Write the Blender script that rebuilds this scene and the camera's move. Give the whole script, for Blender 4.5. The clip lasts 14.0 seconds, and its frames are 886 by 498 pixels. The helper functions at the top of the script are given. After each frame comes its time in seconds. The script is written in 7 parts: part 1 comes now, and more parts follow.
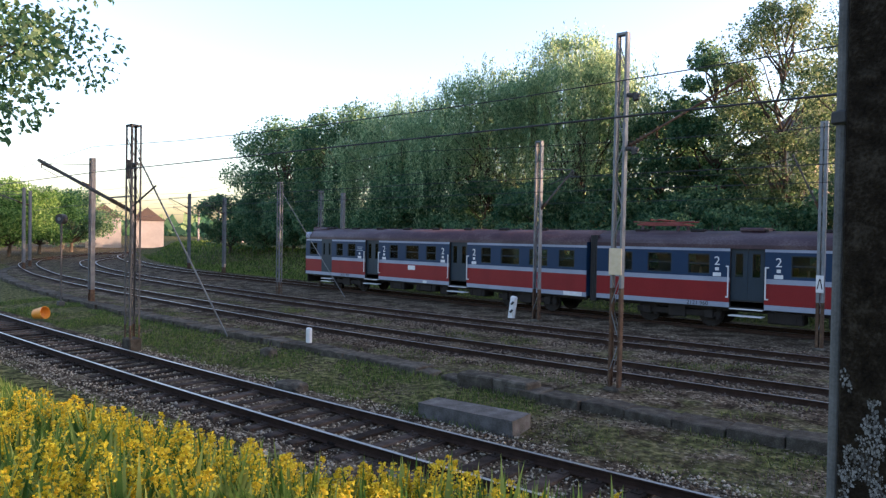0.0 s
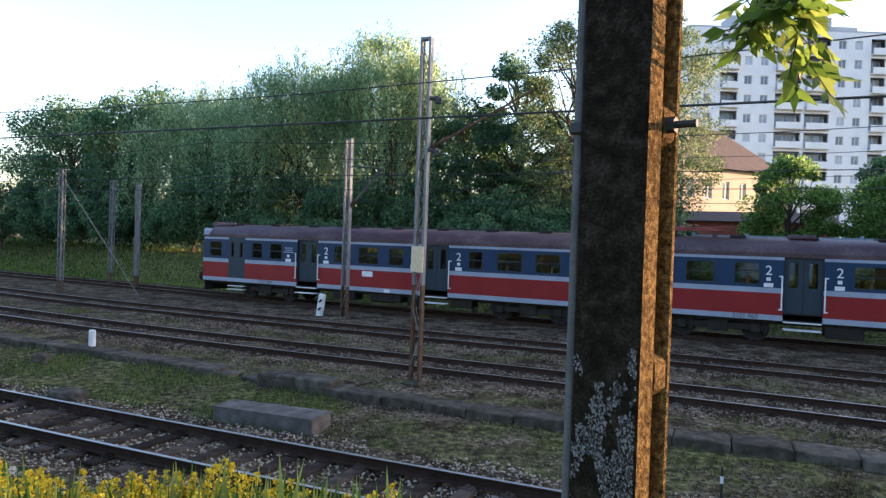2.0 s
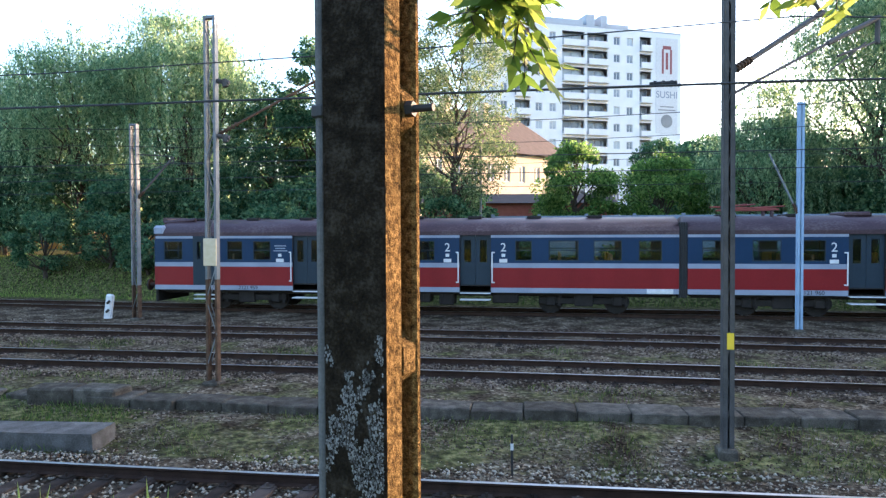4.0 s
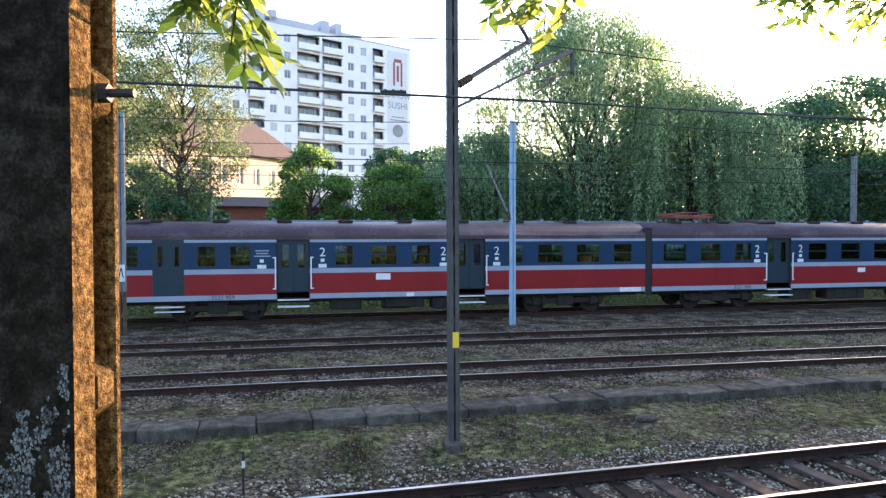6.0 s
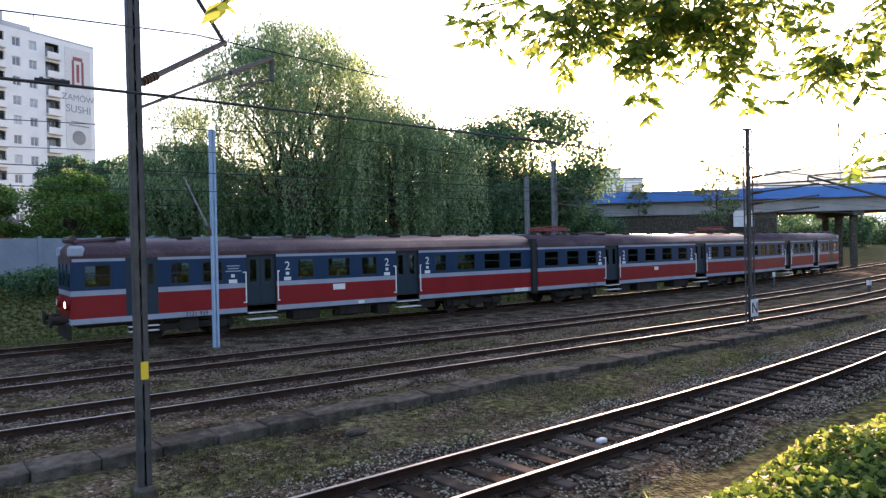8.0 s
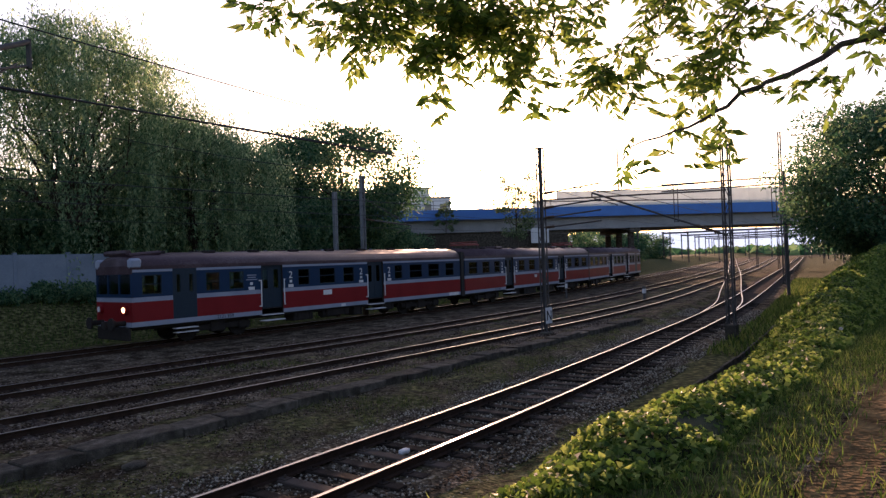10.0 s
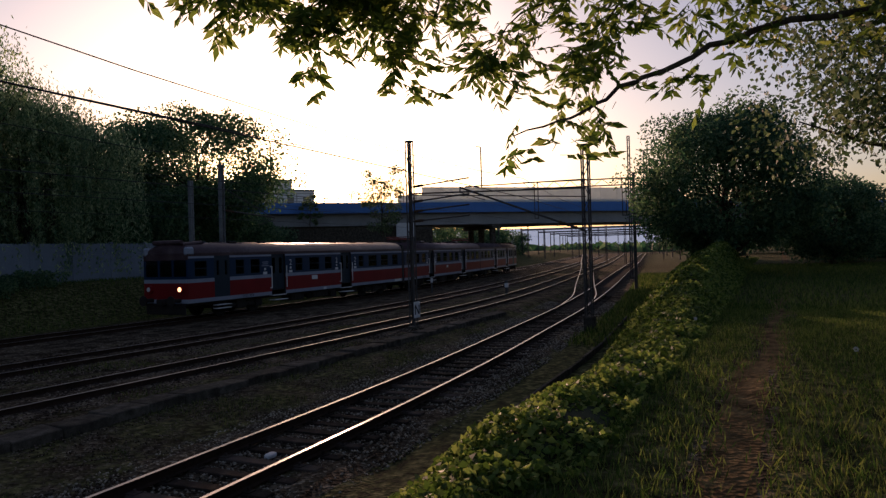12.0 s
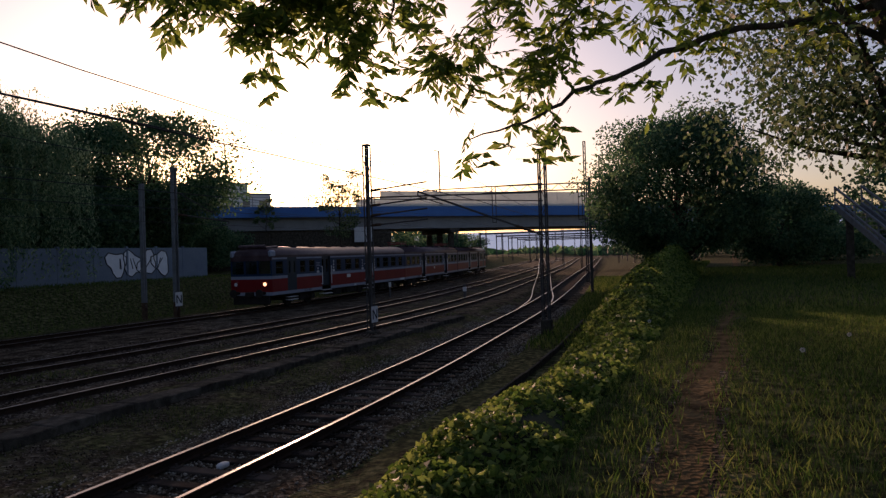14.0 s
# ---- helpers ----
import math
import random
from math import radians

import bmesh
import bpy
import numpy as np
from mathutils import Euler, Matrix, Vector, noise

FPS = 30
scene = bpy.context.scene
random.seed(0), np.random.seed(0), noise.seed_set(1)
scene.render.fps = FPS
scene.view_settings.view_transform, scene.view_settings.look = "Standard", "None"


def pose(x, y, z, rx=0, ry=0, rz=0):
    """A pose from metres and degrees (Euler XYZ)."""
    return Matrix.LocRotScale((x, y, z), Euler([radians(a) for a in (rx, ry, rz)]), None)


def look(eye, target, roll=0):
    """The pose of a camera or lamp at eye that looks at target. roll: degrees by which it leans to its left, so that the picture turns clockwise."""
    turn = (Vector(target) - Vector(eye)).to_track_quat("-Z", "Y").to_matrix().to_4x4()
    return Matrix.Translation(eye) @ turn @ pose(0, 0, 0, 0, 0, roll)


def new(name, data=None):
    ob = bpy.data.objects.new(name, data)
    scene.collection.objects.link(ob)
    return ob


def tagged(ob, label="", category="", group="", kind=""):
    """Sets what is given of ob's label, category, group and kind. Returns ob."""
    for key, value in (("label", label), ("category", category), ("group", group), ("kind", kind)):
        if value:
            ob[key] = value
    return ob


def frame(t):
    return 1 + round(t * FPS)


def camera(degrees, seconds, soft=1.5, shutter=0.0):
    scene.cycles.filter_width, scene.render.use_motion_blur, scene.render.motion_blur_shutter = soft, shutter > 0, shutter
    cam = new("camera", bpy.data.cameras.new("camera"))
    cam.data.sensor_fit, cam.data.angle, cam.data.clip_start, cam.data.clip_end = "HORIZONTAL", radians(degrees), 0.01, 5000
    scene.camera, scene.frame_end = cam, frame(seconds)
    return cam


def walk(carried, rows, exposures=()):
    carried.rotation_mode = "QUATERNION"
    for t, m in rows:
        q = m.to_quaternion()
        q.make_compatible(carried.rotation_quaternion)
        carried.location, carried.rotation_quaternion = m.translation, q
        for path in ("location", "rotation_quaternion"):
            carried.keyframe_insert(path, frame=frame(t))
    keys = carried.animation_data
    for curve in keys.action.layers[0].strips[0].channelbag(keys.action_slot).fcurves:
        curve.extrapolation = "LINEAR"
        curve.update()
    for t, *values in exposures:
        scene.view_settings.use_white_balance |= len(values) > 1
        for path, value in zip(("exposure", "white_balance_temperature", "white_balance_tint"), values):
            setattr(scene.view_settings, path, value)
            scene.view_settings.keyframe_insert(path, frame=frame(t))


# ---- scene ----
cam = camera(65.6, 14.0, soft=1.35)


def aim(x, y, z, yaw, pitch, roll):
    """A camera pose from a place, a yaw to the left of +y, a pitch upwards and a roll, in degrees."""
    a, p = radians(yaw), radians(pitch)
    ahead = Vector((-math.sin(a) * math.cos(p), math.cos(a) * math.cos(p), math.sin(p)))
    return look((x, y, z), Vector((x, y, z)) + ahead * 10, roll)


PATH = [
    (0, -0.537, -0.41, 3.269, 39.3, -0.93, 0.99),
    (0.5, -0.477, -0.432, 3.272, 39, -0.94, 0.97),
    (1, -0.414, -0.398, 3.267, 35.24, -0.79, 1.44),
    (1.5, -0.376, -0.339, 3.265, 30.12, -0.68, 1.72),
    (2, -0.332, -0.286, 3.261, 23.94, -0.73, 1.87),
    (2.5, -0.289, -0.228, 3.261, 19.52, -1.12, 1.49),
    (2.7, -0.272, -0.217, 3.265, 17.99, -1.28, 1.19),
    (4.8, 0.023, -0.008, 3.271, 1.93, -1.44, -0.31),
    (5, 0.001, 0.002, 3.268, -0.04, -1.37, -0.21),
    (5.5, -0.013, 0.029, 3.258, -6.5, -1.31, -0.21),
    (6, -0.004, 0.12, 3.279, -13.15, -1.31, -0.08),
    (6.5, 0.028, 0.207, 3.301, -20.03, -1.04, -0.08),
    (7, 0.074, 0.355, 3.229, -27.06, -0.66, 0.33),
    (7.5, 0.123, 0.375, 3.225, -31.57, -0.46, -0.36),
    (8, 0.252, 0.491, 3.239, -37.05, -0.26, -1.2),
    (8.5, 0.361, 0.516, 3.217, -41.6, 0.48, -1.31),
    (9, 0.498, 0.511, 3.213, -45.31, 0.55, -1.55),
    (9.2, 0.547, 0.51, 3.173, -46.78, 0.55, -1.57),
    (11.3, 0.934, 0.961, 2.988, -60.45, 0.74, -1.79),
    (11.5, 0.962, 0.995, 2.993, -61.41, 0.48, -1.5),
    (12, 0.998, 1.022, 2.981, -63.88, 0.15, -1.59),
    (12.5, 1.033, 1.04, 2.973, -65.28, 0.12, -1.7),
    (13, 1.06, 1.046, 2.973, -66.2, 0.12, -1.67),
    (13.5, 1.085, 1.03, 2.986, -66.58, 0.31, -1.64),
    (14, 1.07, 1.019, 2.981, -67.33, 0.39, -1.74),
]
EXPOSURES = [(0.0, 2.35, 5680, 27), (1.5, 2.35, 5650, 26), (2.7, 2.75, 5450, 21), (5.0, 3.03, 5380, 20), (6.5, 2.95, 5650, 26), (7.5, 2.55, 5900, 27), (9.0, 2.05, 5900, 37),
             (11.3, -0.15, 5800, 33), (12.5, -0.45, 5800, 34), (14.0, -0.32, 5800, 36)]
walk(cam, [(r[0], aim(*r[1:])) for r in PATH], EXPOSURES)

# ---- light: low evening sun beyond the bridge, bright pale sky ----
SUN_AZ, SUN_EL = 53.5, 7.5
world = bpy.data.worlds.new("world")
scene.world = world
world.use_nodes = True
wn = world.node_tree.nodes
sky = wn.new("ShaderNodeTexSky")
sky.sky_type, sky.sun_disc = "NISHITA", False
sky.sun_elevation, sky.sun_rotation = radians(SUN_EL), radians(SUN_AZ)
sky.air_density, sky.dust_density, sky.ozone_density = 1.0, 2.2, 1.0
world.node_tree.links.new(sky.outputs[0], wn["Background"].inputs[0])
wn["Background"].inputs[1].default_value = 0.15
sun = new("sun", bpy.data.lights.new("sun", "SUN"))
sun.data.energy, sun.data.angle, sun.data.color = 4.5, radians(0.6), (1.0, 0.62, 0.33)
sa, se = radians(SUN_AZ), radians(SUN_EL)
sun.matrix_world = look((0, 0, 60), (-math.sin(sa) * math.cos(se), -math.cos(sa) * math.cos(se), 60 - math.sin(se)))


# ---- materials ----
def rgb(c):
    return (*c, 1.0)


def surface(name, colours, scale=4.0, rough=0.8, bump=0.3, metal=0.0, fine=12.0, spread=0.5, island=0.0, rand=0.0, bright=1.0,
            coords="Object", trans=None, spec=0.3, stretch=(1, 1, 1), depth=0.02):
    """Two scales of noise blend the colours; island or rand vary each piece; trans lets light through thin leaves."""
    m = bpy.data.materials.new(name)
    m.use_nodes = True
    nt = m.node_tree
    n, l = nt.nodes, nt.links
    p = n["Principled BSDF"]
    tc, mp = n.new("ShaderNodeTexCoord"), n.new("ShaderNodeMapping")
    mp.inputs["Scale"].default_value = stretch
    if coords == "World":
        geo = n.new("ShaderNodeNewGeometry")
        l.new(geo.outputs["Position"], mp.inputs["Vector"])
    else:
        l.new(tc.outputs[coords], mp.inputs["Vector"])
    a, b = n.new("ShaderNodeTexNoise"), n.new("ShaderNodeTexNoise")
    a.inputs["Scale"].default_value, a.inputs["Detail"].default_value = scale, 5
    b.inputs["Scale"].default_value, b.inputs["Detail"].default_value = scale * fine, 3
    for t in (a, b):
        l.new(mp.outputs[0], t.inputs["Vector"])
    mixf = n.new("ShaderNodeMix")
    mixf.inputs[0].default_value = 0.4
    l.new(a.outputs["Fac"], mixf.inputs[2])
    l.new(b.outputs["Fac"], mixf.inputs[3])
    val = mixf.outputs[0]
    if island or rand:
        src = n.new("ShaderNodeNewGeometry") if island else n.new("ShaderNodeObjectInfo")
        o = src.outputs["Random Per Island"] if island else src.outputs["Random"]
        ma = n.new("ShaderNodeMath")
        ma.operation = "MULTIPLY_ADD"
        ma.inputs[1].default_value, ma.inputs[2].default_value = (island or rand), -0.5 * (island or rand)
        l.new(o, ma.inputs[0])
        ad = n.new("ShaderNodeMath")
        l.new(val, ad.inputs[0])
        l.new(ma.outputs[0], ad.inputs[1])
        val = ad.outputs[0]
    ramp = n.new("ShaderNodeValToRGB")
    k = len(colours)
    el = ramp.color_ramp.elements
    while len(el) < k:
        el.new(0.5)
    for i, c in enumerate(colours):
        el[i].position = 0.5 + spread * ((i / max(1, k - 1)) - 0.5) * 0.8
        el[i].color = rgb([v * bright for v in c])
    l.new(val, ramp.inputs[0])
    l.new(ramp.outputs[0], p.inputs["Base Color"])
    p.inputs["Roughness"].default_value, p.inputs["Metallic"].default_value = rough, metal
    p.inputs["Specular IOR Level"].default_value = spec
    if bump:
        bu = n.new("ShaderNodeBump")
        bu.inputs["Strength"].default_value, bu.inputs["Distance"].default_value = bump, depth
        l.new(mixf.outputs[0], bu.inputs["Height"])
        l.new(bu.outputs[0], p.inputs["Normal"])
    if trans:
        tr, ms = n.new("ShaderNodeBsdfTranslucent"), n.new("ShaderNodeMixShader")
        hs = n.new("ShaderNodeHueSaturation")
        hs.inputs["Value"].default_value = 1.3
        l.new(ramp.outputs[0], hs.inputs["Color"])
        l.new(hs.outputs[0], tr.inputs["Color"])
        ms.inputs[0].default_value = trans
        l.new(p.outputs[0], ms.inputs[1])
        l.new(tr.outputs[0], ms.inputs[2])
        l.new(ms.outputs[0], n["Material Output"].inputs["Surface"])
    return m


def glow(name, colour, strength):
    m = surface(name, [colour, colour], bump=0)
    p = m.node_tree.nodes["Principled BSDF"]
    p.inputs["Emission Color"].default_value, p.inputs["Emission Strength"].default_value = rgb(colour), strength
    return m


M_BALLAST = surface("ballast", [(0.05, 0.038, 0.03), (0.14, 0.105, 0.085), (0.27, 0.23, 0.2)], 2.2, 0.95, 1.0, fine=9, coords="World", spread=0.6, depth=0.05)
M_STONE = surface("ballast stones", [(0.048, 0.034, 0.023), (0.13, 0.105, 0.073), (0.34, 0.3, 0.23)], 9, 0.9, 0.4, island=0.9, spec=0.12)
M_GRASS = surface("grass ground", [(0.035, 0.05, 0.014), (0.075, 0.095, 0.028), (0.13, 0.12, 0.05)], 0.8, 0.95, 0.8, fine=14, coords="World", depth=0.04)
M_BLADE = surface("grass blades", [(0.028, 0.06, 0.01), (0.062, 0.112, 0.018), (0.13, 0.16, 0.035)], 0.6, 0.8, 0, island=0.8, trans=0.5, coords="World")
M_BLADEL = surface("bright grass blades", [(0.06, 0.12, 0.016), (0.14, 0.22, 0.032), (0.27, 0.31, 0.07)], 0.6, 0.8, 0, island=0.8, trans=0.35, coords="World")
M_WEED = surface("dull verge weeds", [(0.03, 0.048, 0.011), (0.065, 0.095, 0.02), (0.14, 0.15, 0.042)], 0.6, 0.85, 0, island=0.8, trans=0.4, coords="World")
M_STONEB = surface("brown ballast stones", [(0.035, 0.024, 0.017), (0.085, 0.06, 0.043), (0.19, 0.15, 0.115)], 9, 0.9, 0.4, island=0.9, spec=0.1)
M_RAILTOP = surface("polished rail head", [(0.32, 0.3, 0.28), (0.5, 0.46, 0.42)], 6, 0.36, 0.05, metal=1.0, coords="World")
M_RAIL = surface("rusty rail", [(0.02, 0.013, 0.01), (0.055, 0.033, 0.023)], 5, 0.85, 0.3, coords="World", spec=0.06)
M_SLEEPER = surface("worn sleeper", [(0.016, 0.012, 0.009), (0.036, 0.027, 0.021), (0.08, 0.062, 0.05)], 5, 0.95, 0.6, rand=0.5, spec=0.08)
M_CONC = surface("weathered concrete", [(0.026, 0.022, 0.016), (0.066, 0.057, 0.044), (0.14, 0.123, 0.098)], 5, 0.92, 0.9, rand=0.12, coords="World", spec=0.06)
# Post concrete twice: sunlit flank and shaded front are put into the colour.
M_POSTSUN = surface("sunlit post concrete", [(0.014, 0.008, 0.003), (0.11, 0.066, 0.02), (0.27, 0.175, 0.062)], 34, 0.95, 1.0, fine=3.5, coords="World", spec=0.06, spread=0.42, depth=0.03)
M_POSTSHADE = surface("shaded post concrete", [(0.004, 0.003, 0.002), (0.013, 0.0098, 0.0066), (0.038, 0.031, 0.022)], 14, 0.95, 1.0, fine=5, spread=0.45, coords="World", spec=0.06)
M_STEEL = surface("grey painted steel", [(0.11, 0.118, 0.122), (0.21, 0.222, 0.228)], 4, 0.55, 0.1, metal=0.2, coords="World")
M_STEELM = surface("dull grey galvanised steel", [(0.08, 0.082, 0.084), (0.16, 0.165, 0.168)], 4, 0.65, 0.1, coords="World")
M_STEELB = surface("pale blue painted steel", [(0.2, 0.3, 0.42), (0.3, 0.39, 0.5)], 4, 0.6, 0.1, coords="World")
M_STEELD = surface("dark weathered steel", [(0.035, 0.033, 0.031), (0.09, 0.085, 0.08)], 5, 0.7, 0.2, coords="World")
M_RUST = surface("rusty steel", [(0.03, 0.017, 0.01), (0.075, 0.043, 0.024), (0.13, 0.085, 0.052)], 5, 0.85, 0.4, coords="World")
M_WIRE = surface("dark wire", [(0.03, 0.03, 0.03), (0.05, 0.05, 0.05)], 3, 0.6, 0)
M_BARK = surface("bark", [(0.022, 0.017, 0.012), (0.06, 0.046, 0.033), (0.12, 0.095, 0.07)], 5, 0.95, 0.9, stretch=(1, 1, 0.25))
M_LEAF = surface("dark green leaves", [(0.028, 0.085, 0.04), (0.066, 0.145, 0.066), (0.145, 0.225, 0.1)], 0.5, 0.6, 0, island=0.7, trans=0.52)
M_MAPLE = surface("blue-green maple leaves", [(0.03, 0.085, 0.04), (0.07, 0.15, 0.07), (0.14, 0.22, 0.11)], 0.5, 0.5, 0, island=0.7, trans=0.6)
M_LEAFL = surface("fresh green leaves", [(0.045, 0.11, 0.02), (0.095, 0.19, 0.036), (0.19, 0.29, 0.07)], 0.5, 0.55, 0, island=0.7, trans=0.55)
M_WILLOW = surface("willow leaves", [(0.09, 0.17, 0.085), (0.185, 0.285, 0.14), (0.35, 0.43, 0.22)], 0.4, 0.6, 0, island=0.7, trans=0.7)
M_BIRCH = surface("pale foliage", [(0.045, 0.085, 0.033), (0.095, 0.155, 0.06), (0.19, 0.24, 0.11)], 0.4, 0.6, 0, island=0.8, trans=0.4)


# ---- mesh tools ----
def mesh_of(name, bm, material, smooth=False):
    me = bpy.data.meshes.new(name)
    bm.normal_update()
    bm.to_mesh(me)
    bm.free()
    for m in (material if isinstance(material, (list, tuple)) else [material]):
        me.materials.append(m)
    if smooth:
        me.polygons.foreach_set("use_smooth", [True] * len(me.polygons))
    return me


def raw(name, verts, faces, material, smooth=False):
    me = bpy.data.meshes.new(name)
    me.from_pydata([tuple(v) for v in verts], [], [tuple(f) for f in faces])
    for m in (material if isinstance(material, (list, tuple)) else [material]):
        me.materials.append(m)
    if smooth:
        me.polygons.foreach_set("use_smooth", [True] * len(me.polygons))
    return me


def part(name, data, material, parent, label="", at=None, smooth=False):
    """One mesh object under a thing or a part; data is a bmesh or a shared mesh."""
    me = data if isinstance(data, bpy.types.Mesh) else mesh_of(name, data, material, smooth)
    ob = new(name, me)
    ob.parent = parent
    if at is not None:
        ob.matrix_basis = at
    return tagged(ob, label) if label else ob


def thing(name, label, category, at=None, data=None, material=None, group="", kind="", smooth=False):
    me = None
    if data is not None:
        me = data if isinstance(data, bpy.types.Mesh) else mesh_of(name, data, material, smooth)
    ob = new(name, me)
    if at is not None:
        ob.matrix_basis = at
    return tagged(ob, label, category, group, kind)


def box(bm, x0, x1, y0, y1, z0, z1, bevel=0.0, mi=0):
    vs = [bm.verts.new(p) for p in ((x0, y0, z0), (x1, y0, z0), (x1, y1, z0), (x0, y1, z0), (x0, y0, z1), (x1, y0, z1), (x1, y1, z1), (x0, y1, z1))]
    fs = [bm.faces.new([vs[i] for i in f]) for f in ((0, 3, 2, 1), (4, 5, 6, 7), (0, 1, 5, 4), (1, 2, 6, 5), (2, 3, 7, 6), (3, 0, 4, 7))]
    for f in fs:
        f.material_index = mi
    if bevel:
        es = list({e for f in fs for e in f.edges})
        bmesh.ops.bevel(bm, geom=es, offset=bevel, segments=1, affect="EDGES", profile=0.5)
    return vs


def bar(bm, a, b, r, sides=6, r2=None, mi=0):
    """A round bar from a to b, tapered to r2."""
    a, b = Vector(a), Vector(b)
    d = (b - a).normalized()
    u = d.orthogonal().normalized()
    v = d.cross(u)
    r2 = r if r2 is None else r2
    rings = []
    for p, rr in ((a, r), (b, r2)):
        rings.append([bm.verts.new(p + (u * math.cos(k * math.tau / sides) + v * math.sin(k * math.tau / sides)) * rr) for k in range(sides)])
    for k in range(sides):
        f = bm.faces.new((rings[0][k], rings[0][(k + 1) % sides], rings[1][(k + 1) % sides], rings[1][k]))
        f.material_index = mi
    bm.faces.new(rings[0][::-1]).material_index = mi
    bm.faces.new(rings[1]).material_index = mi


def beam(bm, a, b, w, h, up=(0, 0, 1), mi=0):
    """A rectangular bar from a to b, w wide across and h high."""
    a, b = Vector(a), Vector(b)
    d = (b - a).normalized()
    s = d.cross(Vector(up))
    s = s.normalized() if s.length > 1e-4 else d.orthogonal().normalized()
    t = s.cross(d).normalized()
    c = [(-1, -1), (1, -1), (1, 1), (-1, 1)]
    r0 = [bm.verts.new(a + s * w / 2 * i + t * h / 2 * j) for i, j in c]
    r1 = [bm.verts.new(b + s * w / 2 * i + t * h / 2 * j) for i, j in c]
    fs = [bm.faces.new((r0[k], r0[(k + 1) % 4], r1[(k + 1) % 4], r1[k])) for k in range(4)]
    fs += [bm.faces.new(r0[::-1]), bm.faces.new(r1)]
    for f in fs:
        f.material_index = mi


def spline(points, step=1.0):
    """Catmull-Rom through (x, y) points, sampled evenly; returns points and headings."""
    p = np.array(points, float)
    p = np.vstack([2 * p[0] - p[1], p, 2 * p[-1] - p[-2]])
    out = []
    for i in range(1, len(p) - 2):
        t = np.linspace(0, 1, 24, endpoint=False)[:, None]
        a, b, c, d = p[i - 1], p[i], p[i + 1], p[i + 2]
        out.append(0.5 * (2 * b + (c - a) * t + (2 * a - 5 * b + 4 * c - d) * t**2 + (3 * b - a - 3 * c + d) * t**3))
    q = np.vstack([*out, p[-2]])
    s = np.r_[0, np.cumsum(np.linalg.norm(np.diff(q, axis=0), axis=1))]
    n = max(2, int(s[-1] / step))
    si = np.linspace(0, s[-1], n + 1)
    q = np.stack([np.interp(si, s, q[:, 0]), np.interp(si, s, q[:, 1])], 1)
    g = np.gradient(q, axis=0)
    return q, np.arctan2(g[:, 1], g[:, 0]), si


def sweep(name, q, ang, profile, material, offset=0.0, z=0.0, mi=None):
    """A closed profile of (across, up) run along a ground line."""
    k = len(profile)
    verts, faces, ids = [], [], []
    for (x, y), a in zip(q, ang):
        nx, ny = -math.sin(a), math.cos(a)
        lift = z(x) if callable(z) else z
        for o, h in profile:
            verts.append((x + nx * (o + offset), y + ny * (o + offset), h + float(lift)))
    for i in range(len(q) - 1):
        for j in range(k):
            jj = (j + 1) % k
            faces.append((i * k + j, i * k + jj, (i + 1) * k + jj, (i + 1) * k + j)[::-1])
            ids.append(mi[j] if mi else 0)
    faces.append(tuple(range(k)))
    faces.append(tuple((len(q) - 1) * k + j for j in range(k))[::-1])
    ids += [0, 0]
    me = raw(name, verts, faces, material)
    me.polygons.foreach_set("material_index", ids)
    return me


# ---- the lines of the tracks (centre lines on the ground plan) ----
TRACK_A = [(-145, 88), (-122, 66), (-101, 48.5), (-76, 37.4), (-60, 32.9), (-47, 31.0), (-36, 29.9), (-25, 28.7), (-14, 28.0), (5, 27.8), (20, 27.6), (36, 27.5), (52, 28.6), (72, 31.6), (97, 36), (140, 44), (260, 68)]
TRACK_B = [(-140, 100), (-122, 78), (-103, 53), (-85, 37.3), (-71, 30.2), (-56, 26), (-35, 22.6), (-20, 21.4), (0, 21.2), (12, 20.8), (24, 20.3), (40, 20.9), (60, 23.2), (90, 28), (140, 37), (260, 60)]
TRACK_C = [(-140, 104), (-126, 84), (-112, 53), (-92, 34.8), (-78, 27.2), (-61, 21.9), (-48, 19.4), (-35, 17.9), (-20, 16.6), (-8, 16.4), (0, 16.35), (10, 16.05), (22, 15.75), (34, 15.95), (46, 17), (66, 20), (95, 24.5), (140, 32), (260, 54)]
TRACK_D = [(-90, 13.6), (-60, 11.0), (-33, 9.25), (-24, 8.75), (-14, 8.45), (-5, 8.42), (2, 8.55), (8, 8.74), (14, 8.98), (20, 9.4), (27, 10.08), (36, 11.0), (46, 12.3), (60, 14.3), (90, 18.8), (140, 26.6), (260, 46)]
BRANCH = [(38, 11.25), (46, 12.75), (58, 15.8), (76, 20.3), (100, 26.4), (150, 39.5), (260, 68)]
WALL_LINE = [(-75, 25.4), (-66, 21), (-56, 18), (-41, 15.3), (-27, 13.85), (-13.5, 13.4), (-7.8, 12.95), (0, 13.05), (8, 13.4), (16, 13.45), (26, 13.55), (32.5, 13.6)]


def line_y(points):
    q, _, _ = spline(points, 1.0)
    o = np.argsort(q[:, 0])
    return q[o, 0], q[o, 1]


CX, CY = line_y(TRACK_C)
AX, AY = line_y(TRACK_A)
DX, DY = line_y(TRACK_D)
WX, WY = line_y(WALL_LINE)


def ease(v, a, b):
    t = np.clip((v - a) / (b - a), 0, 1)
    return t * t * (3 - 2 * t)


def near_line(x):
    """Height of the near track's rail heads: a little below the others, level with them beyond the points."""
    return -0.2 * (1 - ease(np.asarray(x, float), 45, 85))


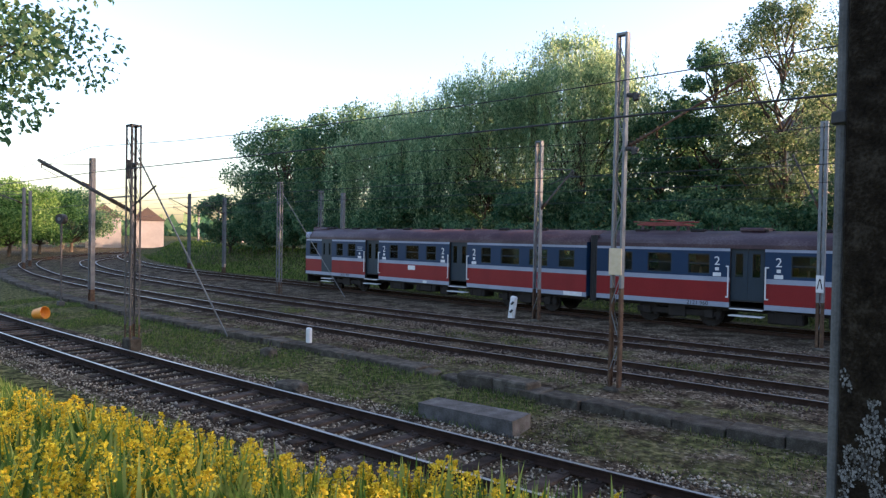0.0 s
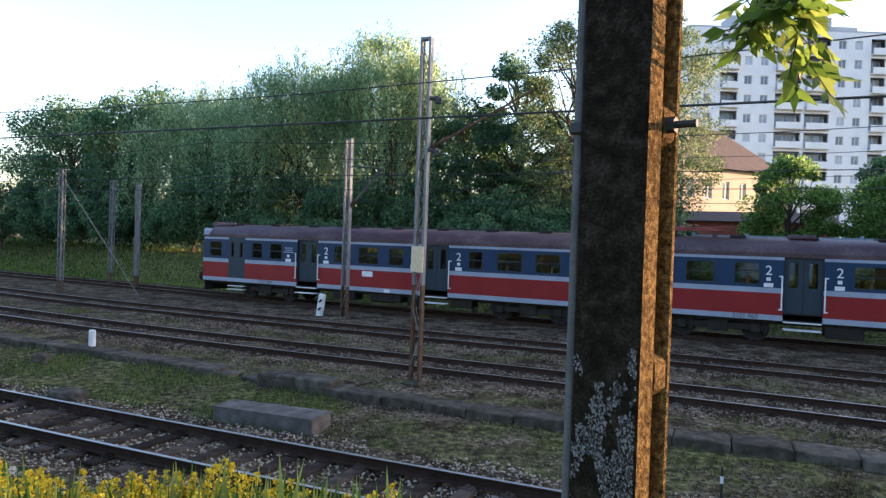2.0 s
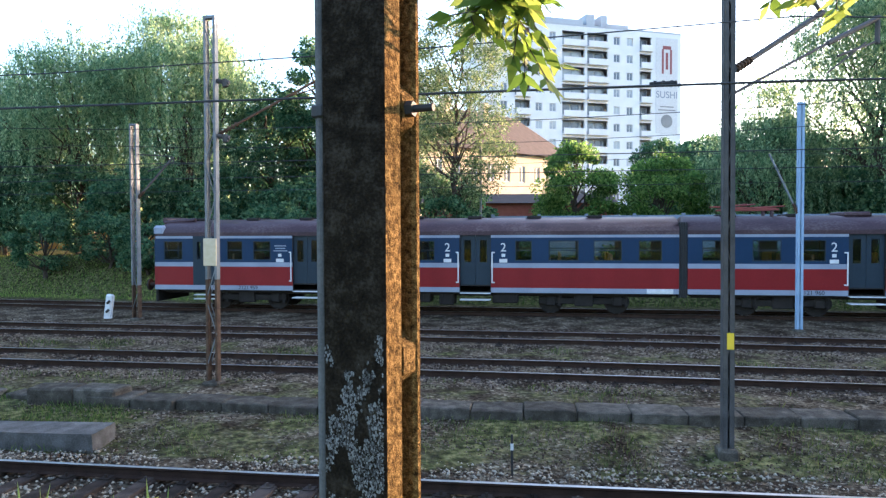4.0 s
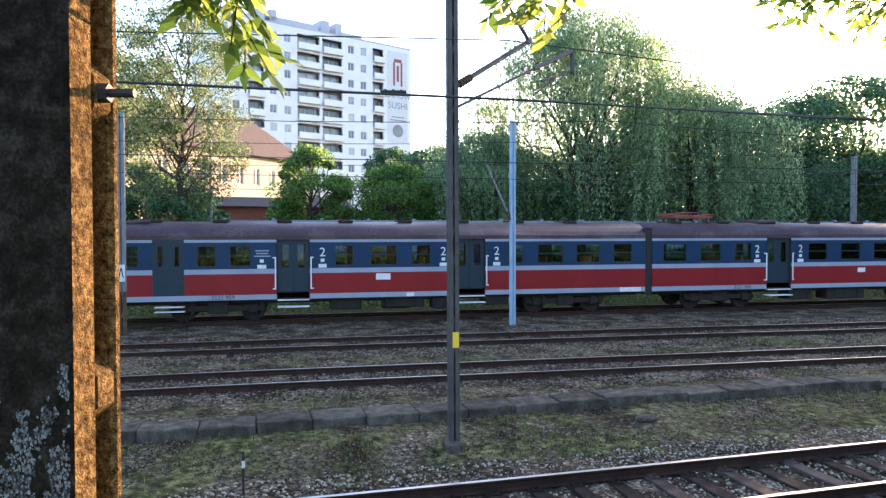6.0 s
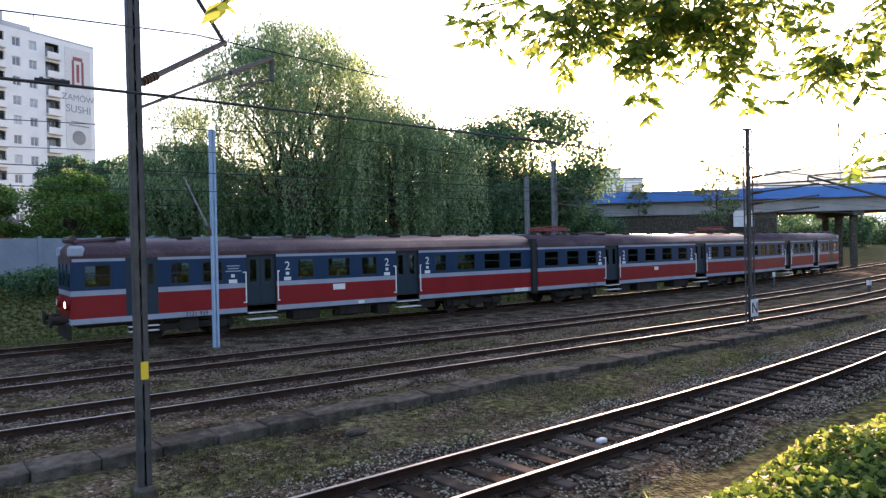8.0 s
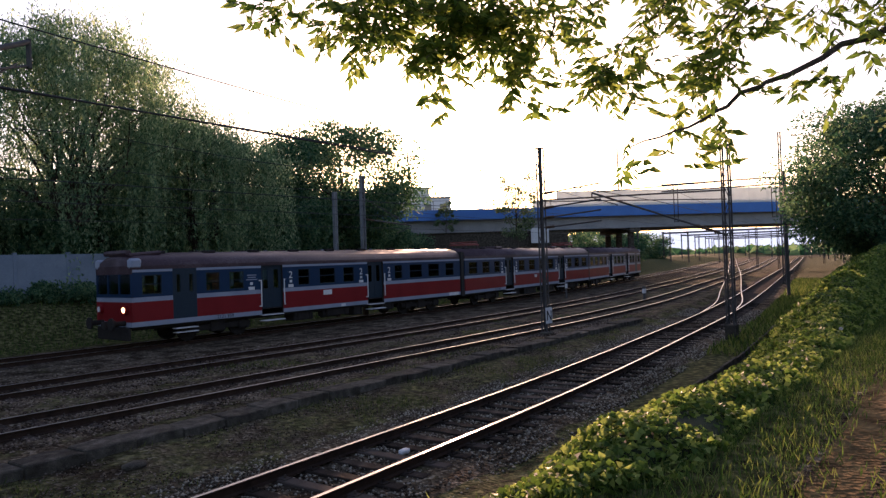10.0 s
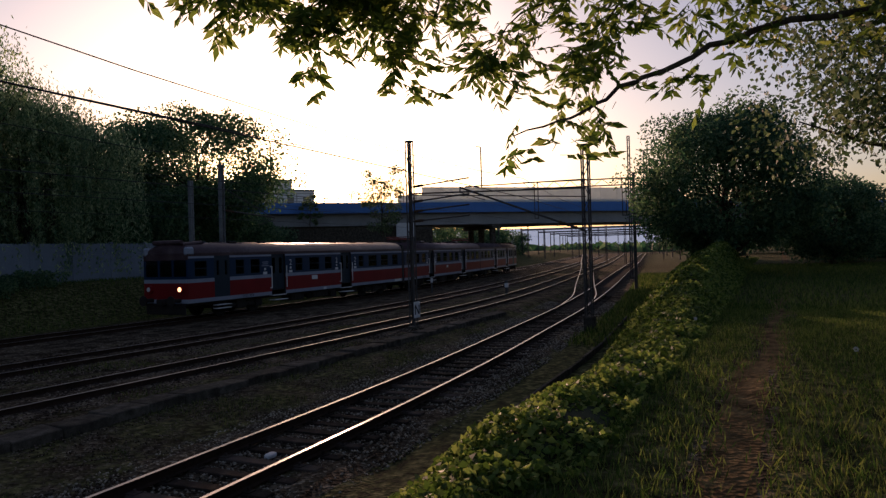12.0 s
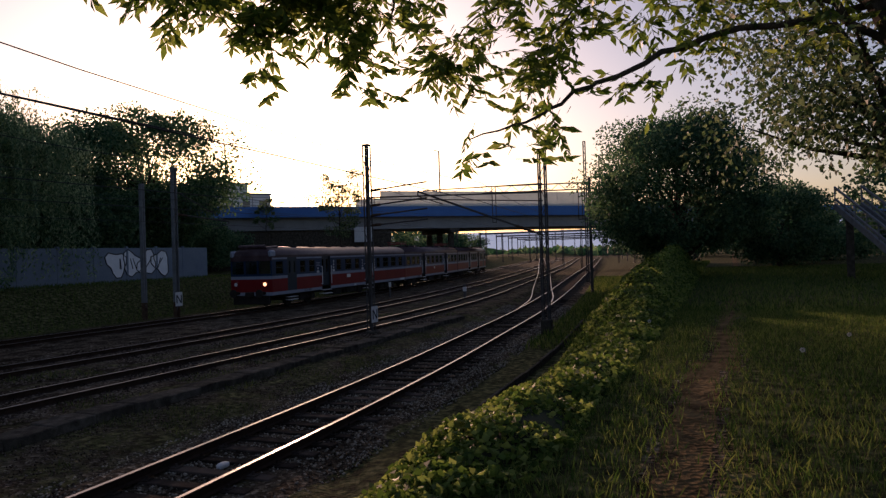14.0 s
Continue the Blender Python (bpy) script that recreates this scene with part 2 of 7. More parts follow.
def height(x, y):
    """Ground height: near bank, low strip by the near track, track bed behind the edging, far bank."""
    x, y = np.asarray(x, float), np.asarray(y, float)
    c, a, d = np.interp(x, CX, CY), np.interp(x, AX, AY), np.interp(x, DX, DY)
    w = np.where(x < 33.5, np.interp(x, WX, WY), c - 2.6)
    foot = np.minimum(d - 2.3, 5.65 + 0.045 * np.clip(x - 14, 0, 60))
    top = foot - 3.3 + 0.4 * np.sin(x * 0.35)
    bank = 1.42 - 0.5 * ease(-x, 3, 11) - 0.25 * ease(x, 8, 26) + 1.2 * ease(-y, 6, 30)
    low = near_line(x) * 0.7 - 0.30
    z = low + ease(y, d + 1.2, w - 0.2) * 0.15
    z = z + ease(y, w - 0.02, w + 0.06) * (-0.15 - z)
    z = np.where((y > d - 1.7) & (y < d + 1.7), np.maximum(z, near_line(x) - 0.2), z)
    z = z + (bank - low) * (1 - ease(y, top, foot))
    far = 1.9 * ease(y - a, 3.2, 8.5)
    return z + far


# ---- ground ----
def build_ground():
    def axis(fine, lo, hi, far):
        a = list(np.arange(lo, hi + 1e-6, fine))
        s, v = fine, hi
        while v < far:
            s *= 1.25
            v += s
            a.append(v)
        s, v, b = fine, lo, []
        while v > -far:
            s *= 1.25
            v -= s
            b.append(v)
        return np.array(b[::-1] + a)
    xs, ys = axis(0.6, -70, 90, 2500), axis(0.25, -4, 46, 2500)
    X, Y = np.meshgrid(xs, ys)
    Zg = height(X, Y)
    near = (np.abs(X) < 120) & (Y < 60) & (Y > -20)
    bumps = np.array([[noise.noise((x * 0.6, y * 0.6, 0)) * 0.05 + noise.noise((x * 2.2, y * 2.2, 3)) * 0.018 for x in xs] for y in ys])
    Zg = Zg + np.where(near, bumps, 0)
    nx, ny = len(xs), len(ys)
    verts = np.stack([X.ravel(), Y.ravel(), Zg.ravel()], 1)
    i = np.arange(ny - 1)[:, None] * nx + np.arange(nx - 1)[None]
    faces = np.stack([i, i + 1, i + nx + 1, i + nx], -1).reshape(-1, 4)
    me = raw("ground", verts.tolist(), faces.tolist(), [M_GROUND], True)
    tagged(new("ground", me), "railway ground of dark gravel with patches of grass and weeds", "ground", kind="structure")


def ground_material():
    """Grass and gravel, blended by a mask that follows the plan: stored per vertex as a colour of the ground cover."""
    m = bpy.data.materials.new("gravel and grass ground")
    m.use_nodes = True
    n, l = m.node_tree.nodes, m.node_tree.links
    p = n["Principled BSDF"]
    geo = n.new("ShaderNodeNewGeometry")

    def tex(scale, detail=4):
        t = n.new("ShaderNodeTexNoise")
        t.inputs["Scale"].default_value, t.inputs["Detail"].default_value = scale, detail
        l.new(geo.outputs["Position"], t.inputs["Vector"])
        return t.outputs["Fac"]

    def ramp(src, stops):
        r = n.new("ShaderNodeValToRGB")
        e = r.color_ramp.elements
        while len(e) < len(stops):
            e.new(0.5)
        for k, (pos, c) in enumerate(stops):
            e[k].position, e[k].color = pos, rgb(c)
        l.new(src, r.inputs[0])
        return r.outputs[0]

    vor = n.new("ShaderNodeTexVoronoi")
    vor.inputs["Scale"].default_value = 16
    l.new(geo.outputs["Position"], vor.inputs["Vector"])
    sep = n.new("ShaderNodeSeparateColor")
    l.new(vor.outputs["Color"], sep.inputs[0])
    grav = ramp(sep.outputs[0], [(0.0, (0.04, 0.029, 0.019)), (0.55, (0.1, 0.08, 0.054)), (0.9, (0.17, 0.145, 0.105)), (1.0, (0.32, 0.29, 0.23))])
    soil = ramp(tex(1.3), [(0.38, (0.3, 0.26, 0.23)), (0.62, (1.1, 1.05, 1.0))])
    mul = n.new("ShaderNodeMix")
    mul.data_type, mul.blend_type = "RGBA", "MULTIPLY"
    mul.inputs[0].default_value = 1.0
    l.new(grav, mul.inputs[6])
    l.new(soil, mul.inputs[7])
    grass = ramp(tex(6, 6), [(0.36, (0.022, 0.022, 0.01)), (0.52, (0.074, 0.076, 0.026)), (0.66, (0.18, 0.165, 0.07))])
    att = n.new("ShaderNodeAttribute")
    att.attribute_name = "cover"
    ad = n.new("ShaderNodeMath")
    ad.operation = "ADD"
    l.new(att.outputs["Fac"], ad.inputs[0])
    l.new(tex(1.1, 6), ad.inputs[1])
    fac = ramp(ad.outputs[0], [(0.62, (0, 0, 0)), (0.86, (1, 1, 1))])
    mix = n.new("ShaderNodeMix")
    mix.data_type = "RGBA"
    l.new(fac, mix.inputs[0])
    l.new(mul.outputs[2], mix.inputs[6])
    l.new(grass, mix.inputs[7])
    bare = ramp(ad.outputs[0], [(0.0, (1, 1, 1)), (0.1, (0, 0, 0))])
    earth = ramp(tex(3.5, 6), [(0.35, (0.06, 0.039, 0.017)), (0.65, (0.19, 0.128, 0.056))])
    mix2 = n.new("ShaderNodeMix")
    mix2.data_type = "RGBA"
    l.new(bare, mix2.inputs[0])
    l.new(mix.outputs[2], mix2.inputs[6])
    l.new(earth, mix2.inputs[7])
    l.new(mix2.outputs[2], p.inputs["Base Color"])
    p.inputs["Roughness"].default_value, p.inputs["Specular IOR Level"].default_value = 1.0, 0.04
    bu = n.new("ShaderNodeBump")
    bu.inputs["Strength"].default_value, bu.inputs["Distance"].default_value = 0.9, 0.04
    l.new(vor.outputs["Distance"], bu.inputs["Height"])
    l.new(bu.outputs[0], p.inputs["Normal"])
    return m


def path_y(x):
    """Middle of the trodden path on the bank."""
    return 1.36 - 0.02 * np.clip(x - 6, 0, 40) + 0.06 * np.sin(x * 0.9)


def cover(x, y):
    """How much grass grows at a place: 0 bare gravel, 1 turf."""
    c, a, d = np.interp(x, CX, CY), np.interp(x, AX, AY), np.interp(x, DX, DY)
    w = np.where(x < 33.5, np.interp(x, WX, WY), c - 2.6)
    g = np.zeros(np.broadcast(x, y).shape)
    g = np.where(y < d - 1.9, 0.9, g)
    g = np.where((y > d + 1.7) & (y < w), 0.25, g)
    g = np.where((y > d + 1.7) & (y < w) & (x < -8), 0.42, g)
    g = np.where((y > w) & (y < c - 1.4), 0.16, g)
    g = np.where((y > c + 1.4) & (y < c + 3.4), 0.16, g)
    g = np.where(np.abs(y - path_y(x)) < 0.3, np.where(x > 3, -0.9, g), g)
    return np.where(y > a + 2.6, 0.85, g)


M_GROUND = ground_material()
build_ground()
gme = bpy.data.objects["ground"].data
co = np.empty(len(gme.vertices) * 3)
gme.vertices.foreach_get("co", co)
co = co.reshape(-1, 3)
gme.attributes.new("cover", "FLOAT", "POINT").data.foreach_set("value", cover(co[:, 0], co[:, 1]).astype(np.float32))

# ---- tracks ----
RAIL_PROFILE = [(-0.036, 0), (0.036, 0), (0.036, -0.03), (0.01, -0.05), (0.01, -0.13), (0.07, -0.15), (0.07, -0.16), (-0.07, -0.16), (-0.07, -0.15), (-0.01, -0.13), (-0.01, -0.05), (-0.036, -0.03)]
RAIL_MI = [1] + [0] * 11


def sleeper_mesh():
    bm = bmesh.new()
    box(bm, -0.12, 0.12, -1.25, 1.25, -0.34, -0.155, 0.015)
    for s in (-0.75, 0.75):
        box(bm, -0.075, 0.075, s - 0.2, s + 0.2, -0.155, -0.14)
        for k in (-0.13, 0.13):
            bar(bm, (0, s + k, -0.14), (0, s + k, -0.09), 0.022, 5)
    return mesh_of("sleeper", bm, M_SLEEPER)


SLEEPER = sleeper_mesh()


def track(label, line, lo, hi, loose_sleepers, level=lambda x: 0.0):
    t = thing("railway_track", label, "railway track", kind="structure")
    q, ang, s = spline(line, 1.0)
    for off in (-0.7525, 0.7525):
        part("rail", sweep("rail", q, ang, RAIL_PROFILE, [M_RAIL, M_RAILTOP], off, level, RAIL_MI), None, t)
    q2, a2, _ = spline(line, 0.62)
    rest = bmesh.new()
    for (x, y), a in zip(q2, a2):
        m = pose(x, y, float(level(x)) + random.uniform(-0.012, 0.012), 0, 0, math.degrees(a) + random.uniform(-1.2, 1.2))
        if lo < x < hi and loose_sleepers:
            part("sleeper", SLEEPER, None, t, at=m)
        elif -60 < x < 110:
            n0 = len(rest.verts)
            box(rest, -0.12, 0.12, -1.25, 1.25, -0.34, -0.155)
            rest.verts.ensure_lookup_table()
            bmesh.ops.transform(rest, matrix=m, verts=rest.verts[n0:])
    tagged(part("sleepers", rest, M_SLEEPER, t), kind="stuff")
    return t


track("near single track with shiny rails on worn sleepers", TRACK_D, -30, 48, True, near_line)
track("rusty curved track behind the stone edging", TRACK_C, -28, 40, True)
track("middle curved track with dark rusty rails", TRACK_B, -18, 34, True)
track("far curved track on which the train runs", TRACK_A, 0, 0, False)
track("branch track turning off at the points", BRANCH, 0, 0, False, near_line)

# ---- stone edging along the bed ----
edging = thing("stone_edging", "low weathered stone edging of long kerb blocks", "kerb", kind="structure")
qe, ae_, se_ = spline(WALL_LINE, 0.98)
kerbs = []
for k in range(6):
    bm = bmesh.new()
    L = 0.487
    box(bm, -L, L, -0.36, 0.3, -0.55, -0.1, 0.02)
    long_edges = [e for e in bm.edges if abs(e.verts[0].co.x - e.verts[1].co.x) > 0.5]
    bmesh.ops.subdivide_edges(bm, edges=long_edges, cuts=4, use_grid_fill=True)
    for v in bm.verts:
        c = v.co
        v.co += Vector((0, noise.noise((c.x * 3 + k * 7, c.y * 3, c.z * 5)) * 0.05, noise.noise((c.x * 3.5, c.y * 4, k * 5.0)) * 0.035))
    kerbs.append(mesh_of("kerb_stone", bm, M_CONC))
for i, ((x, y), a) in enumerate(zip(qe, ae_)):
    if -12.3 < x < -9.2:
        continue
    part("kerb_stone", kerbs[i % 6], None, edging,
         at=pose(x, y + 0.05 * math.sin(i * 1.7), random.uniform(-0.03, 0.02), random.uniform(-2.0, 2.5), random.uniform(-1.2, 1.2), math.degrees(a) + random.uniform(-1.5, 1.5)))


# ---- lattice masts and the concrete post ----
def lattice_mast(label, x, y, top, w=0.32, d=0.16, base=-0.25, mat=None, lean=0.0, turn=0.0, footing=True, group="overhead line masts", rust=1.6, pitch=0.75):
    mat = mat or M_STEEL
    m = thing("overhead_line_mast", label, "mast", pose(x, y, 0, 0, lean, turn), group=group)
    four = d > 0.21 or w > 0.27
    flange = 0.15 * w if w > 0.2 else 0.4 * w
    for s in (-1, 1):
        for z0, z1, mm in ((base, rust, M_RUST), (rust, top, mat)):
            if four and z1 > z0:
                for e in (-1, 1):
                    bm = bmesh.new()
                    xa, ya = s * w / 2, e * d / 2
                    box(bm, min(xa, xa - s * 0.055), max(xa, xa - s * 0.055), ya - 0.006, ya + 0.006, z0, z1)
                    box(bm, xa - 0.006, xa + 0.006, min(ya, ya - e * 0.055), max(ya, ya - e * 0.055), z0, z1)
                    part("angle_leg", bm, mm, m)
                continue
            if z1 <= z0:
                continue
            bm = bmesh.new()
            xa = s * w / 2
            box(bm, xa - 0.014, xa + 0.014, -d / 2, d / 2, z0, z1)
            for e in (-1, 1):
                box(bm, min(xa, xa - s * flange), max(xa, xa - s * flange), e * d / 2 - 0.007, e * d / 2 + 0.007, z0, z1)
            part("channel", bm, mm, m)
    bm = bmesh.new()
    z, k = base + 0.5, 1
    while z + pitch < top:
        for e in (-1, 1):
            beam(bm, (-k * w / 2, e * d / 2, z), (k * w / 2, e * d / 2, z + pitch), 0.02, 0.008, (0, 1, 0))
            if four:
                beam(bm, (e * w / 2, -k * d / 2, z), (e * w / 2, k * d / 2, z + pitch), 0.026, 0.008, (1, 0, 0))
        z, k = z + pitch, -k
    box(bm, -w / 2, w / 2, -d / 2, d / 2, top - 0.06, top)
    tagged(part("lacing", bm, mat, m), kind="stuff")
    if footing:
        bm = bmesh.new()
        box(bm, -w / 2 - 0.08, w / 2 + 0.08, -0.2, 0.2, base - 0.4, base + 0.2, 0.04)
        part("footing", bm, M_CONC, m, "rough concrete footing")
    return m


def arm(parent, z0, x1, z1, r=0.035, drop=0.0, brace=None, along=(1, 0), mat=None, tip=0.35):
    """A cantilever from the mast to x1 along a direction, with an insulator near the mast and a hanging holder at the tip."""
    mat = mat or M_STEELD
    ax, ay = along
    bm = bmesh.new()
    bar(bm, (0, 0, z0), (ax * x1, ay * x1, z1), r, 8)
    if brace:
        bar(bm, (0, 0, brace), (ax * x1 * 0.96, ay * x1 * 0.96, z1 + 0.02), r * 0.6, 6)
    if drop:
        bar(bm, (ax * x1, ay * x1, z1), (ax * x1, ay * x1, z1 - drop), r * 0.7, 6)
        bar(bm, (ax * x1, ay * x1, z1 - drop), (ax * (x1 - 1.0), ay * (x1 - 1.0), z1 - drop - tip), r * 0.5, 6)
    a = part("cantilever", bm, mat, parent)
    bm = bmesh.new()
    for k in range(5):
        t = 0.08 + k * 0.03
        p = Vector((ax * x1 * t, ay * x1 * t, z0 + (z1 - z0) * t))
        q = Vector((ax * x1 * (t + 0.012), ay * x1 * (t + 0.012), z0 + (z1 - z0) * (t + 0.012)))
        bar(bm, p, q, min(r * 2.0, 0.07), 8)
    bar(bm, (ax * x1 * 0.07, ay * x1 * 0.07, z0 + (z1 - z0) * 0.07), (ax * x1 * 0.225, ay * x1 * 0.225, z0 + (z1 - z0) * 0.225), r * 1.15, 8)
    part("insulator", bm, M_RUST, a)


def sign_plate(parent, z, y, w, h, face, label, mark=None):
    bm = bmesh.new()
    box(bm, -w / 2, w / 2, y - 0.01, y + 0.01, z - h / 2, z + h / 2)
    p = part("plate", bm, face, parent, label)
    if mark:
        bm = bmesh.new()
        for s in (-1, 1):
            beam(bm, (s * w * 0.32, y - 0.014, z - h * 0.3), (s * w * 0.32 * (1 if mark == "n" else 0.1), y - 0.014, z + h * 0.3), w * 0.14, 0.006, (0, 1, 0))
        if mark == "n":
            beam(bm, (-w * 0.32, y - 0.014, z + h * 0.3), (w * 0.32, y - 0.014, z - h * 0.3), w * 0.14, 0.006, (0, 1, 0))
        part("mark", bm, M_BLACK, p)


M_BLACK = surface("black paint", [(0.015, 0.015, 0.015), (0.03, 0.03, 0.03)], 8, 0.6, 0)
M_WHITE = surface("dirty white paint", [(0.5, 0.5, 0.49), (0.68, 0.68, 0.67)], 5, 0.6, 0.1)
M_YELLOW = surface("yellow paint", [(0.6, 0.42, 0.02), (0.72, 0.52, 0.04)], 6, 0.6, 0.1)
M_TAN = surface("faded tan label", [(0.5, 0.4, 0.24), (0.62, 0.52, 0.36)], 9, 0.7, 0.1)

# the tall mast beside the edging with a small box label
m1 = lattice_mast("tall grey lattice mast with rusty foot beside the edging", -7.35, 14.15, 7.95, 0.24, 0.16, rust=2.2, lean=0.3)
bm = bmesh.new()
box(bm, -0.15, 0.15, -0.14, -0.09, 2.5, 3.1, 0.01)
part("label_board", bm, M_TAN, m1, "faded tan number board")
for z in (6.55, 5.35):
    bm = bmesh.new()
    bar(bm, (0.1, 0, z), (0.42, 0, z - 0.05), 0.05, 8)
    bar(bm, (0.3, 0, z + 0.02), (0.34, 0, z - 0.14), 0.07, 8)
    part("insulator", bm, M_STEELD, m1)
arm(m1, 5.3, 2.6, 6.9, 0.03, 0.25, along=(0.85, 0.5), mat=M_RUST)

# the slim dark mast with a yellow mark
m2 = lattice_mast("slim dark steel mast with yellow mark and cantilever", 2.8, 11.35, 9.3, 0.15, 0.16, base=-0.42, mat=M_STEELD, rust=-0.42, pitch=0.5, lean=-0.2)
bm = bmesh.new()
box(bm, -0.03, 0.075, -0.098, -0.086, 1.36, 1.62)
part("yellow_mark", bm, M_YELLOW, m2, "yellow painted mark")
arm(m2, 5.7, 2.1, 6.9, 0.045, 0.0, along=(0.85, 0.52))
bm = bmesh.new()
bar(bm, (0, 0, 5.35), (1.9, 1.2, 6.4), 0.025, 6)
bar(bm, (1.9, 1.2, 6.4), (2.95, 1.8, 6.95), 0.045, 8)
bar(bm, (2.95, 1.8, 7.0), (2.95, 1.8, 6.5), 0.045, 8)
bar(bm, (2.95, 1.8, 6.55), (2.1, 1.3, 6.2), 0.022, 6)
bar(bm, (2.7, 1.65, 6.5), (1.9, 1.2, 5.9), 0.018, 6)
bar(bm, (0.4, 0.2, 8.2), (1.8, 1.1, 6.85), 0.035, 6)
part("registration_arm", bm, M_STEELD, m2)

m3 = lattice_mast("grey lattice mast with rusty foot between the tracks", -15.6, 24.2, 7.35, 0.26, 0.2, rust=1.2)
arm(m3, 4.4, 1.5, 6.1, 0.04, 0.2, along=(0.95, 0.2), brace=6.2)
mb = lattice_mast("pale blue painted steel mast between the tracks", 8.15, 23.9, 7.35, 0.17, 0.15, mat=M_STEELB, rust=-0.2)
arm(mb, 3.6, -1.0, 5.7, 0.035, 0.0, along=(1, 0.1), mat=M_STEEL)
mq = lattice_mast("grey lattice mast with small triangular sign", -5.1, 24.3, 7.2, 0.2, 0.16, rust=1.4, mat=M_STEEL)
arm(mq, 4.2, -0.9, 6.2, 0.03, 0.1, along=(1, 0.1))
sign_plate(mq, 2.0, -0.13, 0.22, 0.55, M_WHITE, "small white sign", "a")
m4 = lattice_mast("grey lattice mast with white lettered sign", 30.0, 28.9, 8.15, 0.26, 0.2, rust=0.8)
lattice_mast("grey lattice mast with white lettered sign", 29.4, 30.6, 7.3, 0.2, 0.2, rust=0.8, footing=False)
sign_plate(m4, 0.95, -0.16, 0.5, 0.75, M_WHITE, "white sign", "n")
arm(m4, 5.6, 3.2, 5.2, 0.04, 0.1, along=(0.9, -0.4), brace=6.9)
m5 = lattice_mast("tall dark lattice mast with lettered sign", 25.6, 14.5, 7.5, 0.26, 0.26, rust=-0.2, mat=M_STEELD)
sign_plate(m5, 0.62, -0.16, 0.5, 0.65, M_WHITE, "white sign", "n")
for z in (4.2, 4.6, 5.0, 5.6):
    arm(m5, z, -3.2, z + 0.1, 0.03, 0.0, along=(0.3, 0.95))
m6 = lattice_mast("dark double lattice mast beside the points", 28.3, 7.95, 7.1, 0.34, 0.3, base=0.0, rust=0, mat=M_STEELD)
arm(m6, 3.6, 5.0, 5.55, 0.04, 0.2, along=(-0.35, 0.95), brace=5.7)
bm = bmesh.new()
beam(bm, (0, 0, 5.35), (-2.6, 6.6, 5.35), 0.06, 0.06)
beam(bm, (0, 0, 5.0), (-2.6, 6.6, 5.3), 0.04, 0.04)
part("cross_arm", bm, M_STEELD, m6)
m7 = lattice_mast("tall dark steel mast near the bridge", 70, 14.2, 13.8, 0.3, 0.25, rust=0, mat=M_STEELD)
lattice_mast("grey lattice mast beyond the train", -32.3, 23.8, 6.25, 0.28, 0.2, rust=0.6, mat=M_STEELM)
mp = lattice_mast("grey lattice mast beyond the train", -36.5, 30.4, 6.3, 0.28, 0.2, rust=0.6, mat=M_STEELM)
lattice_mast("grey lattice mast with warning triangle", -33, 29.2, 6.0, 0.2, 0.2, rust=0.6, mat=M_STEELM)
for x, y, h in ((-51, 32.4, 6.3), (-34.5, 14.45, 6.8), (-66.5, 22.7, 7), (-71, 24.8, 7), (-60, 34.5, 7), (-78, 45, 7), (-86, 42, 7), (-95, 60, 8), (-112, 76, 8), (-104, 62, 8)):
    mm = lattice_mast("grey lattice mast beside the curving tracks", x, y, h, 0.26, 0.2, rust=0.5, pitch=0.55, mat=M_STEELM)
    arm(mm, h - 1.4, 3.0, h - 0.6, 0.035, 0.15, along=(0.4, -0.9), brace=h - 0.3)
ml = lattice_mast("heavy dark lattice mast with guy wire and weights", -21.5, 10.0, 6.6, 0.36, 0.32, base=-0.2, rust=0.4, mat=M_STEELD)
arm(ml, 3.9, -4.4, 5.6, 0.06, 0.0, along=(0.85, 0.3), mat=M_STEELD)
bm = bmesh.new()
bar(bm, (-1.2, 0.5, 5.45), (0.6, -0.2, 5.35), 0.06, 8)
bar(bm, (-0.9, 0.3, 5.6), (-0.9, 0.3, 5.0), 0.07, 8)
for k in (-1.0, -0.6):
    bar(bm, (k, 0.3, 5.4), (k + 0.2, 0.3, 4.5), 0.02, 5)
bar(bm, (-6.0, 2.0, 4.6), (0, 0, 4.4), 0.03, 6)
bar(bm, (0, 0, 4.1), (1.0, 0.2, 4.7), 0.03, 6)
part("tension_gear", bm, M_STEELD, ml)


M_CONDUIT = surface("dull grey pipe", [(0.06, 0.06, 0.057), (0.13, 0.13, 0.125)], 6, 0.85, 0.2, coords="World", spec=0.1)


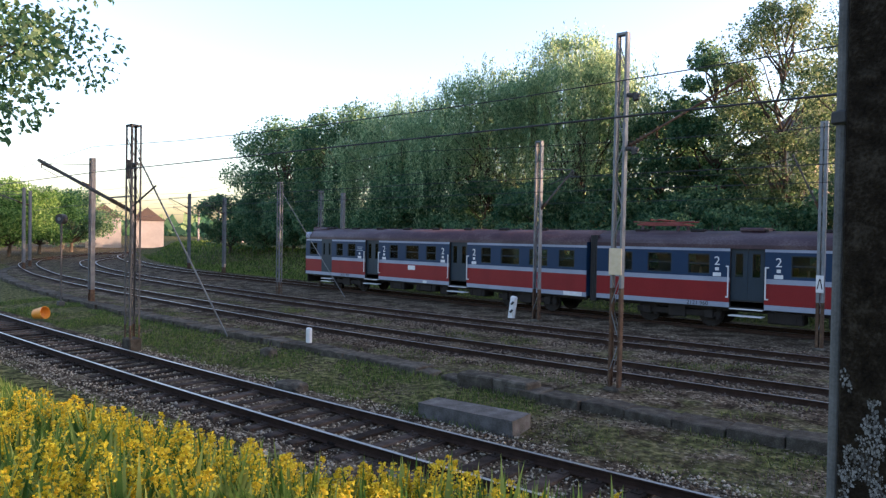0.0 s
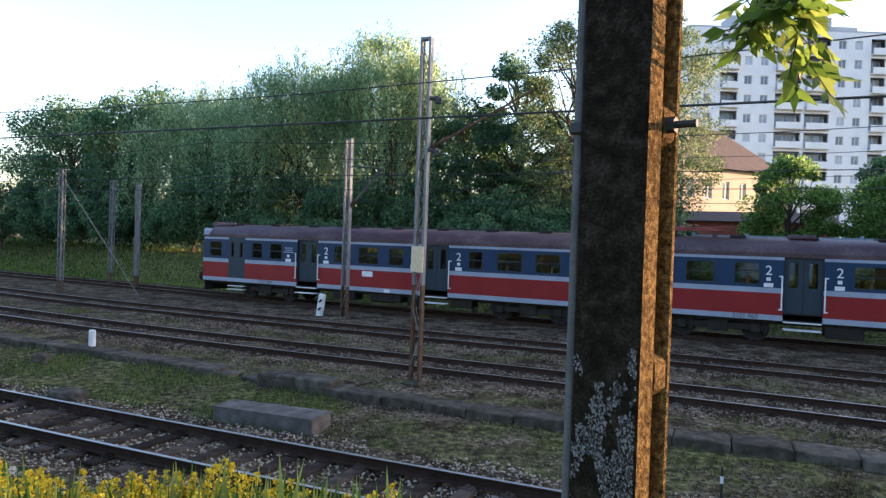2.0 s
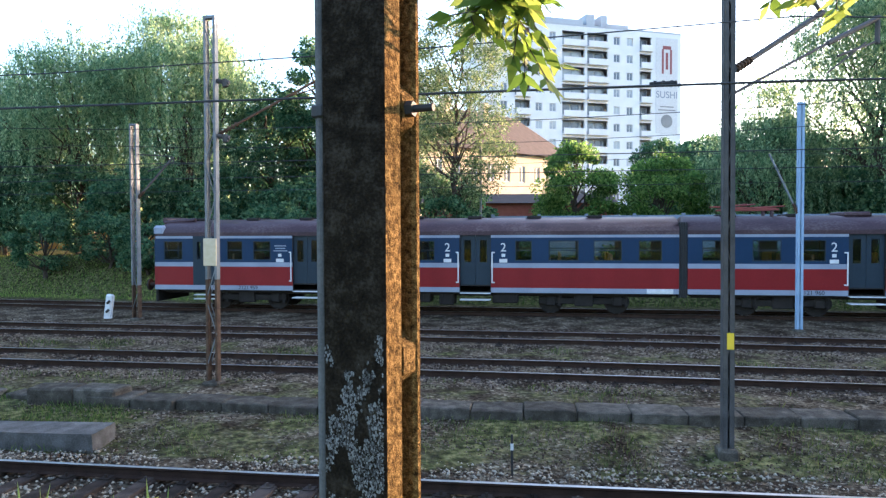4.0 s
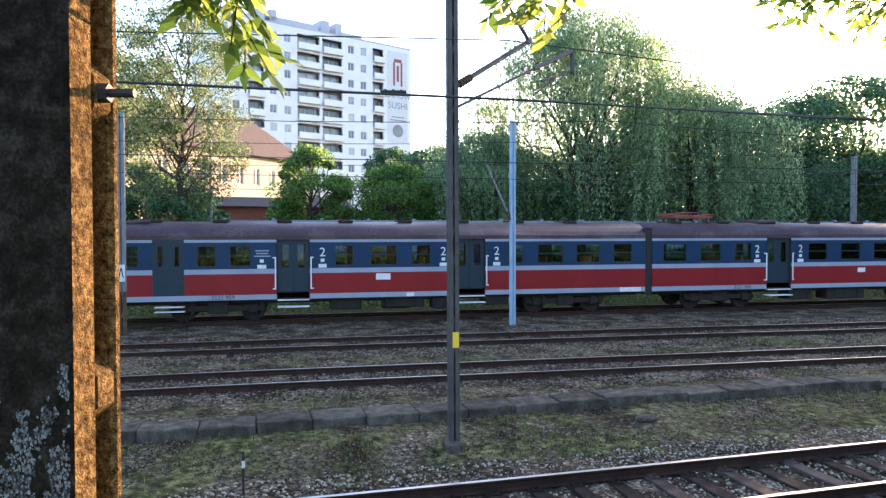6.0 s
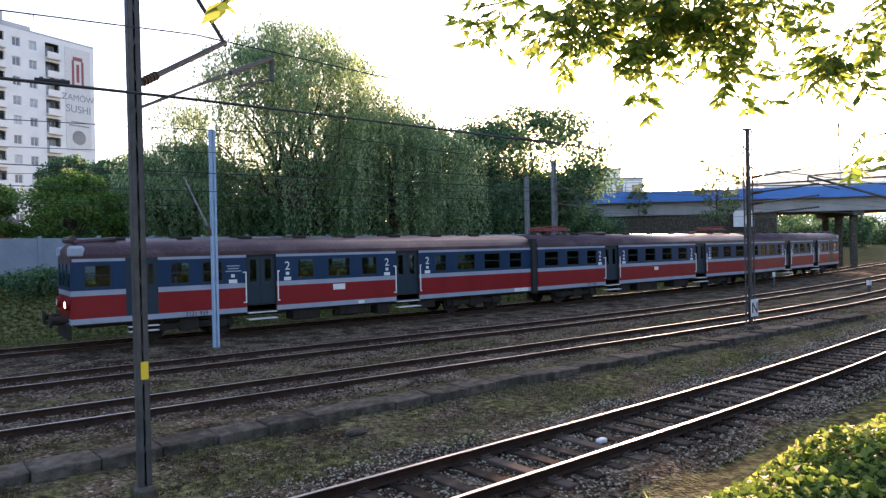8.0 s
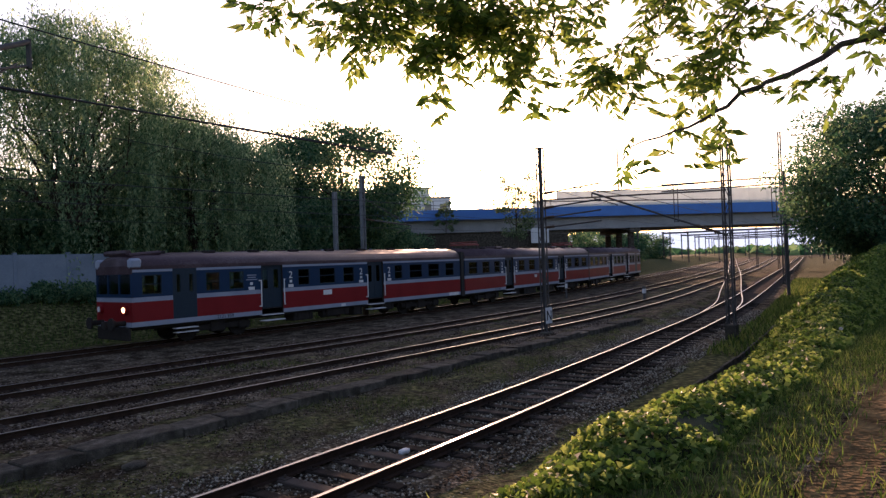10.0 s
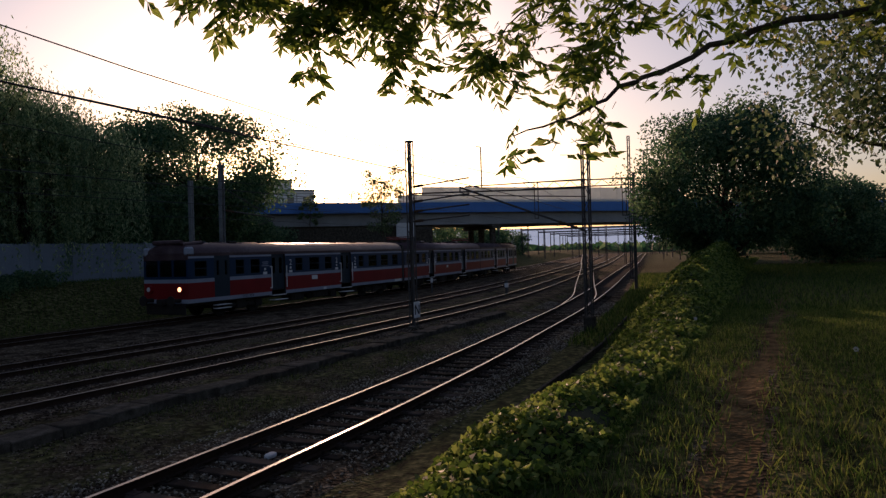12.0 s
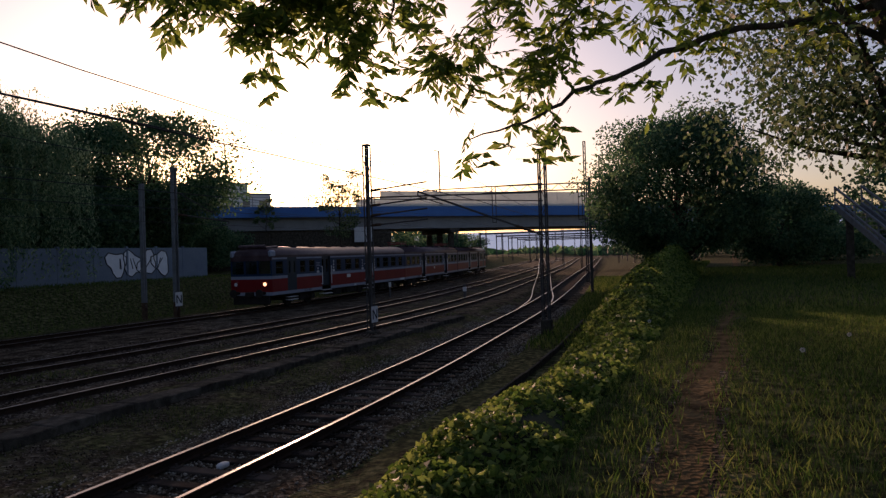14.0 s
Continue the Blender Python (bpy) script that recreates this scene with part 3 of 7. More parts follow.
def concrete_post():
    p = thing("concrete_post", "concrete mast coloured dark in front and sunlit on the flank, with pipe", "mast", pose(-0.872, 3.09, 0, 0, 0, -21.8))
    hw, t0, t1, dep = 0.178, 0.155, 0.06, 0.315
    bm = bmesh.new()
    box(bm, -hw, hw, -dep / 2, -dep / 2 + t0, 0.2, 9.5, 0.018)
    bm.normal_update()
    # Front and left faces take the shaded colour, the rest the sunlit one.
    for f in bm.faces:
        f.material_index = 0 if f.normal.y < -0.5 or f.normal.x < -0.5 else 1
    part("front_flange", bm, [M_POSTSHADE, M_POSTSUN], p)
    bm = bmesh.new()
    box(bm, -hw, hw, dep / 2 - t1, dep / 2, 0.2, 9.5, 0.018)
    part("back_flange", bm, M_POSTSUN, p)
    bm = bmesh.new()
    zs = [0.2, 1.49, 2.66, 3.83, 5.0, 6.17, 7.34, 8.5, 9.5]
    for a, b in zip(zs, zs[1:]):
        box(bm, -0.035, 0.035, -dep / 2 + t0, dep / 2 - t1, a, b)
    for z in zs[1:-1]:
        for s in (-1, 1):
            v = [(s * 0.035, -dep / 2 + t0, z - 0.2), (s * 0.035, dep / 2 - t1, z - 0.2), (s * 0.035, dep / 2 - t1, z + 0.2), (s * 0.035, -dep / 2 + t0, z + 0.2),
                 (s * hw, -dep / 2 + t0, z - 0.06), (s * hw, dep / 2 - t1, z - 0.06), (s * hw, dep / 2 - t1, z + 0.06), (s * hw, -dep / 2 + t0, z + 0.06)]
            vs = [bm.verts.new(c) for c in v]
            for f in ((0, 1, 5, 4), (1, 2, 6, 5), (2, 3, 7, 6), (3, 0, 4, 7), (4, 5, 6, 7)):
                bm.faces.new([vs[i] for i in f])
    part("web", bm, M_POSTSUN, p)
    bm = bmesh.new()
    bar(bm, (-hw - 0.035, -dep / 2 + 0.05, 0.3), (-hw - 0.035, -dep / 2 + 0.05, 9.5), 0.026, 12)
    part("conduit", bm, M_CONDUIT, p, "grey conduit pipe", smooth=False)
    bm = bmesh.new()
    box(bm, -hw - 0.068, -hw + 0.006, -dep / 2 + 0.01, -dep / 2 + 0.085, 3.8, 3.86, 0.008)
    part("clamp", bm, M_BLACK, p)
    bm = bmesh.new()
    bar(bm, (hw - 0.1, 0.03, 3.83), (hw + 0.13, 0.06, 3.83), 0.018, 10)
    bar(bm, (hw + 0.0, 0.04, 3.83), (hw + 0.035, 0.045, 3.83), 0.038, 6)
    part("bolt", bm, M_BLACK, p, "dark steel bolt")
    # flaking pale paint on the lower front face
    verts, faces = [], []
    for k in range(9000):
        z = random.uniform(1.0, 2.8)
        x = random.uniform(-hw * 0.9, hw * 0.97)
        if noise.noise((x * 9, z * 5, 8)) + 0.5 * noise.noise((x * 30, z * 22, 3)) < -0.2 + 1.3 * max(0.0, z - 2.4) + 0.6 * max(0.0, -x / hw - 0.3):
            continue
        r = random.uniform(0.0015, 0.0075)
        n0, k2 = len(verts), random.randint(5, 7)
        for j in range(k2):
            a = j * math.tau / k2 + random.uniform(-0.3, 0.3)
            rr = r * random.uniform(0.5, 1.2)
            verts.append((x + rr * math.cos(a), -dep / 2 - 0.003, z + 1.3 * rr * math.sin(a)))
        faces.append(tuple(range(n0, n0 + k2)))
    tagged(part("flaking_paint", raw("flaking_paint", verts, faces, M_FLAKE), None, p, "flaking pale paint"), kind="stuff")


M_FLAKE = surface("pale flaking paint", [(0.045, 0.043, 0.04), (0.1, 0.098, 0.092), (0.19, 0.185, 0.175)], 9, 0.9, 0.3, island=0.9)
concrete_post()

# ---- the electric train ----
def paint(name, a, b, rough=0.42):
    return surface(name, [a, b], 1.2, rough, 0.06, fine=20, spec=0.22, stretch=(1, 1, 0.4))


M_NAVY = paint("navy blue paint", (0.004, 0.022, 0.058), (0.008, 0.031, 0.075))
M_RED = paint("train red paint", (0.15, 0.007, 0.009), (0.21, 0.012, 0.014))
M_STRIPE = paint("pale grey stripe paint", (0.2, 0.225, 0.28), (0.28, 0.31, 0.37))
M_ROOF = surface("maroon roof paint", [(0.028, 0.015, 0.018), (0.055, 0.029, 0.033), (0.11, 0.08, 0.08)], 1.6, 0.5, 0.15, fine=14, stretch=(0.5, 1, 1))
M_DOORG = paint("slate door paint", (0.012, 0.024, 0.036), (0.02, 0.034, 0.048))
M_UNDER = surface("sooty underframe", [(0.012, 0.01, 0.009), (0.03, 0.025, 0.021)], 4, 0.9, 0.3)
M_SEAT = surface("brown seat", [(0.12, 0.07, 0.04), (0.2, 0.12, 0.07)], 4, 0.8, 0.1)
M_INNER = surface("cream lining", [(0.3, 0.27, 0.2), (0.4, 0.36, 0.28)], 4, 0.8, 0.05)
M_GLASS = bpy.data.materials.new("window glass")
M_GLASS.use_nodes = True
gn, gl = M_GLASS.node_tree.nodes, M_GLASS.node_tree.links
g1, g2, g3 = gn.new("ShaderNodeBsdfTransparent"), gn.new("ShaderNodeBsdfGlossy"), gn.new("ShaderNodeMixShader")
g1.inputs[0].default_value, g2.inputs["Roughness"].default_value = (0.8, 0.85, 0.85, 1), 0.03
fr = gn.new("ShaderNodeFresnel")
fr.inputs[0].default_value = 1.6
gl.new(fr.outputs[0], g3.inputs[0])
gl.new(g1.outputs[0], g3.inputs[1])
gl.new(g2.outputs[0], g3.inputs[2])
gl.new(g3.outputs[0], gn["Material Output"].inputs["Surface"])
M_TAIL = glow("warm lamp lens", (1.0, 0.45, 0.18), 4.0)
M_PANTO = surface("brick red pantograph paint", [(0.16, 0.035, 0.03), (0.26, 0.07, 0.05)], 5, 0.7, 0.1)


def text_mesh(body, size, mat):
    cu = bpy.data.curves.new("lettering", "FONT")
    cu.body, cu.size, cu.extrude, cu.align_x, cu.align_y = body, size, 0.002, "CENTER", "CENTER"
    ob = bpy.data.objects.new("lettering", cu)
    scene.collection.objects.link(ob)
    dg = bpy.context.evaluated_depsgraph_get()
    me = bpy.data.meshes.new_from_object(ob.evaluated_get(dg))
    bpy.data.objects.remove(ob)
    me.materials.clear()
    me.materials.append(mat)
    return me


ROWS = [(0.83, 1.02, 2), (1.02, 1.79, 1), (1.79, 1.97, 2), (1.97, 2.06, 0), (2.06, 2.84, 0), (2.84, 2.95, 0), (2.95, 3.05, 2), (3.05, 3.2, 3)]
HW = 1.42
TWO = text_mesh("2", 0.47, M_WHITE)
SMALL = {}


def car_shell(length, windows, doors, greys, name, parent):
    """The two side walls with real openings: stripes by rows of the wall, holes at windows and doors."""
    xs = sorted({0.0, length, *[v for w in windows for v in w[:2]], *[v for w in doors for v in w], *[v for w in greys for v in w]})
    for side in (-1, 1):
        verts, faces, ids = [], [], []
        for xa, xb in zip(xs, xs[1:]):
            xm = (xa + xb) / 2
            for za, zb, mi in ROWS:
                zm = (za + zb) / 2
                if any(a < xm < b for a, b in doors) and zm < 3.1:
                    continue
                if any(w[0] < xm < w[1] for w in windows) and 2.06 < zm < 2.84:
                    continue
                if any(a < xm < b for a, b in greys) and 1.0 < zm < 3.1:
                    mi = 4
                n0 = len(verts)
                verts += [(xa, side * HW, za), (xb, side * HW, za), (xb, side * HW, zb), (xa, side * HW, zb)]
                faces.append((n0, n0 + 1, n0 + 2, n0 + 3) if side < 0 else (n0 + 3, n0 + 2, n0 + 1, n0))
                ids.append(mi)
        key, uniq, remap = {}, [], []
        for v in verts:
            k = tuple(round(c, 4) for c in v)
            if k not in key:
                key[k] = len(uniq)
                uniq.append(v)
            remap.append(key[k])
        verts, faces = uniq, [tuple(remap[i] for i in f) for f in faces]
        me = raw("side_wall", verts, faces, [M_NAVY, M_RED, M_STRIPE, M_ROOF, M_DOORG])
        me.polygons.foreach_set("material_index", ids)
        ob = part("side_wall", me, None, parent)
        so = ob.modifiers.new("thickness", "SOLIDIFY")
        so.thickness, so.offset = 0.05, -1.0


def pane_mesh(w, h):
    bm = bmesh.new()
    box(bm, 0, w, -0.006, 0.006, 0, h)
    return mesh_of("pane", bm, M_GLASS)


def frame_mesh(w, h, t=0.035, bar_at=None):
    bm = bmesh.new()
    for x0, x1, z0, z1 in ((0, w, 0, t), (0, w, h - t, h), (0, t, t, h - t), (w - t, w, t, h - t)):
        box(bm, x0, x1, -0.02, 0.02, z0, z1)
    if bar_at:
        box(bm, t, w - t, -0.015, 0.015, bar_at - 0.018, bar_at + 0.018)
    return mesh_of("window_frame", bm, M_DOORG)


def window(parent, x0, x1, side, z0=2.06, z1=2.84, blind=False):
    key = (round(x1 - x0, 3), round(z1 - z0, 3), blind)
    if key not in SMALL:
        SMALL[key] = (frame_mesh(x1 - x0, z1 - z0, bar_at=(z1 - z0) * 0.52 if (x1 - x0) > 0.5 else None), pane_mesh(x1 - x0, z1 - z0))
    fm, pm = SMALL[key]
    y = side * (HW - 0.03)
    w = part("window", fm, None, parent, at=pose(x0, y, z0))
    g = part("pane", pm, None, w)
    g.visible_shadow = False


def door(parent, x0, x1, side, printed=False):
    w = (x1 - x0) / 2
    y = side * (HW - 0.12)
    for k in range(2):
        bm = bmesh.new()
        a, b = 0.005, w - 0.005
        wx0, wx1, wz0, wz1 = a + w * 0.27, b - w * 0.27, 2.0, 2.86
        for q in ((a, b, 1.1, wz0), (a, b, wz1, 3.05), (a, wx0, wz0, wz1), (wx1, b, wz0, wz1)):
            box(bm, q[0], q[1], -0.02, 0.02, q[2], q[3])
        d = part("door", bm, M_DOORG, parent, "slate sliding door leaf", at=pose(x0 + k * w, y, 0))
        bm = bmesh.new()
        box(bm, wx0, wx1, -0.005, 0.005, wz0, wz1)
        part("pane", bm, M_GLASS, d).visible_shadow = False
    bm = bmesh.new()
    for x in (x0, x1):
        box(bm, x - 0.01, x + 0.01, min(y, side * HW), max(y, side * HW), 0.83, 3.05)
    box(bm, x0, x1, side * (HW - 0.5), side * (HW - 0.1), 0.8, 0.86)
    part("door_recess", bm, M_UNDER, parent)
    for x, s in ((x0, -1), (x1, 1)):
        bm = bmesh.new()
        xx, yy = x + s * 0.05, side * (HW + 0.06)
        bar(bm, (xx, yy, 1.2), (xx, yy, 2.4), 0.026, 8)
        for z in (1.22, 2.38):
            bar(bm, (xx, yy, z), (xx + s * 0.09, side * HW, z), 0.026, 6)
        part("handrail", bm, M_WHITE, parent, "white handrail")
        if printed and s < 0 and side < 0:
            continue
        part("class_number", TWO, None, parent, "white figure 2", at=pose(x + s * 0.48, side * (HW + 0.006), 2.56, 90, 0, 0 if side < 0 else 180))
        bm = bmesh.new()
        box(bm, x + s * 0.48 - 0.07, x + s * 0.48 + 0.07, side * HW - 0.008, side * HW + 0.008, 2.21, 2.33)
        box(bm, x + s * 0.48 - 0.15, x + s * 0.48 + 0.15, side * HW - 0.008, side * HW + 0.008, 1.99, 2.13)
        part("notice", bm, M_WHITE, parent)
    for z, o in ((0.8, 0.06), (0.55, 0.16)):
        bm = bmesh.new()
        box(bm, x0 + 0.02, x1 - 0.02, min(side * (HW - 0.25), side * (HW + o)), max(side * (HW - 0.25), side * (HW + o)), z - 0.015, z + 0.015)
        box(bm, x0 + 0.02, x1 - 0.02, side * (HW + o) - 0.012, side * (HW + o) + 0.012, z - 0.02, z + 0.02)
        part("step", bm, M_WHITE, parent, "white edged step")


def roof(parent, length, round_end):
    prof = [(-HW, 3.2), (-HW + 0.05, 3.34), (-HW + 0.2, 3.5), (-HW + 0.5, 3.63), (-HW + 0.95, 3.71), (0, 3.74)]
    prof = prof + [(-a, b) for a, b in prof[-2::-1]]
    st = [(0.0, 0.82, -0.32), (0.12, 0.93, -0.13), (0.35, 1.0, 0.0)] if round_end else [(0.0, 1.0, 0.0)]
    st += [(length, 1.0, 0.0)]
    verts, faces = [], []
    k = len(prof)
    for x, sc, dz in st:
        for y, z in prof:
            verts.append((x, y * (0.5 + 0.5 * sc) if sc < 1 else y, 3.2 + (z - 3.2) * sc + dz * (z - 3.2)))
    for i in range(len(st) - 1):
        for j in range(k - 1):
            faces.append((i * k + j, (i + 1) * k + j, (i + 1) * k + j + 1, i * k + j + 1))
    faces.append(tuple(range(k)))
    faces.append(tuple((len(st) - 1) * k + j for j in range(k))[::-1])
    part("roof", raw("roof", verts, faces, M_ROOF, True), None, parent, "worn maroon roof")
    for x in np.arange(1.6, length - 0.8, 2.35):
        for s in (-0.5, 0.5):
            bm = bmesh.new()
            box(bm, x - 0.28, x + 0.28, s - 0.12, s + 0.12, 3.68, 3.80, 0.03)
            part("roof_vent", bm, M_UNDER, parent)


def bogie(parent, x):
    bm = bmesh.new()
    for s in (-1, 1):
        box(bm, x - 1.7, x + 1.7, s * 1.02 - 0.06, s * 1.02 + 0.06, 0.38, 0.62, 0.03)
        for a in (-1.25, 1.25):
            box(bm, x + a - 0.17, x + a + 0.17, s * 1.08 - 0.08, s * 1.08 + 0.08, 0.33, 0.66, 0.03)
            bar(bm, (x + a + 0.33, s * 1.0, 0.3), (x + a + 0.33, s * 1.0, 0.75), 0.09, 8)
        box(bm, x - 0.35, x + 0.35, s * 1.05 - 0.1, s * 1.05 + 0.1, 0.3, 0.8, 0.03)
    box(bm, x - 0.3, x + 0.3, -1.05, 1.05, 0.5, 0.74, 0.03)
    b = part("bogie", bm, M_UNDER, parent, "sooty bogie")
    for a in (-1.25, 1.25):
        bm = bmesh.new()
        bar(bm, (x + a, -0.9, 0.47), (x + a, 0.9, 0.47), 0.09, 10)
        for s in (-1, 1):
            bar(bm, (x + a, s * 0.69, 0.47), (x + a, s * 0.82, 0.47), 0.47, 24)
            bar(bm, (x + a, s * 0.82, 0.47), (x + a, s * 0.84, 0.47), 0.36, 24)
        part("wheelset", bm, M_UNDER, b)


def underfloor(parent, length, spots):
    bm = bmesh.new()
    box(bm, 0.1, length - 0.1, -1.2, 1.2, 0.74, 0.86)
    for s in (-0.95, 0.95):
        box(bm, 0.2, length - 0.2, s - 0.05, s + 0.05, 0.66, 0.8)
    part("underframe", bm, M_UNDER, parent)
    for x, w, z in spots:
        bm = bmesh.new()
        box(bm, x - w / 2, x + w / 2, -1.22, -0.45, z, 0.76, 0.04)
        for k in (-0.3, 0.3):
            box(bm, x + k * w - 0.02, x + k * w + 0.02, -1.25, -1.21, z + 0.05, 0.74)
        part("equipment_box", bm, M_UNDER, parent)
    bm = bmesh.new()
    for x0 in (spots[0][0] + 1.4,):
        bar(bm, (x0, -0.9, 0.5), (x0 + 1.1, -0.9, 0.5), 0.17, 14)
    part("air_tank", bm, M_UNDER, parent)


def inside(parent, length, doors):
    bm = bmesh.new()
    box(bm, 0.05, length - 0.05, -HW + 0.06, HW - 0.06, 1.08, 1.12)
    part("floor", bm, M_UNDER, parent)
    x = 3.4
    while x < length - 1.0:
        if not any(a - 0.4 < x < b + 0.4 for a, b in doors):
            for s in (-1, 1):
                bm = bmesh.new()
                box(bm, x - 0.06, x + 0.06, s * 0.45, s * 1.3, 1.5, 2.32, 0.03) if s > 0 else box(bm, x - 0.06, x + 0.06, -1.3, -0.45, 1.5, 2.32, 0.03)
                part("seat", bm, M_SEAT, parent)
        x += 0.95


def cab(parent, tail):
    """The flat driver's end at x = 0 with three windows, lamps and buffers."""
    bm = bmesh.new()
    for y0, y1, z0, z1, mi in ((-HW, HW, 0.83, 1.02, 2), (-HW, HW, 1.02, 1.79, 1), (-HW, HW, 1.79, 1.97, 2), (-HW, HW, 1.97, 2.1, 0), (-HW, HW, 2.88, 3.2, 3),
                               (-HW, -HW + 0.1, 2.1, 2.88, 0), (-0.5, -0.4, 2.1, 2.88, 0), (0.4, 0.5, 2.1, 2.88, 0), (HW - 0.1, HW, 2.1, 2.88, 0)):
        box(bm, -0.04, 0.02, y0, y1, z0, z1, mi=mi)
    part("end_wall", bm, [M_NAVY, M_RED, M_STRIPE, M_ROOF], parent)
    for y0, y1 in ((-HW + 0.1, -0.5), (-0.4, 0.4), (0.5, HW - 0.1)):
        bm = bmesh.new()
        box(bm, -0.02, 0.0, y0, y1, 2.1, 2.88)
        part("windscreen", bm, M_GLASS, parent).visible_shadow = False
    for s in (-1, 1):
        bm = bmesh.new()
        box(bm, -0.1, 0.42, s * HW - 0.03 - 0.22 * (s > 0), s * HW + 0.03 + 0.22 * (s < 0), 3.08, 3.5, 0.09)
        part("corner_lamp_box", bm, M_STRIPE, parent, "pale blue-white lamp box")
        bm = bmesh.new()
        bar(bm, (-0.16, s * 1.0, 1.5), (0.0, s * 1.0, 1.5), 0.19, 14)
        h = part("lamp_housing", bm, M_RED, parent, "red lamp housing")
        bm = bmesh.new()
        bar(bm, (-0.175, s * 1.0, 1.5), (-0.16, s * 1.0, 1.5), 0.11, 14)
        part("lens", bm, M_TAIL if tail and s < 0 else M_WHITE, h)
        bm = bmesh.new()
        bar(bm, (-0.55, s * 0.88, 0.98), (0.0, s * 0.88, 0.98), 0.1, 10)
        bar(bm, (-0.62, s * 0.88, 0.98), (-0.55, s * 0.88, 0.98), 0.24, 16)
        part("buffer", bm, M_UNDER, parent)
    bm = bmesh.new()
    box(bm, -0.5, 0.05, -0.18, 0.18, 0.75, 1.05, 0.04)
    box(bm, -0.12, 0.0, -1.25, 1.25, 0.3, 0.8, 0.03)
    part("coupler", bm, M_UNDER, parent)
    bm = bmesh.new()
    bar(bm, (0.15, -0.9, 3.62), (1.5, -0.8, 3.72), 0.09, 8)
    bar(bm, (0.15, -0.9, 3.72), (0.15, 0.9, 3.72), 0.12, 8)
    part("roof_horn", bm, M_ROOF, parent)
    for z in (0.45, 0.62):
        bm = bmesh.new()
        box(bm, 1.75, 2.75, -HW - 0.1, -HW + 0.2, z - 0.015, z + 0.015)
        part("step", bm, M_WHITE, parent, "white edged step")
    for side in (-1, 1):
        for a, b in ((1.83, 2.05), (2.4, 2.62)):
            window(parent, a, b, side, 2.06, 2.84)
    bm = bmesh.new()
    bar(bm, (2.9, -1.0, 1.1), (2.9, 1.0, 1.1), 0.03)
    box(bm, 2.86, 2.92, -HW + 0.06, HW - 0.06, 1.1, 3.2)
    part("bulkhead", bm, M_INNER, parent)


def pantograph(parent, x):
    for a in (-0.75, 0.75):
        for s in (-0.55, 0.55):
            bm = bmesh.new()
            bar(bm, (x + a, s, 3.7), (x + a, s, 3.93), 0.07, 8)
            part("insulator", bm, M_ROOF, parent)
    bm = bmesh.new()
    for s in (-0.55, 0.55):
        beam(bm, (x - 1.0, s, 3.97), (x + 1.0, s, 3.97), 0.07, 0.07)
        bar(bm, (x - 0.9, s, 4.0), (x + 1.3, s * 0.5, 4.1), 0.025, 6)
        bar(bm, (x + 0.9, s, 4.0), (x - 1.3, s * 0.5, 4.1), 0.025, 6)
    for a in (-0.9, 0.9):
        beam(bm, (x + a, -0.6, 3.98), (x + a, 0.6, 3.98), 0.07, 0.07)
    for a in (-0.25, 0.05):
        bar(bm, (x + a, -0.95, 4.16), (x + a, 0.95, 4.16), 0.03, 6)
    part("pantograph", bm, M_PANTO, parent, "folded brick-red pantograph")


END_WINDOWS = [(0.38, 1.22), (1.83, 2.05), (2.4, 2.62), (3.19, 3.87), (4.33, 5.09), (8.15, 8.87), (9.5, 10.55), (11.1, 11.87), (15.0, 15.65), (16.27, 17.4), (17.95, 19.0), (19.6, 20.45)]
END_DOORS = [(6.02, 7.22), (12.85, 14.07)]
MID_WINDOWS = [(0.5, 1.6), (2.25, 3.25), (3.9, 4.75), (7.6, 8.6), (9.3, 10.35), (11.05, 12.1), (12.8, 13.8), (16.75, 17.6), (18.25, 19.25), (19.9, 21.0)]
MID_DOORS = [(5.5, 6.72), (14.78, 16.0)]
LEN_END, LEN_MID, GAP = 21.05, 21.5, 0.32


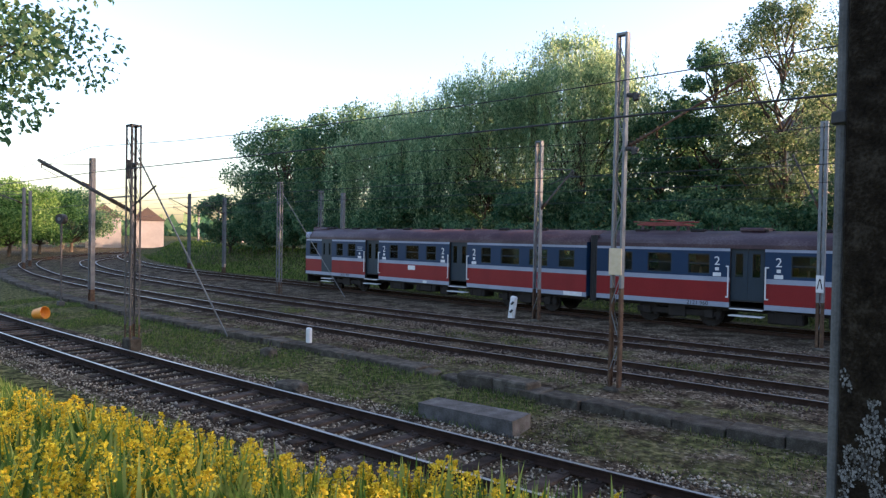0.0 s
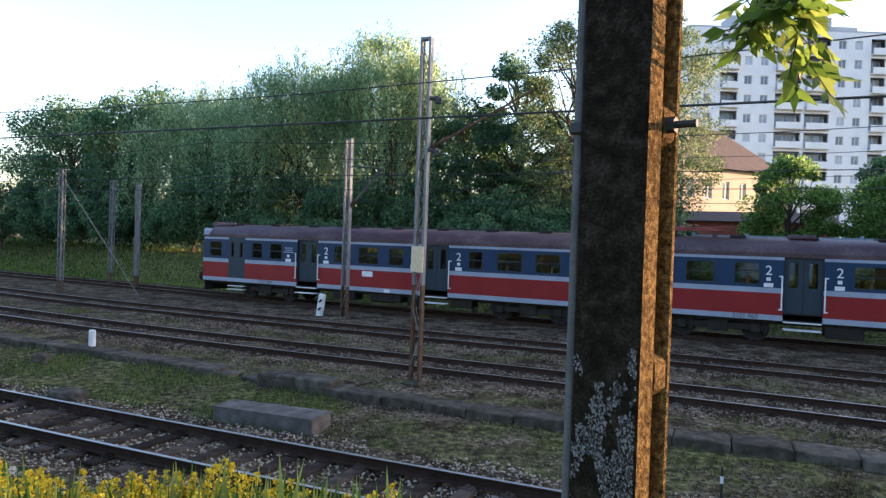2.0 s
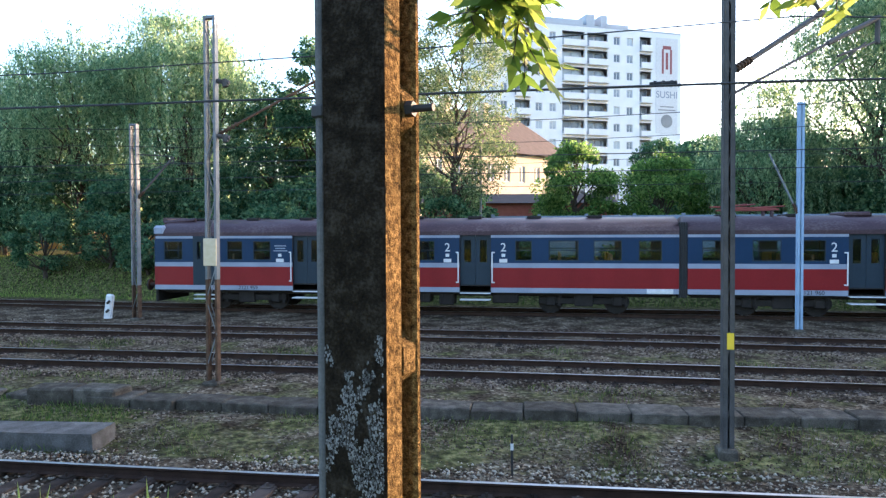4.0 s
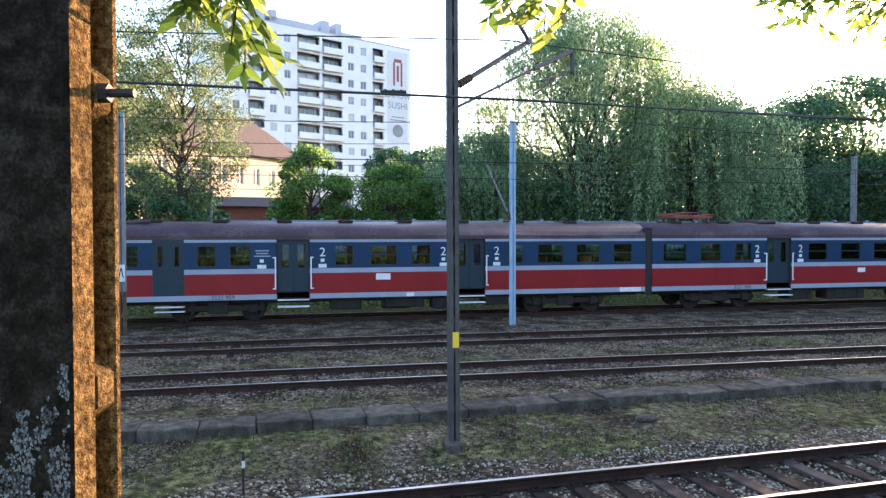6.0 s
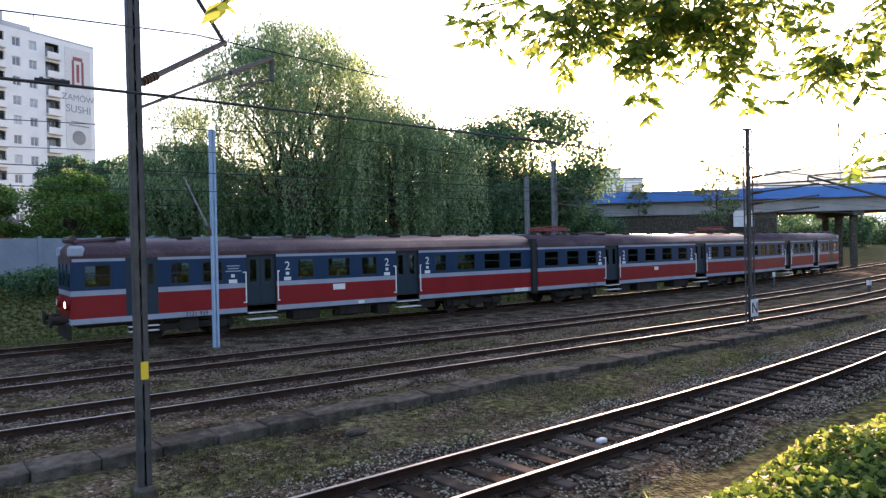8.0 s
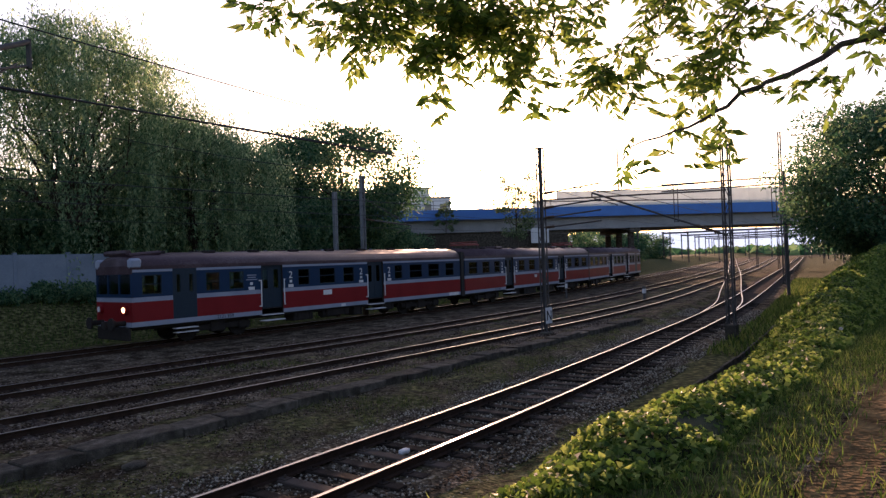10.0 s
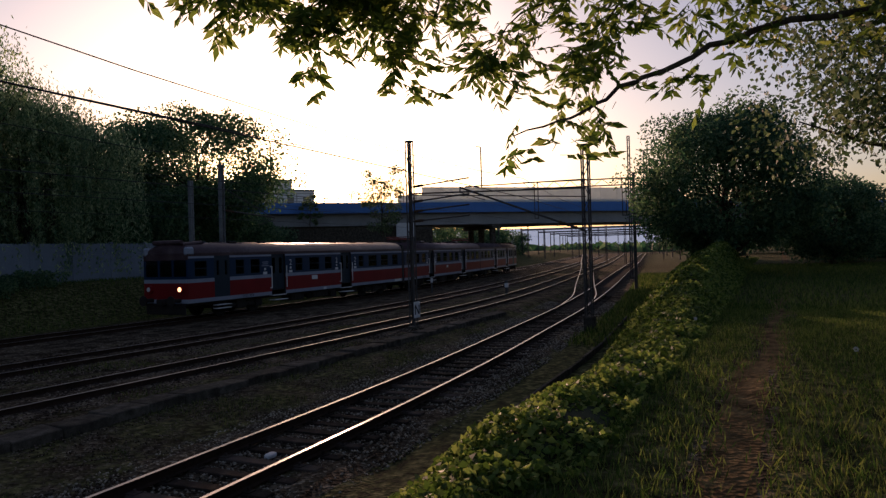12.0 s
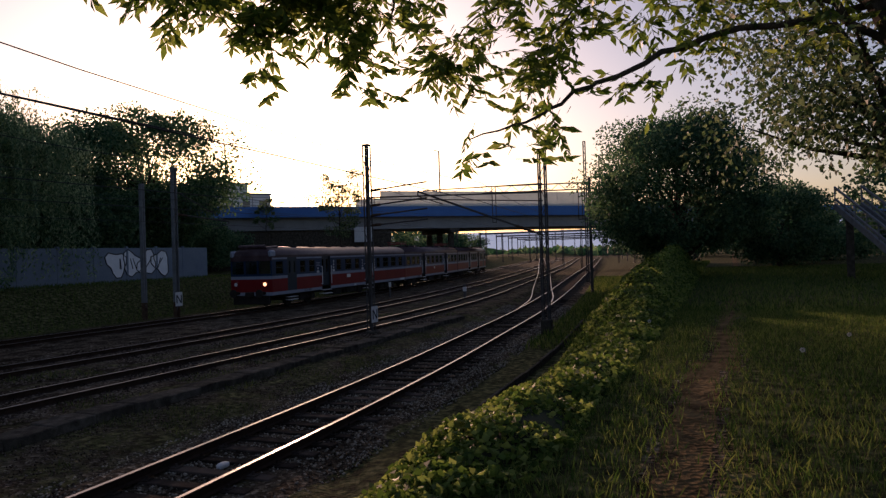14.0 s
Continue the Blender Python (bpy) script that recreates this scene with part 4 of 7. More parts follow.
def end_car(label, tail):
    c = thing("train_carriage", label, "train", group="carriages of the electric train")
    car_shell(LEN_END, END_WINDOWS, END_DOORS, [(1.68, 2.76)], "end", c)
    for side in (-1, 1):
        for a, b in END_WINDOWS:
            if not 1.7 < a < 2.7:
                window(c, a, b, side)
        for a, b in END_DOORS:
            door(c, a, b, side, a < 8)
    roof(c, LEN_END, True)
    cab(c, tail)
    bogie(c, 3.9)
    bogie(c, 17.6)
    underfloor(c, LEN_END, [(8.6, 1.2, 0.36), (10.9, 1.5, 0.4), (12.3, 0.6, 0.3), (14.6, 1.0, 0.4)])
    inside(c, LEN_END, END_DOORS)
    bm = bmesh.new()
    box(bm, 9.72, 10.28, -HW - 0.02, -HW + 0.005, 1.5, 1.74, 0.01)
    part("destination_board", bm, M_WHITE, c, "white destination board")
    for x in (10.9, 19.9):
        bm = bmesh.new()
        box(bm, x, x + (0.3 if x < 15 else 0.95), -HW - 0.008, -HW + 0.005, 0.84, 0.98 if x < 15 else 1.02)
        part("label_plate", bm, M_WHITE, c)
    bm = bmesh.new()
    for k, wd in enumerate((0.5, 0.42, 0.6)):
        box(bm, 5.5 - wd / 2, 5.5 + wd / 2, -HW - 0.008, -HW + 0.004, 2.62 - k * 0.1, 2.66 - k * 0.1)
    part("notice", bm, M_STRIPE, c, "three short lines of small print")
    bm = bmesh.new()
    box(bm, 5.41, 5.55, -HW - 0.008, -HW + 0.004, 2.2, 2.32)
    box(bm, 5.32, 5.64, -HW - 0.008, -HW + 0.004, 1.98, 2.12)
    part("notice", bm, M_WHITE, c)
    bm = bmesh.new()
    box(bm, LEN_END - 0.03, LEN_END, -HW + 0.02, HW - 0.02, 0.86, 3.2)
    part("end_wall", bm, M_NAVY, c)
    return c


def gangway(parent, x0):
    bm = bmesh.new()
    for k in range(4):
        a = x0 + k * GAP / 4
        box(bm, a, a + GAP / 4 - 0.02, -HW + 0.04, HW - 0.04, 0.7, 3.5)
        box(bm, a + GAP / 4 - 0.02, a + GAP / 4, -HW + 0.1, HW - 0.1, 0.75, 3.45)
    box(bm, x0 + 0.01, x0 + GAP - 0.01, -HW + 0.14, HW - 0.14, 0.79, 3.41)
    part("gangway_bellows", bm, M_BLACK, parent, "black gangway bellows")


def mid_car():
    c = thing("train_carriage", "middle carriage, blue over red, with folded roof pantographs", "train", group="carriages of the electric train")
    car_shell(LEN_MID, MID_WINDOWS, MID_DOORS, [], "mid", c)
    for side in (-1, 1):
        for a, b in MID_WINDOWS:
            window(c, a, b, side)
        for a, b in MID_DOORS:
            door(c, a, b, side)
    roof(c, LEN_MID, False)
    for x in (2.4, 19.1):
        pantograph(c, x)
    for x in (5.6, 15.2):
        bm = bmesh.new()
        box(bm, x, x + 0.9, -0.7, 0.7, 3.7, 3.86, 0.04)
        part("roof_gear", bm, M_ROOF, c)
    bogie(c, 3.4)
    bogie(c, 18.1)
    underfloor(c, LEN_MID, [(7.4, 1.2, 0.32), (9.8, 2.0, 0.3), (13.4, 1.6, 0.34)])
    inside(c, LEN_MID, MID_DOORS)
    gangway(c, -GAP)
    gangway(c, LEN_MID)
    for x in (0.01, LEN_MID - 0.03):
        bm = bmesh.new()
        box(bm, x, x + 0.02, -HW + 0.02, HW - 0.02, 0.86, 3.2)
        part("end_wall", bm, M_NAVY, c)
    bm = bmesh.new()
    box(bm, 10.2, 10.6, -HW - 0.02, -HW + 0.005, 1.5, 1.7, 0.01)
    part("destination_board", bm, M_WHITE, c, "white destination board")
    return c


car_tail = end_car("rear carriage, blue over red with grey luggage door and lit lamp", True)
car_mid = mid_car()
car_head = end_car("leading carriage, blue over red with maroon roof", False)
for car, x, body in ((car_tail, 4.1, "2121 959"), (car_mid, 4.3, "2121 960")):
    part("fleet_number", text_mesh(body, 0.22, M_BLACK), None, car, "black fleet number", at=pose(x, -HW - 0.006, 0.925, 90, 0, 0))

# where the rear end stands along the track at each time
QA, AA, SA = spline(TRACK_A, 0.5)
TAIL = [(0.0, -35.5), (1.0, -30.95), (2.0, -26.1), (2.5, -23.7), (4.8, -12.3), (5.0, -11.3), (6.0, -6.3), (7.5, 1.5), (9.0, 9.3), (10.3, 15.9), (11.5, 22.0), (12.5, 27.1), (14.0, 34.3)]


def on_track(s):
    """Place on the far track at s metres past x = 0."""
    s0 = SA[np.argmin(np.abs(QA[:, 0]))]
    return np.interp(s + s0, SA, QA[:, 0]), np.interp(s + s0, SA, QA[:, 1])


def car_pose(s, length, flip=False):
    (xa, ya), (xb, yb) = on_track(s + 3.5), on_track(s + length - 3.5)
    a = math.atan2(yb - ya, xb - xa)
    mx, my = (xa + xb) / 2, (ya + yb) / 2
    if flip:
        return pose(mx + math.cos(a) * length / 2, my + math.sin(a) * length / 2, 0, 0, 0, math.degrees(a) + 180)
    return pose(mx - math.cos(a) * length / 2, my - math.sin(a) * length / 2, 0, 0, 0, math.degrees(a))


def motions():
    for car, lead, length, flip in ((car_tail, 0.0, LEN_END, False), (car_mid, LEN_END + GAP, LEN_MID, False), (car_head, LEN_END + LEN_MID + 2 * GAP, LEN_END, True)):
        walk(car, [(t, car_pose(s + lead, length, flip)) for t, s in TAIL])


# ---- foliage ----
def quick_mesh(name, verts, faces, material, sizes=4):
    """A mesh from arrays of corners and equal-sized faces."""
    verts, faces = np.asarray(verts, np.float32), np.asarray(faces, np.int32)
    me = bpy.data.meshes.new(name)
    me.vertices.add(len(verts))
    me.vertices.foreach_set("co", verts.ravel())
    me.loops.add(faces.size)
    me.loops.foreach_set("vertex_index", faces.ravel())
    me.polygons.add(len(faces))
    me.polygons.foreach_set("loop_start", np.arange(0, faces.size, sizes, dtype=np.int32))
    me.update(calc_edges=True)
    me.materials.append(material)
    return me


RNG = np.random.default_rng(7)


def leaves(name, centres, axis, length, width, material, fold=0.25):
    """One kite-shaped, slightly folded leaf at each centre, its tip along axis."""
    n = len(centres)
    ax = axis / np.maximum(np.linalg.norm(axis, axis=1, keepdims=True), 1e-6)
    r = RNG.normal(size=(n, 3))
    sd = np.cross(ax, r)
    sd /= np.maximum(np.linalg.norm(sd, axis=1, keepdims=True), 1e-6)
    up = np.cross(sd, ax)
    L = (np.asarray(length) * RNG.uniform(0.65, 1.3, n))[:, None]
    W = L * width
    v = np.stack([centres - ax * L * 0.5, centres + sd * W * 0.5 + up * W * fold - ax * L * 0.05, centres + ax * L * 0.5, centres - sd * W * 0.5 + up * W * fold - ax * L * 0.05], 1).reshape(-1, 3)
    return quick_mesh(name, v, np.arange(4 * n).reshape(-1, 4), material)


def limb(bm, a, b, r0, r1, bends=4, wob=0.12):
    a, b = Vector(a), Vector(b)
    pts = [a]
    L = (b - a).length
    for k in range(1, bends + 1):
        p = a.lerp(b, k / bends)
        if k < bends:
            p += Vector([random.uniform(-wob, wob) * L * 0.5 for _ in range(3)])
        pts.append(p)
    for k in range(bends):
        ra, rb = r0 + (r1 - r0) * k / bends, r0 + (r1 - r0) * (k + 1) / bends
        bar(bm, pts[k], pts[k + 1], ra, 7, rb)
    return pts


def broadleaf(name, label, x, y, top, r, count=9000, leaf=0.26, mat=None, low=0.25, slim=1.0, clumps=46, gap=0.0, z0=None, trunk=True, group="trees behind the railway", stout=1.0):
    """A tapered trunk with limbs and a crown of clumps of leaves at the limbs' ends, uneven and with gaps."""
    mat = mat or M_LEAF
    base = float(height(x, y)) - 0.2 if z0 is None else z0
    h = top - base
    t = thing(name, label, "tree" if h > 4 else "bush", pose(x, y, base), group=group)
    bm = bmesh.new()
    fork = h * max(low, 0.18)
    tips = []
    limb(bm, (0, 0, 0), (random.uniform(-0.2, 0.2), random.uniform(-0.2, 0.2), fork), stout * (0.022 * h + 0.06), stout * (0.016 * h + 0.04), 3, 0.05)
    limb(bm, (0, 0, fork), (random.uniform(-0.4, 0.4), random.uniform(-0.4, 0.4), h * 0.9), stout * (0.016 * h + 0.03), 0.02, 5, 0.08)
    cz, rz = (fork + h) / 2, (h - fork) / 2
    clumps = int(clumps * 1.5)
    for k in range(clumps):
        a, u = random.uniform(0, math.tau), random.uniform(-0.95, 1)
        rr = math.sqrt(max(0.05, 1 - u * u)) * random.uniform(0.35, 1.0) ** 0.6
        p = Vector((rr * r * math.cos(a), rr * r * math.sin(a), cz + u * rz * random.uniform(0.8, 1.0)))
        tips.append(p)
        if k % 2 == 0:
            limb(bm, (0, 0, max(fork * 0.9, p.z - r * random.uniform(0.5, 1.1))), p, stout * (0.006 * h + 0.02), 0.012, 3, 0.16)
    part("trunk", bm, M_BARK, t)
    tp = np.array([tuple(p) for p in tips])
    count, leaf = int(count * 1.9), leaf * 0.8
    who = RNG.integers(0, len(tp), count)
    size = RNG.uniform(0.5, 1.25, len(tp))[who][:, None] * r * 0.31
    d = RNG.normal(size=(count, 3))
    d /= np.linalg.norm(d, axis=1, keepdims=True)
    d *= RNG.uniform(0.15, 1.0, (count, 1)) ** 0.5
    c = tp[who] + d * size * np.array([1.0, 1.0, 0.75])
    ax = d * 0.7 + RNG.normal(size=(count, 3)) * 0.6 + [0, 0, -0.35]
    part("crown", leaves("crown", c, ax, leaf, 0.62, mat), None, t)
    return t


def willow(label, x, y, top, r, count=17000, mat=None, spread=1.0, drop=0.62, lean=(0, 0)):
    """A weeping willow: arching limbs and curtains of hanging strands of narrow leaves."""
    mat = mat or M_WILLOW
    base = float(height(x, y)) - 0.2
    h = top - base
    t = thing("willow_tree", label, "tree", pose(x, y, base), group="weeping willows behind the railway")
    bm = bmesh.new()
    fork = h * 0.25
    limb(bm, (0, 0, 0), (lean[0] * 0.3, lean[1] * 0.3, fork), 0.5, 0.4, 3, 0.08)
    tips = []
    n = 44
    for k in range(n):
        a = k * 2.4 + random.uniform(-0.4, 0.4)
        rr = r * math.sqrt((k + 0.5) / n) * random.uniform(0.75, 1.1)
        zz = h * (1.0 - 0.34 * (rr / r) ** 2) * random.uniform(0.86, 1.0)
        p = Vector((rr * math.cos(a) + lean[0] * zz / h, rr * math.sin(a) * spread + lean[1] * zz / h, zz))
        limb(bm, (lean[0] * 0.3, lean[1] * 0.3, fork * random.uniform(0.85, 1.2)), p, 0.1, 0.014, 5, 0.14)
        tips.append(p)
    part("trunk", bm, M_BARK, t)
    tp = np.array([tuple(p) for p in tips])
    count = int(count * 2.3)
    per = 96
    strands = count // per
    who = RNG.integers(0, len(tp), strands)
    st = tp[who] + RNG.normal(size=(strands, 3)) * [r * 0.14, r * 0.14, 0.8]
    ln = np.minimum(RNG.uniform(0.3, 1.15, strands) * h * drop * RNG.uniform(0.6, 1.15, len(tp))[who], st[:, 2] - 0.8)
    kk = RNG.random((strands, per))
    st[:, 2] -= 0.2
    out = st[:, None, :] - np.stack([np.zeros_like(kk), np.zeros_like(kk), kk * ln[:, None]], -1)
    out += RNG.normal(size=out.shape) * [0.1, 0.1, 0.05]
    out[:, :, 0] += (np.sin(kk * 3 + st[:, None, 0]) * 0.22)
    c = out.reshape(-1, 3)
    m = int(count * 0.38)
    who = RNG.integers(0, len(tp), m)
    d = RNG.normal(size=(m, 3)) * [0.95, 0.95, 0.6] * (RNG.uniform(0.5, 1.1, len(tp))[who][:, None] * r * 0.15)
    c = np.vstack([c, tp[who] + d - [0, 0, 0.25]])
    ax = RNG.normal(size=c.shape) * 0.55 + [0, 0, -1.0]
    part("crown", leaves("crown", c, ax, 0.22, 0.34, mat), None, t)
    return t


broadleaf("broadleaf_tree", "tall dark green tree at the end of the row", -59, 45, 15.0, 6.4, 15000, 0.34, M_LEAF, 0.05, clumps=60)
broadleaf("broadleaf_tree", "dark green tree beside the willows", -49.5, 45, 15.2, 5.8, 13000, 0.34, M_LEAF, 0.08, clumps=60)
willow("grey-green weeping willow behind the railway", -40.5, 44, 15.2, 6.6, 21000)
willow("golden-green weeping willow behind the railway", -31.5, 43.5, 16.4, 6.4, 23000)
willow("tall golden-green weeping willow behind the railway", -24, 43, 17.8, 5.6, 22000)
broadleaf("broadleaf_tree", "low dark green tree under the willows", -36, 40.5, 9.0, 4.2, 8000, 0.3, M_LEAF, 0.1)
broadleaf("broadleaf_tree", "dark green tree between willow and poplar", -18.2, 44, 12.6, 3.6, 9000, 0.3, M_LEAF, 0.08)
broadleaf("poplar_tree", "tall slim dark green poplar", -14.8, 44, 16.4, 2.9, 11000, 0.28, M_LEAF, 0.05, clumps=50)
broadleaf("poplar_tree", "tall loose grey-green poplar", -10.6, 42.5, 17.4, 3.8, 16000, 0.22, M_BIRCH, 0.1, clumps=80, stout=0.55)
broadleaf("birch_tree", "airy pale green birch with thin twigs", -4.8, 36.6, 15.5, 3.3, 17000, 0.16, M_BIRCH, 0.12, clumps=80, stout=0.5)
broadleaf("broadleaf_tree", "small fresh green tree before the house", 1.7, 42, 8.3, 2.6, 8000, 0.24, M_LEAFL, 0.05)
broadleaf("broadleaf_tree", "small fresh green tree before the apartment block", 7.0, 43.5, 7.8, 2.8, 8000, 0.24, M_LEAFL, 0.05)
broadleaf("broadleaf_tree", "small fresh green tree beside the willow", 12.2, 45, 7.6, 2.6, 7000, 0.24, M_LEAFL, 0.05)
broadleaf("broadleaf_tree", "dark conifer-like tree by the apartment block", 9.5, 62, 11.2, 2.4, 5000, 0.3, M_LEAF, 0.05)
broadleaf("broadleaf_tree", "round dark tree by the apartment block", 15, 66, 11.8, 4.0, 7000, 0.34, M_LEAF, 0.05)
willow("large grey-green weeping willow with arching limbs", 19.0, 42.0, 18.2, 7.0, 28000, drop=0.7, lean=(0.8, 0))
willow("broad weeping willow with long hanging curtains", 27.6, 42.0, 13.4, 5.7, 28000, drop=0.9)
willow("low weeping willow by the wall", 12.6, 42.5, 10.2, 3.6, 12000, drop=0.75)
broadleaf("broadleaf_tree", "round spreading tree against the evening sky", 44.0, 45, 14.8, 7.6, 19000, 0.34, M_LEAF, 0.36, clumps=58, stout=0.7)
for bx, by, bh, br in ((43, 49, 10.4, 6.4), (48, 48, 9.6, 4.8), (38, 47, 10.8, 4.6), (36, 43.5, 8.6, 4.2), (29, 47, 9.6, 4.6), (24, 48, 9.8, 4.6), (18, 48, 9.0, 4.4), (13, 47.5, 8.4, 4.0), (41, 47, 8.0, 4.5), (47, 47.5, 7.2, 4.0), (53, 49, 7.0, 4.0), (59, 52, 6.4, 4.0), (33.5, 42.5, 7.6, 3.2), (22, 44, 7.0, 4.0), (17, 44, 6.5, 3.5)):
    broadleaf("bush", "dense dark bush behind the wall", bx, by, bh, br, 7000, 0.3, M_LEAF, 0.02, group="bushes behind the wall")
for bx, by, bh, br in ((-92, 27, 9, 6), (-101, 33, 9.5, 6), (-110, 40, 9.5, 6), (-121, 49, 10, 6.5), (-142, 56, 10, 6), (-153, 60, 10, 7), (-86, 22, 8, 5)):
    broadleaf("broadleaf_tree", "fresh green tree on the inside of the curve", bx, by, bh, br, 6500, 0.42, M_LEAFL if bx > -115 else M_LEAF, 0.03, group="trees at the curve")
for k in range(16):
    bx, by = -150 + k * 9 + random.uniform(-3, 3), 112 + random.uniform(-10, 20) - k * 1.2
    broadleaf("broadleaf_tree", "distant green tree beyond the curve", bx, by, random.uniform(6, 10), 5.5, 2600, 0.6, M_LEAF, 0.05, clumps=24, group="distant trees")
for k in range(12):
    bx, by = -70 + k * 12 + random.uniform(-3, 3), 66 + random.uniform(-4, 8)
    if not -12 < bx < 8:
        broadleaf("broadleaf_tree", "green tree beyond the row", bx, by, random.uniform(8, 12), 6, 4500, 0.5, M_LEAF, 0.05, clumps=30, group="distant trees")
broadleaf("broadleaf_tree", "dense dark chestnut beside the bridge", 46.5, 3.9, 11.0, 5.4, 32000, 0.26, M_LEAF, 0.04, clumps=80, z0=0.6)
broadleaf("broadleaf_tree", "dense dark tree by the bridge ramp", 58, -2.4, 7.0, 3.8, 10000, 0.3, M_LEAF, 0.04, z0=0.6)
broadleaf("maple_tree", "maple with hanging boughs over the bank", -21.6, 3.7, 14.0, 4.6, 17000, 0.24, M_MAPLE, 0.38, clumps=60)


# ---- the graffiti wall, house, block and bridge ----
M_RENDERW = surface("pale rendered wall", [(0.66, 0.66, 0.65), (0.78, 0.78, 0.77)], 0.5, 0.9, 0.1, coords="World")
M_RENDERG = surface("grey rendered wall", [(0.36, 0.38, 0.4), (0.46, 0.48, 0.5)], 0.5, 0.9, 0.1, coords="World")
M_RENDERD = surface("weathered rendered wall", [(0.17, 0.165, 0.16), (0.24, 0.235, 0.225)], 0.5, 0.9, 0.1, coords="World")
M_CREAM = surface("cream plaster", [(0.36, 0.3, 0.2), (0.45, 0.385, 0.27)], 0.6, 0.9, 0.1, coords="World")
M_TILE = surface("brown roof tiles", [(0.038, 0.029, 0.025), (0.07, 0.052, 0.045)], 2.0, 0.85, 0.4, coords="World")
# Block panes: blue-grey base colour, its tone varied by object.
M_PALEPANE = surface("pale window glass", [(0.13, 0.15, 0.18), (0.27, 0.3, 0.34), (0.45, 0.48, 0.5)], 0.6, 0.1, 0, rand=1.2, spec=0.6)
M_PANE = surface("dark window glass", [(0.03, 0.04, 0.05), (0.07, 0.09, 0.11)], 0.6, 0.08, 0, coords="World", spec=0.8)
M_BLUEB = surface("bright blue paint", [(0.05, 0.15, 0.4), (0.07, 0.2, 0.5)], 0.6, 0.5, 0.05, coords="World")
M_GIRDER = surface("grey girder", [(0.2, 0.2, 0.2), (0.3, 0.3, 0.29)], 0.6, 0.8, 0.1, coords="World")
M_SCREEN = surface("pale screen panels", [(0.5, 0.55, 0.55), (0.62, 0.67, 0.67)], 0.8, 0.5, 0.05, coords="World", trans=0.45)
M_BWALL = surface("blue-grey concrete panels", [(0.14, 0.175, 0.22), (0.21, 0.245, 0.285)], 1.0, 0.85, 0.3, coords="World")


M_GRAF = surface("white spray paint", [(0.7, 0.7, 0.7), (0.84, 0.84, 0.84)], 3, 0.6, 0.05)


def graffiti_wall():
    w = thing("panel_wall", "long blue-grey concrete panel wall with white graffiti", "wall", kind="structure")
    bm = bmesh.new()
    box(bm, -1.24, 1.24, -0.05, 0.05, -0.6, 2.05, 0.01)
    for k in range(4):
        box(bm, -1.22, 1.22, -0.065, -0.05, -0.02 + k * 0.5, 0.44 + k * 0.5)
    pm = mesh_of("panel", bm, M_BWALL)
    bm = bmesh.new()
    box(bm, -0.09, 0.09, -0.1, 0.1, -0.6, 2.15, 0.015)
    pp = mesh_of("wall_post", bm, M_BWALL)
    for k in range(18):
        x = -3.0 + k * 2.55
        part("panel", pm, None, w, at=pose(x + 1.27, 38.2, 1.95))
        part("wall_post", pp, None, w, at=pose(x, 38.2, 1.95))
    rnd = random.Random(4)
    for s in range(4):
        x0, lean_ = 34.4 + s * 1.25, rnd.uniform(-0.25, 0.25)
        rim = []
        for k in range(14):
            a = k * math.tau / 14
            rr = 1.0 + 0.22 * math.sin(3 * a + s * 1.7) + rnd.uniform(-0.06, 0.06)
            rim.append((x0 + 0.78 * rr * math.cos(a) + lean_ * math.sin(a), 2.95 + 0.82 * rr * math.sin(a)))
        y = 38.125 - 0.006 * s
        me = raw("graffiti", [(x, y, z) for x, z in rim], [tuple(range(14))[::-1]], M_GRAF)
        g = part("graffiti_letter", me, None, w, "white bubble-shaped graffiti")
        bm = bmesh.new()
        for (a, b), (c, d) in zip(rim, rim[1:] + rim[:1]):
            bar(bm, (a, y - 0.004, b), (c, y - 0.004, d), 0.035, 5)
        for q in range(2):
            bar(bm, (x0 + rnd.uniform(-0.4, 0.4), y - 0.004, 2.6), (x0 + rnd.uniform(-0.4, 0.4), y - 0.004, 3.3), 0.03, 5)
        part("outline", bm, M_BLACK, g)


graffiti_wall()


def wall_face(bm, a, b, z0, z1, holes, thick, mi=0):
    """A wall from a to b on the plan with rectangular holes (s0, s1, za, zb)."""
    a, b = Vector((*a, 0)), Vector((*b, 0))
    d = (b - a)
    L = d.length
    d.normalize()
    n = Vector((-d.y, d.x, 0))
    xs = sorted({0, L, *[v for h in holes for v in h[:2]]})
    zs = sorted({z0, z1, *[v for h in holes for v in h[2:]]})
    for xa, xb in zip(xs, xs[1:]):
        za = None
        for zl, zh in zip(zs, zs[1:]):
            xm, zm = (xa + xb) / 2, (zl + zh) / 2
            solid = not any(h[0] < xm < h[1] and h[2] < zm < h[3] for h in holes)
            if solid:
                ps = [a + d * s + n * t for s in (xa, xb) for t in (0, thick)]
                vs = [bm.verts.new((p.x, p.y, z)) for z in (zl, zh) for p in (ps[0], ps[2], ps[3], ps[1])]
                for f in ((0, 3, 2, 1), (4, 5, 6, 7), (0, 1, 5, 4), (1, 2, 6, 5), (2, 3, 7, 6), (3, 0, 4, 7)):
                    bm.faces.new([vs[i] for i in f]).material_index = mi
    bmesh.ops.remove_doubles(bm, verts=bm.verts, dist=1e-4)


M_BANNER = surface("faded blue-grey print", [(0.16, 0.2, 0.25), (0.24, 0.28, 0.33)], 2, 0.7, 0)


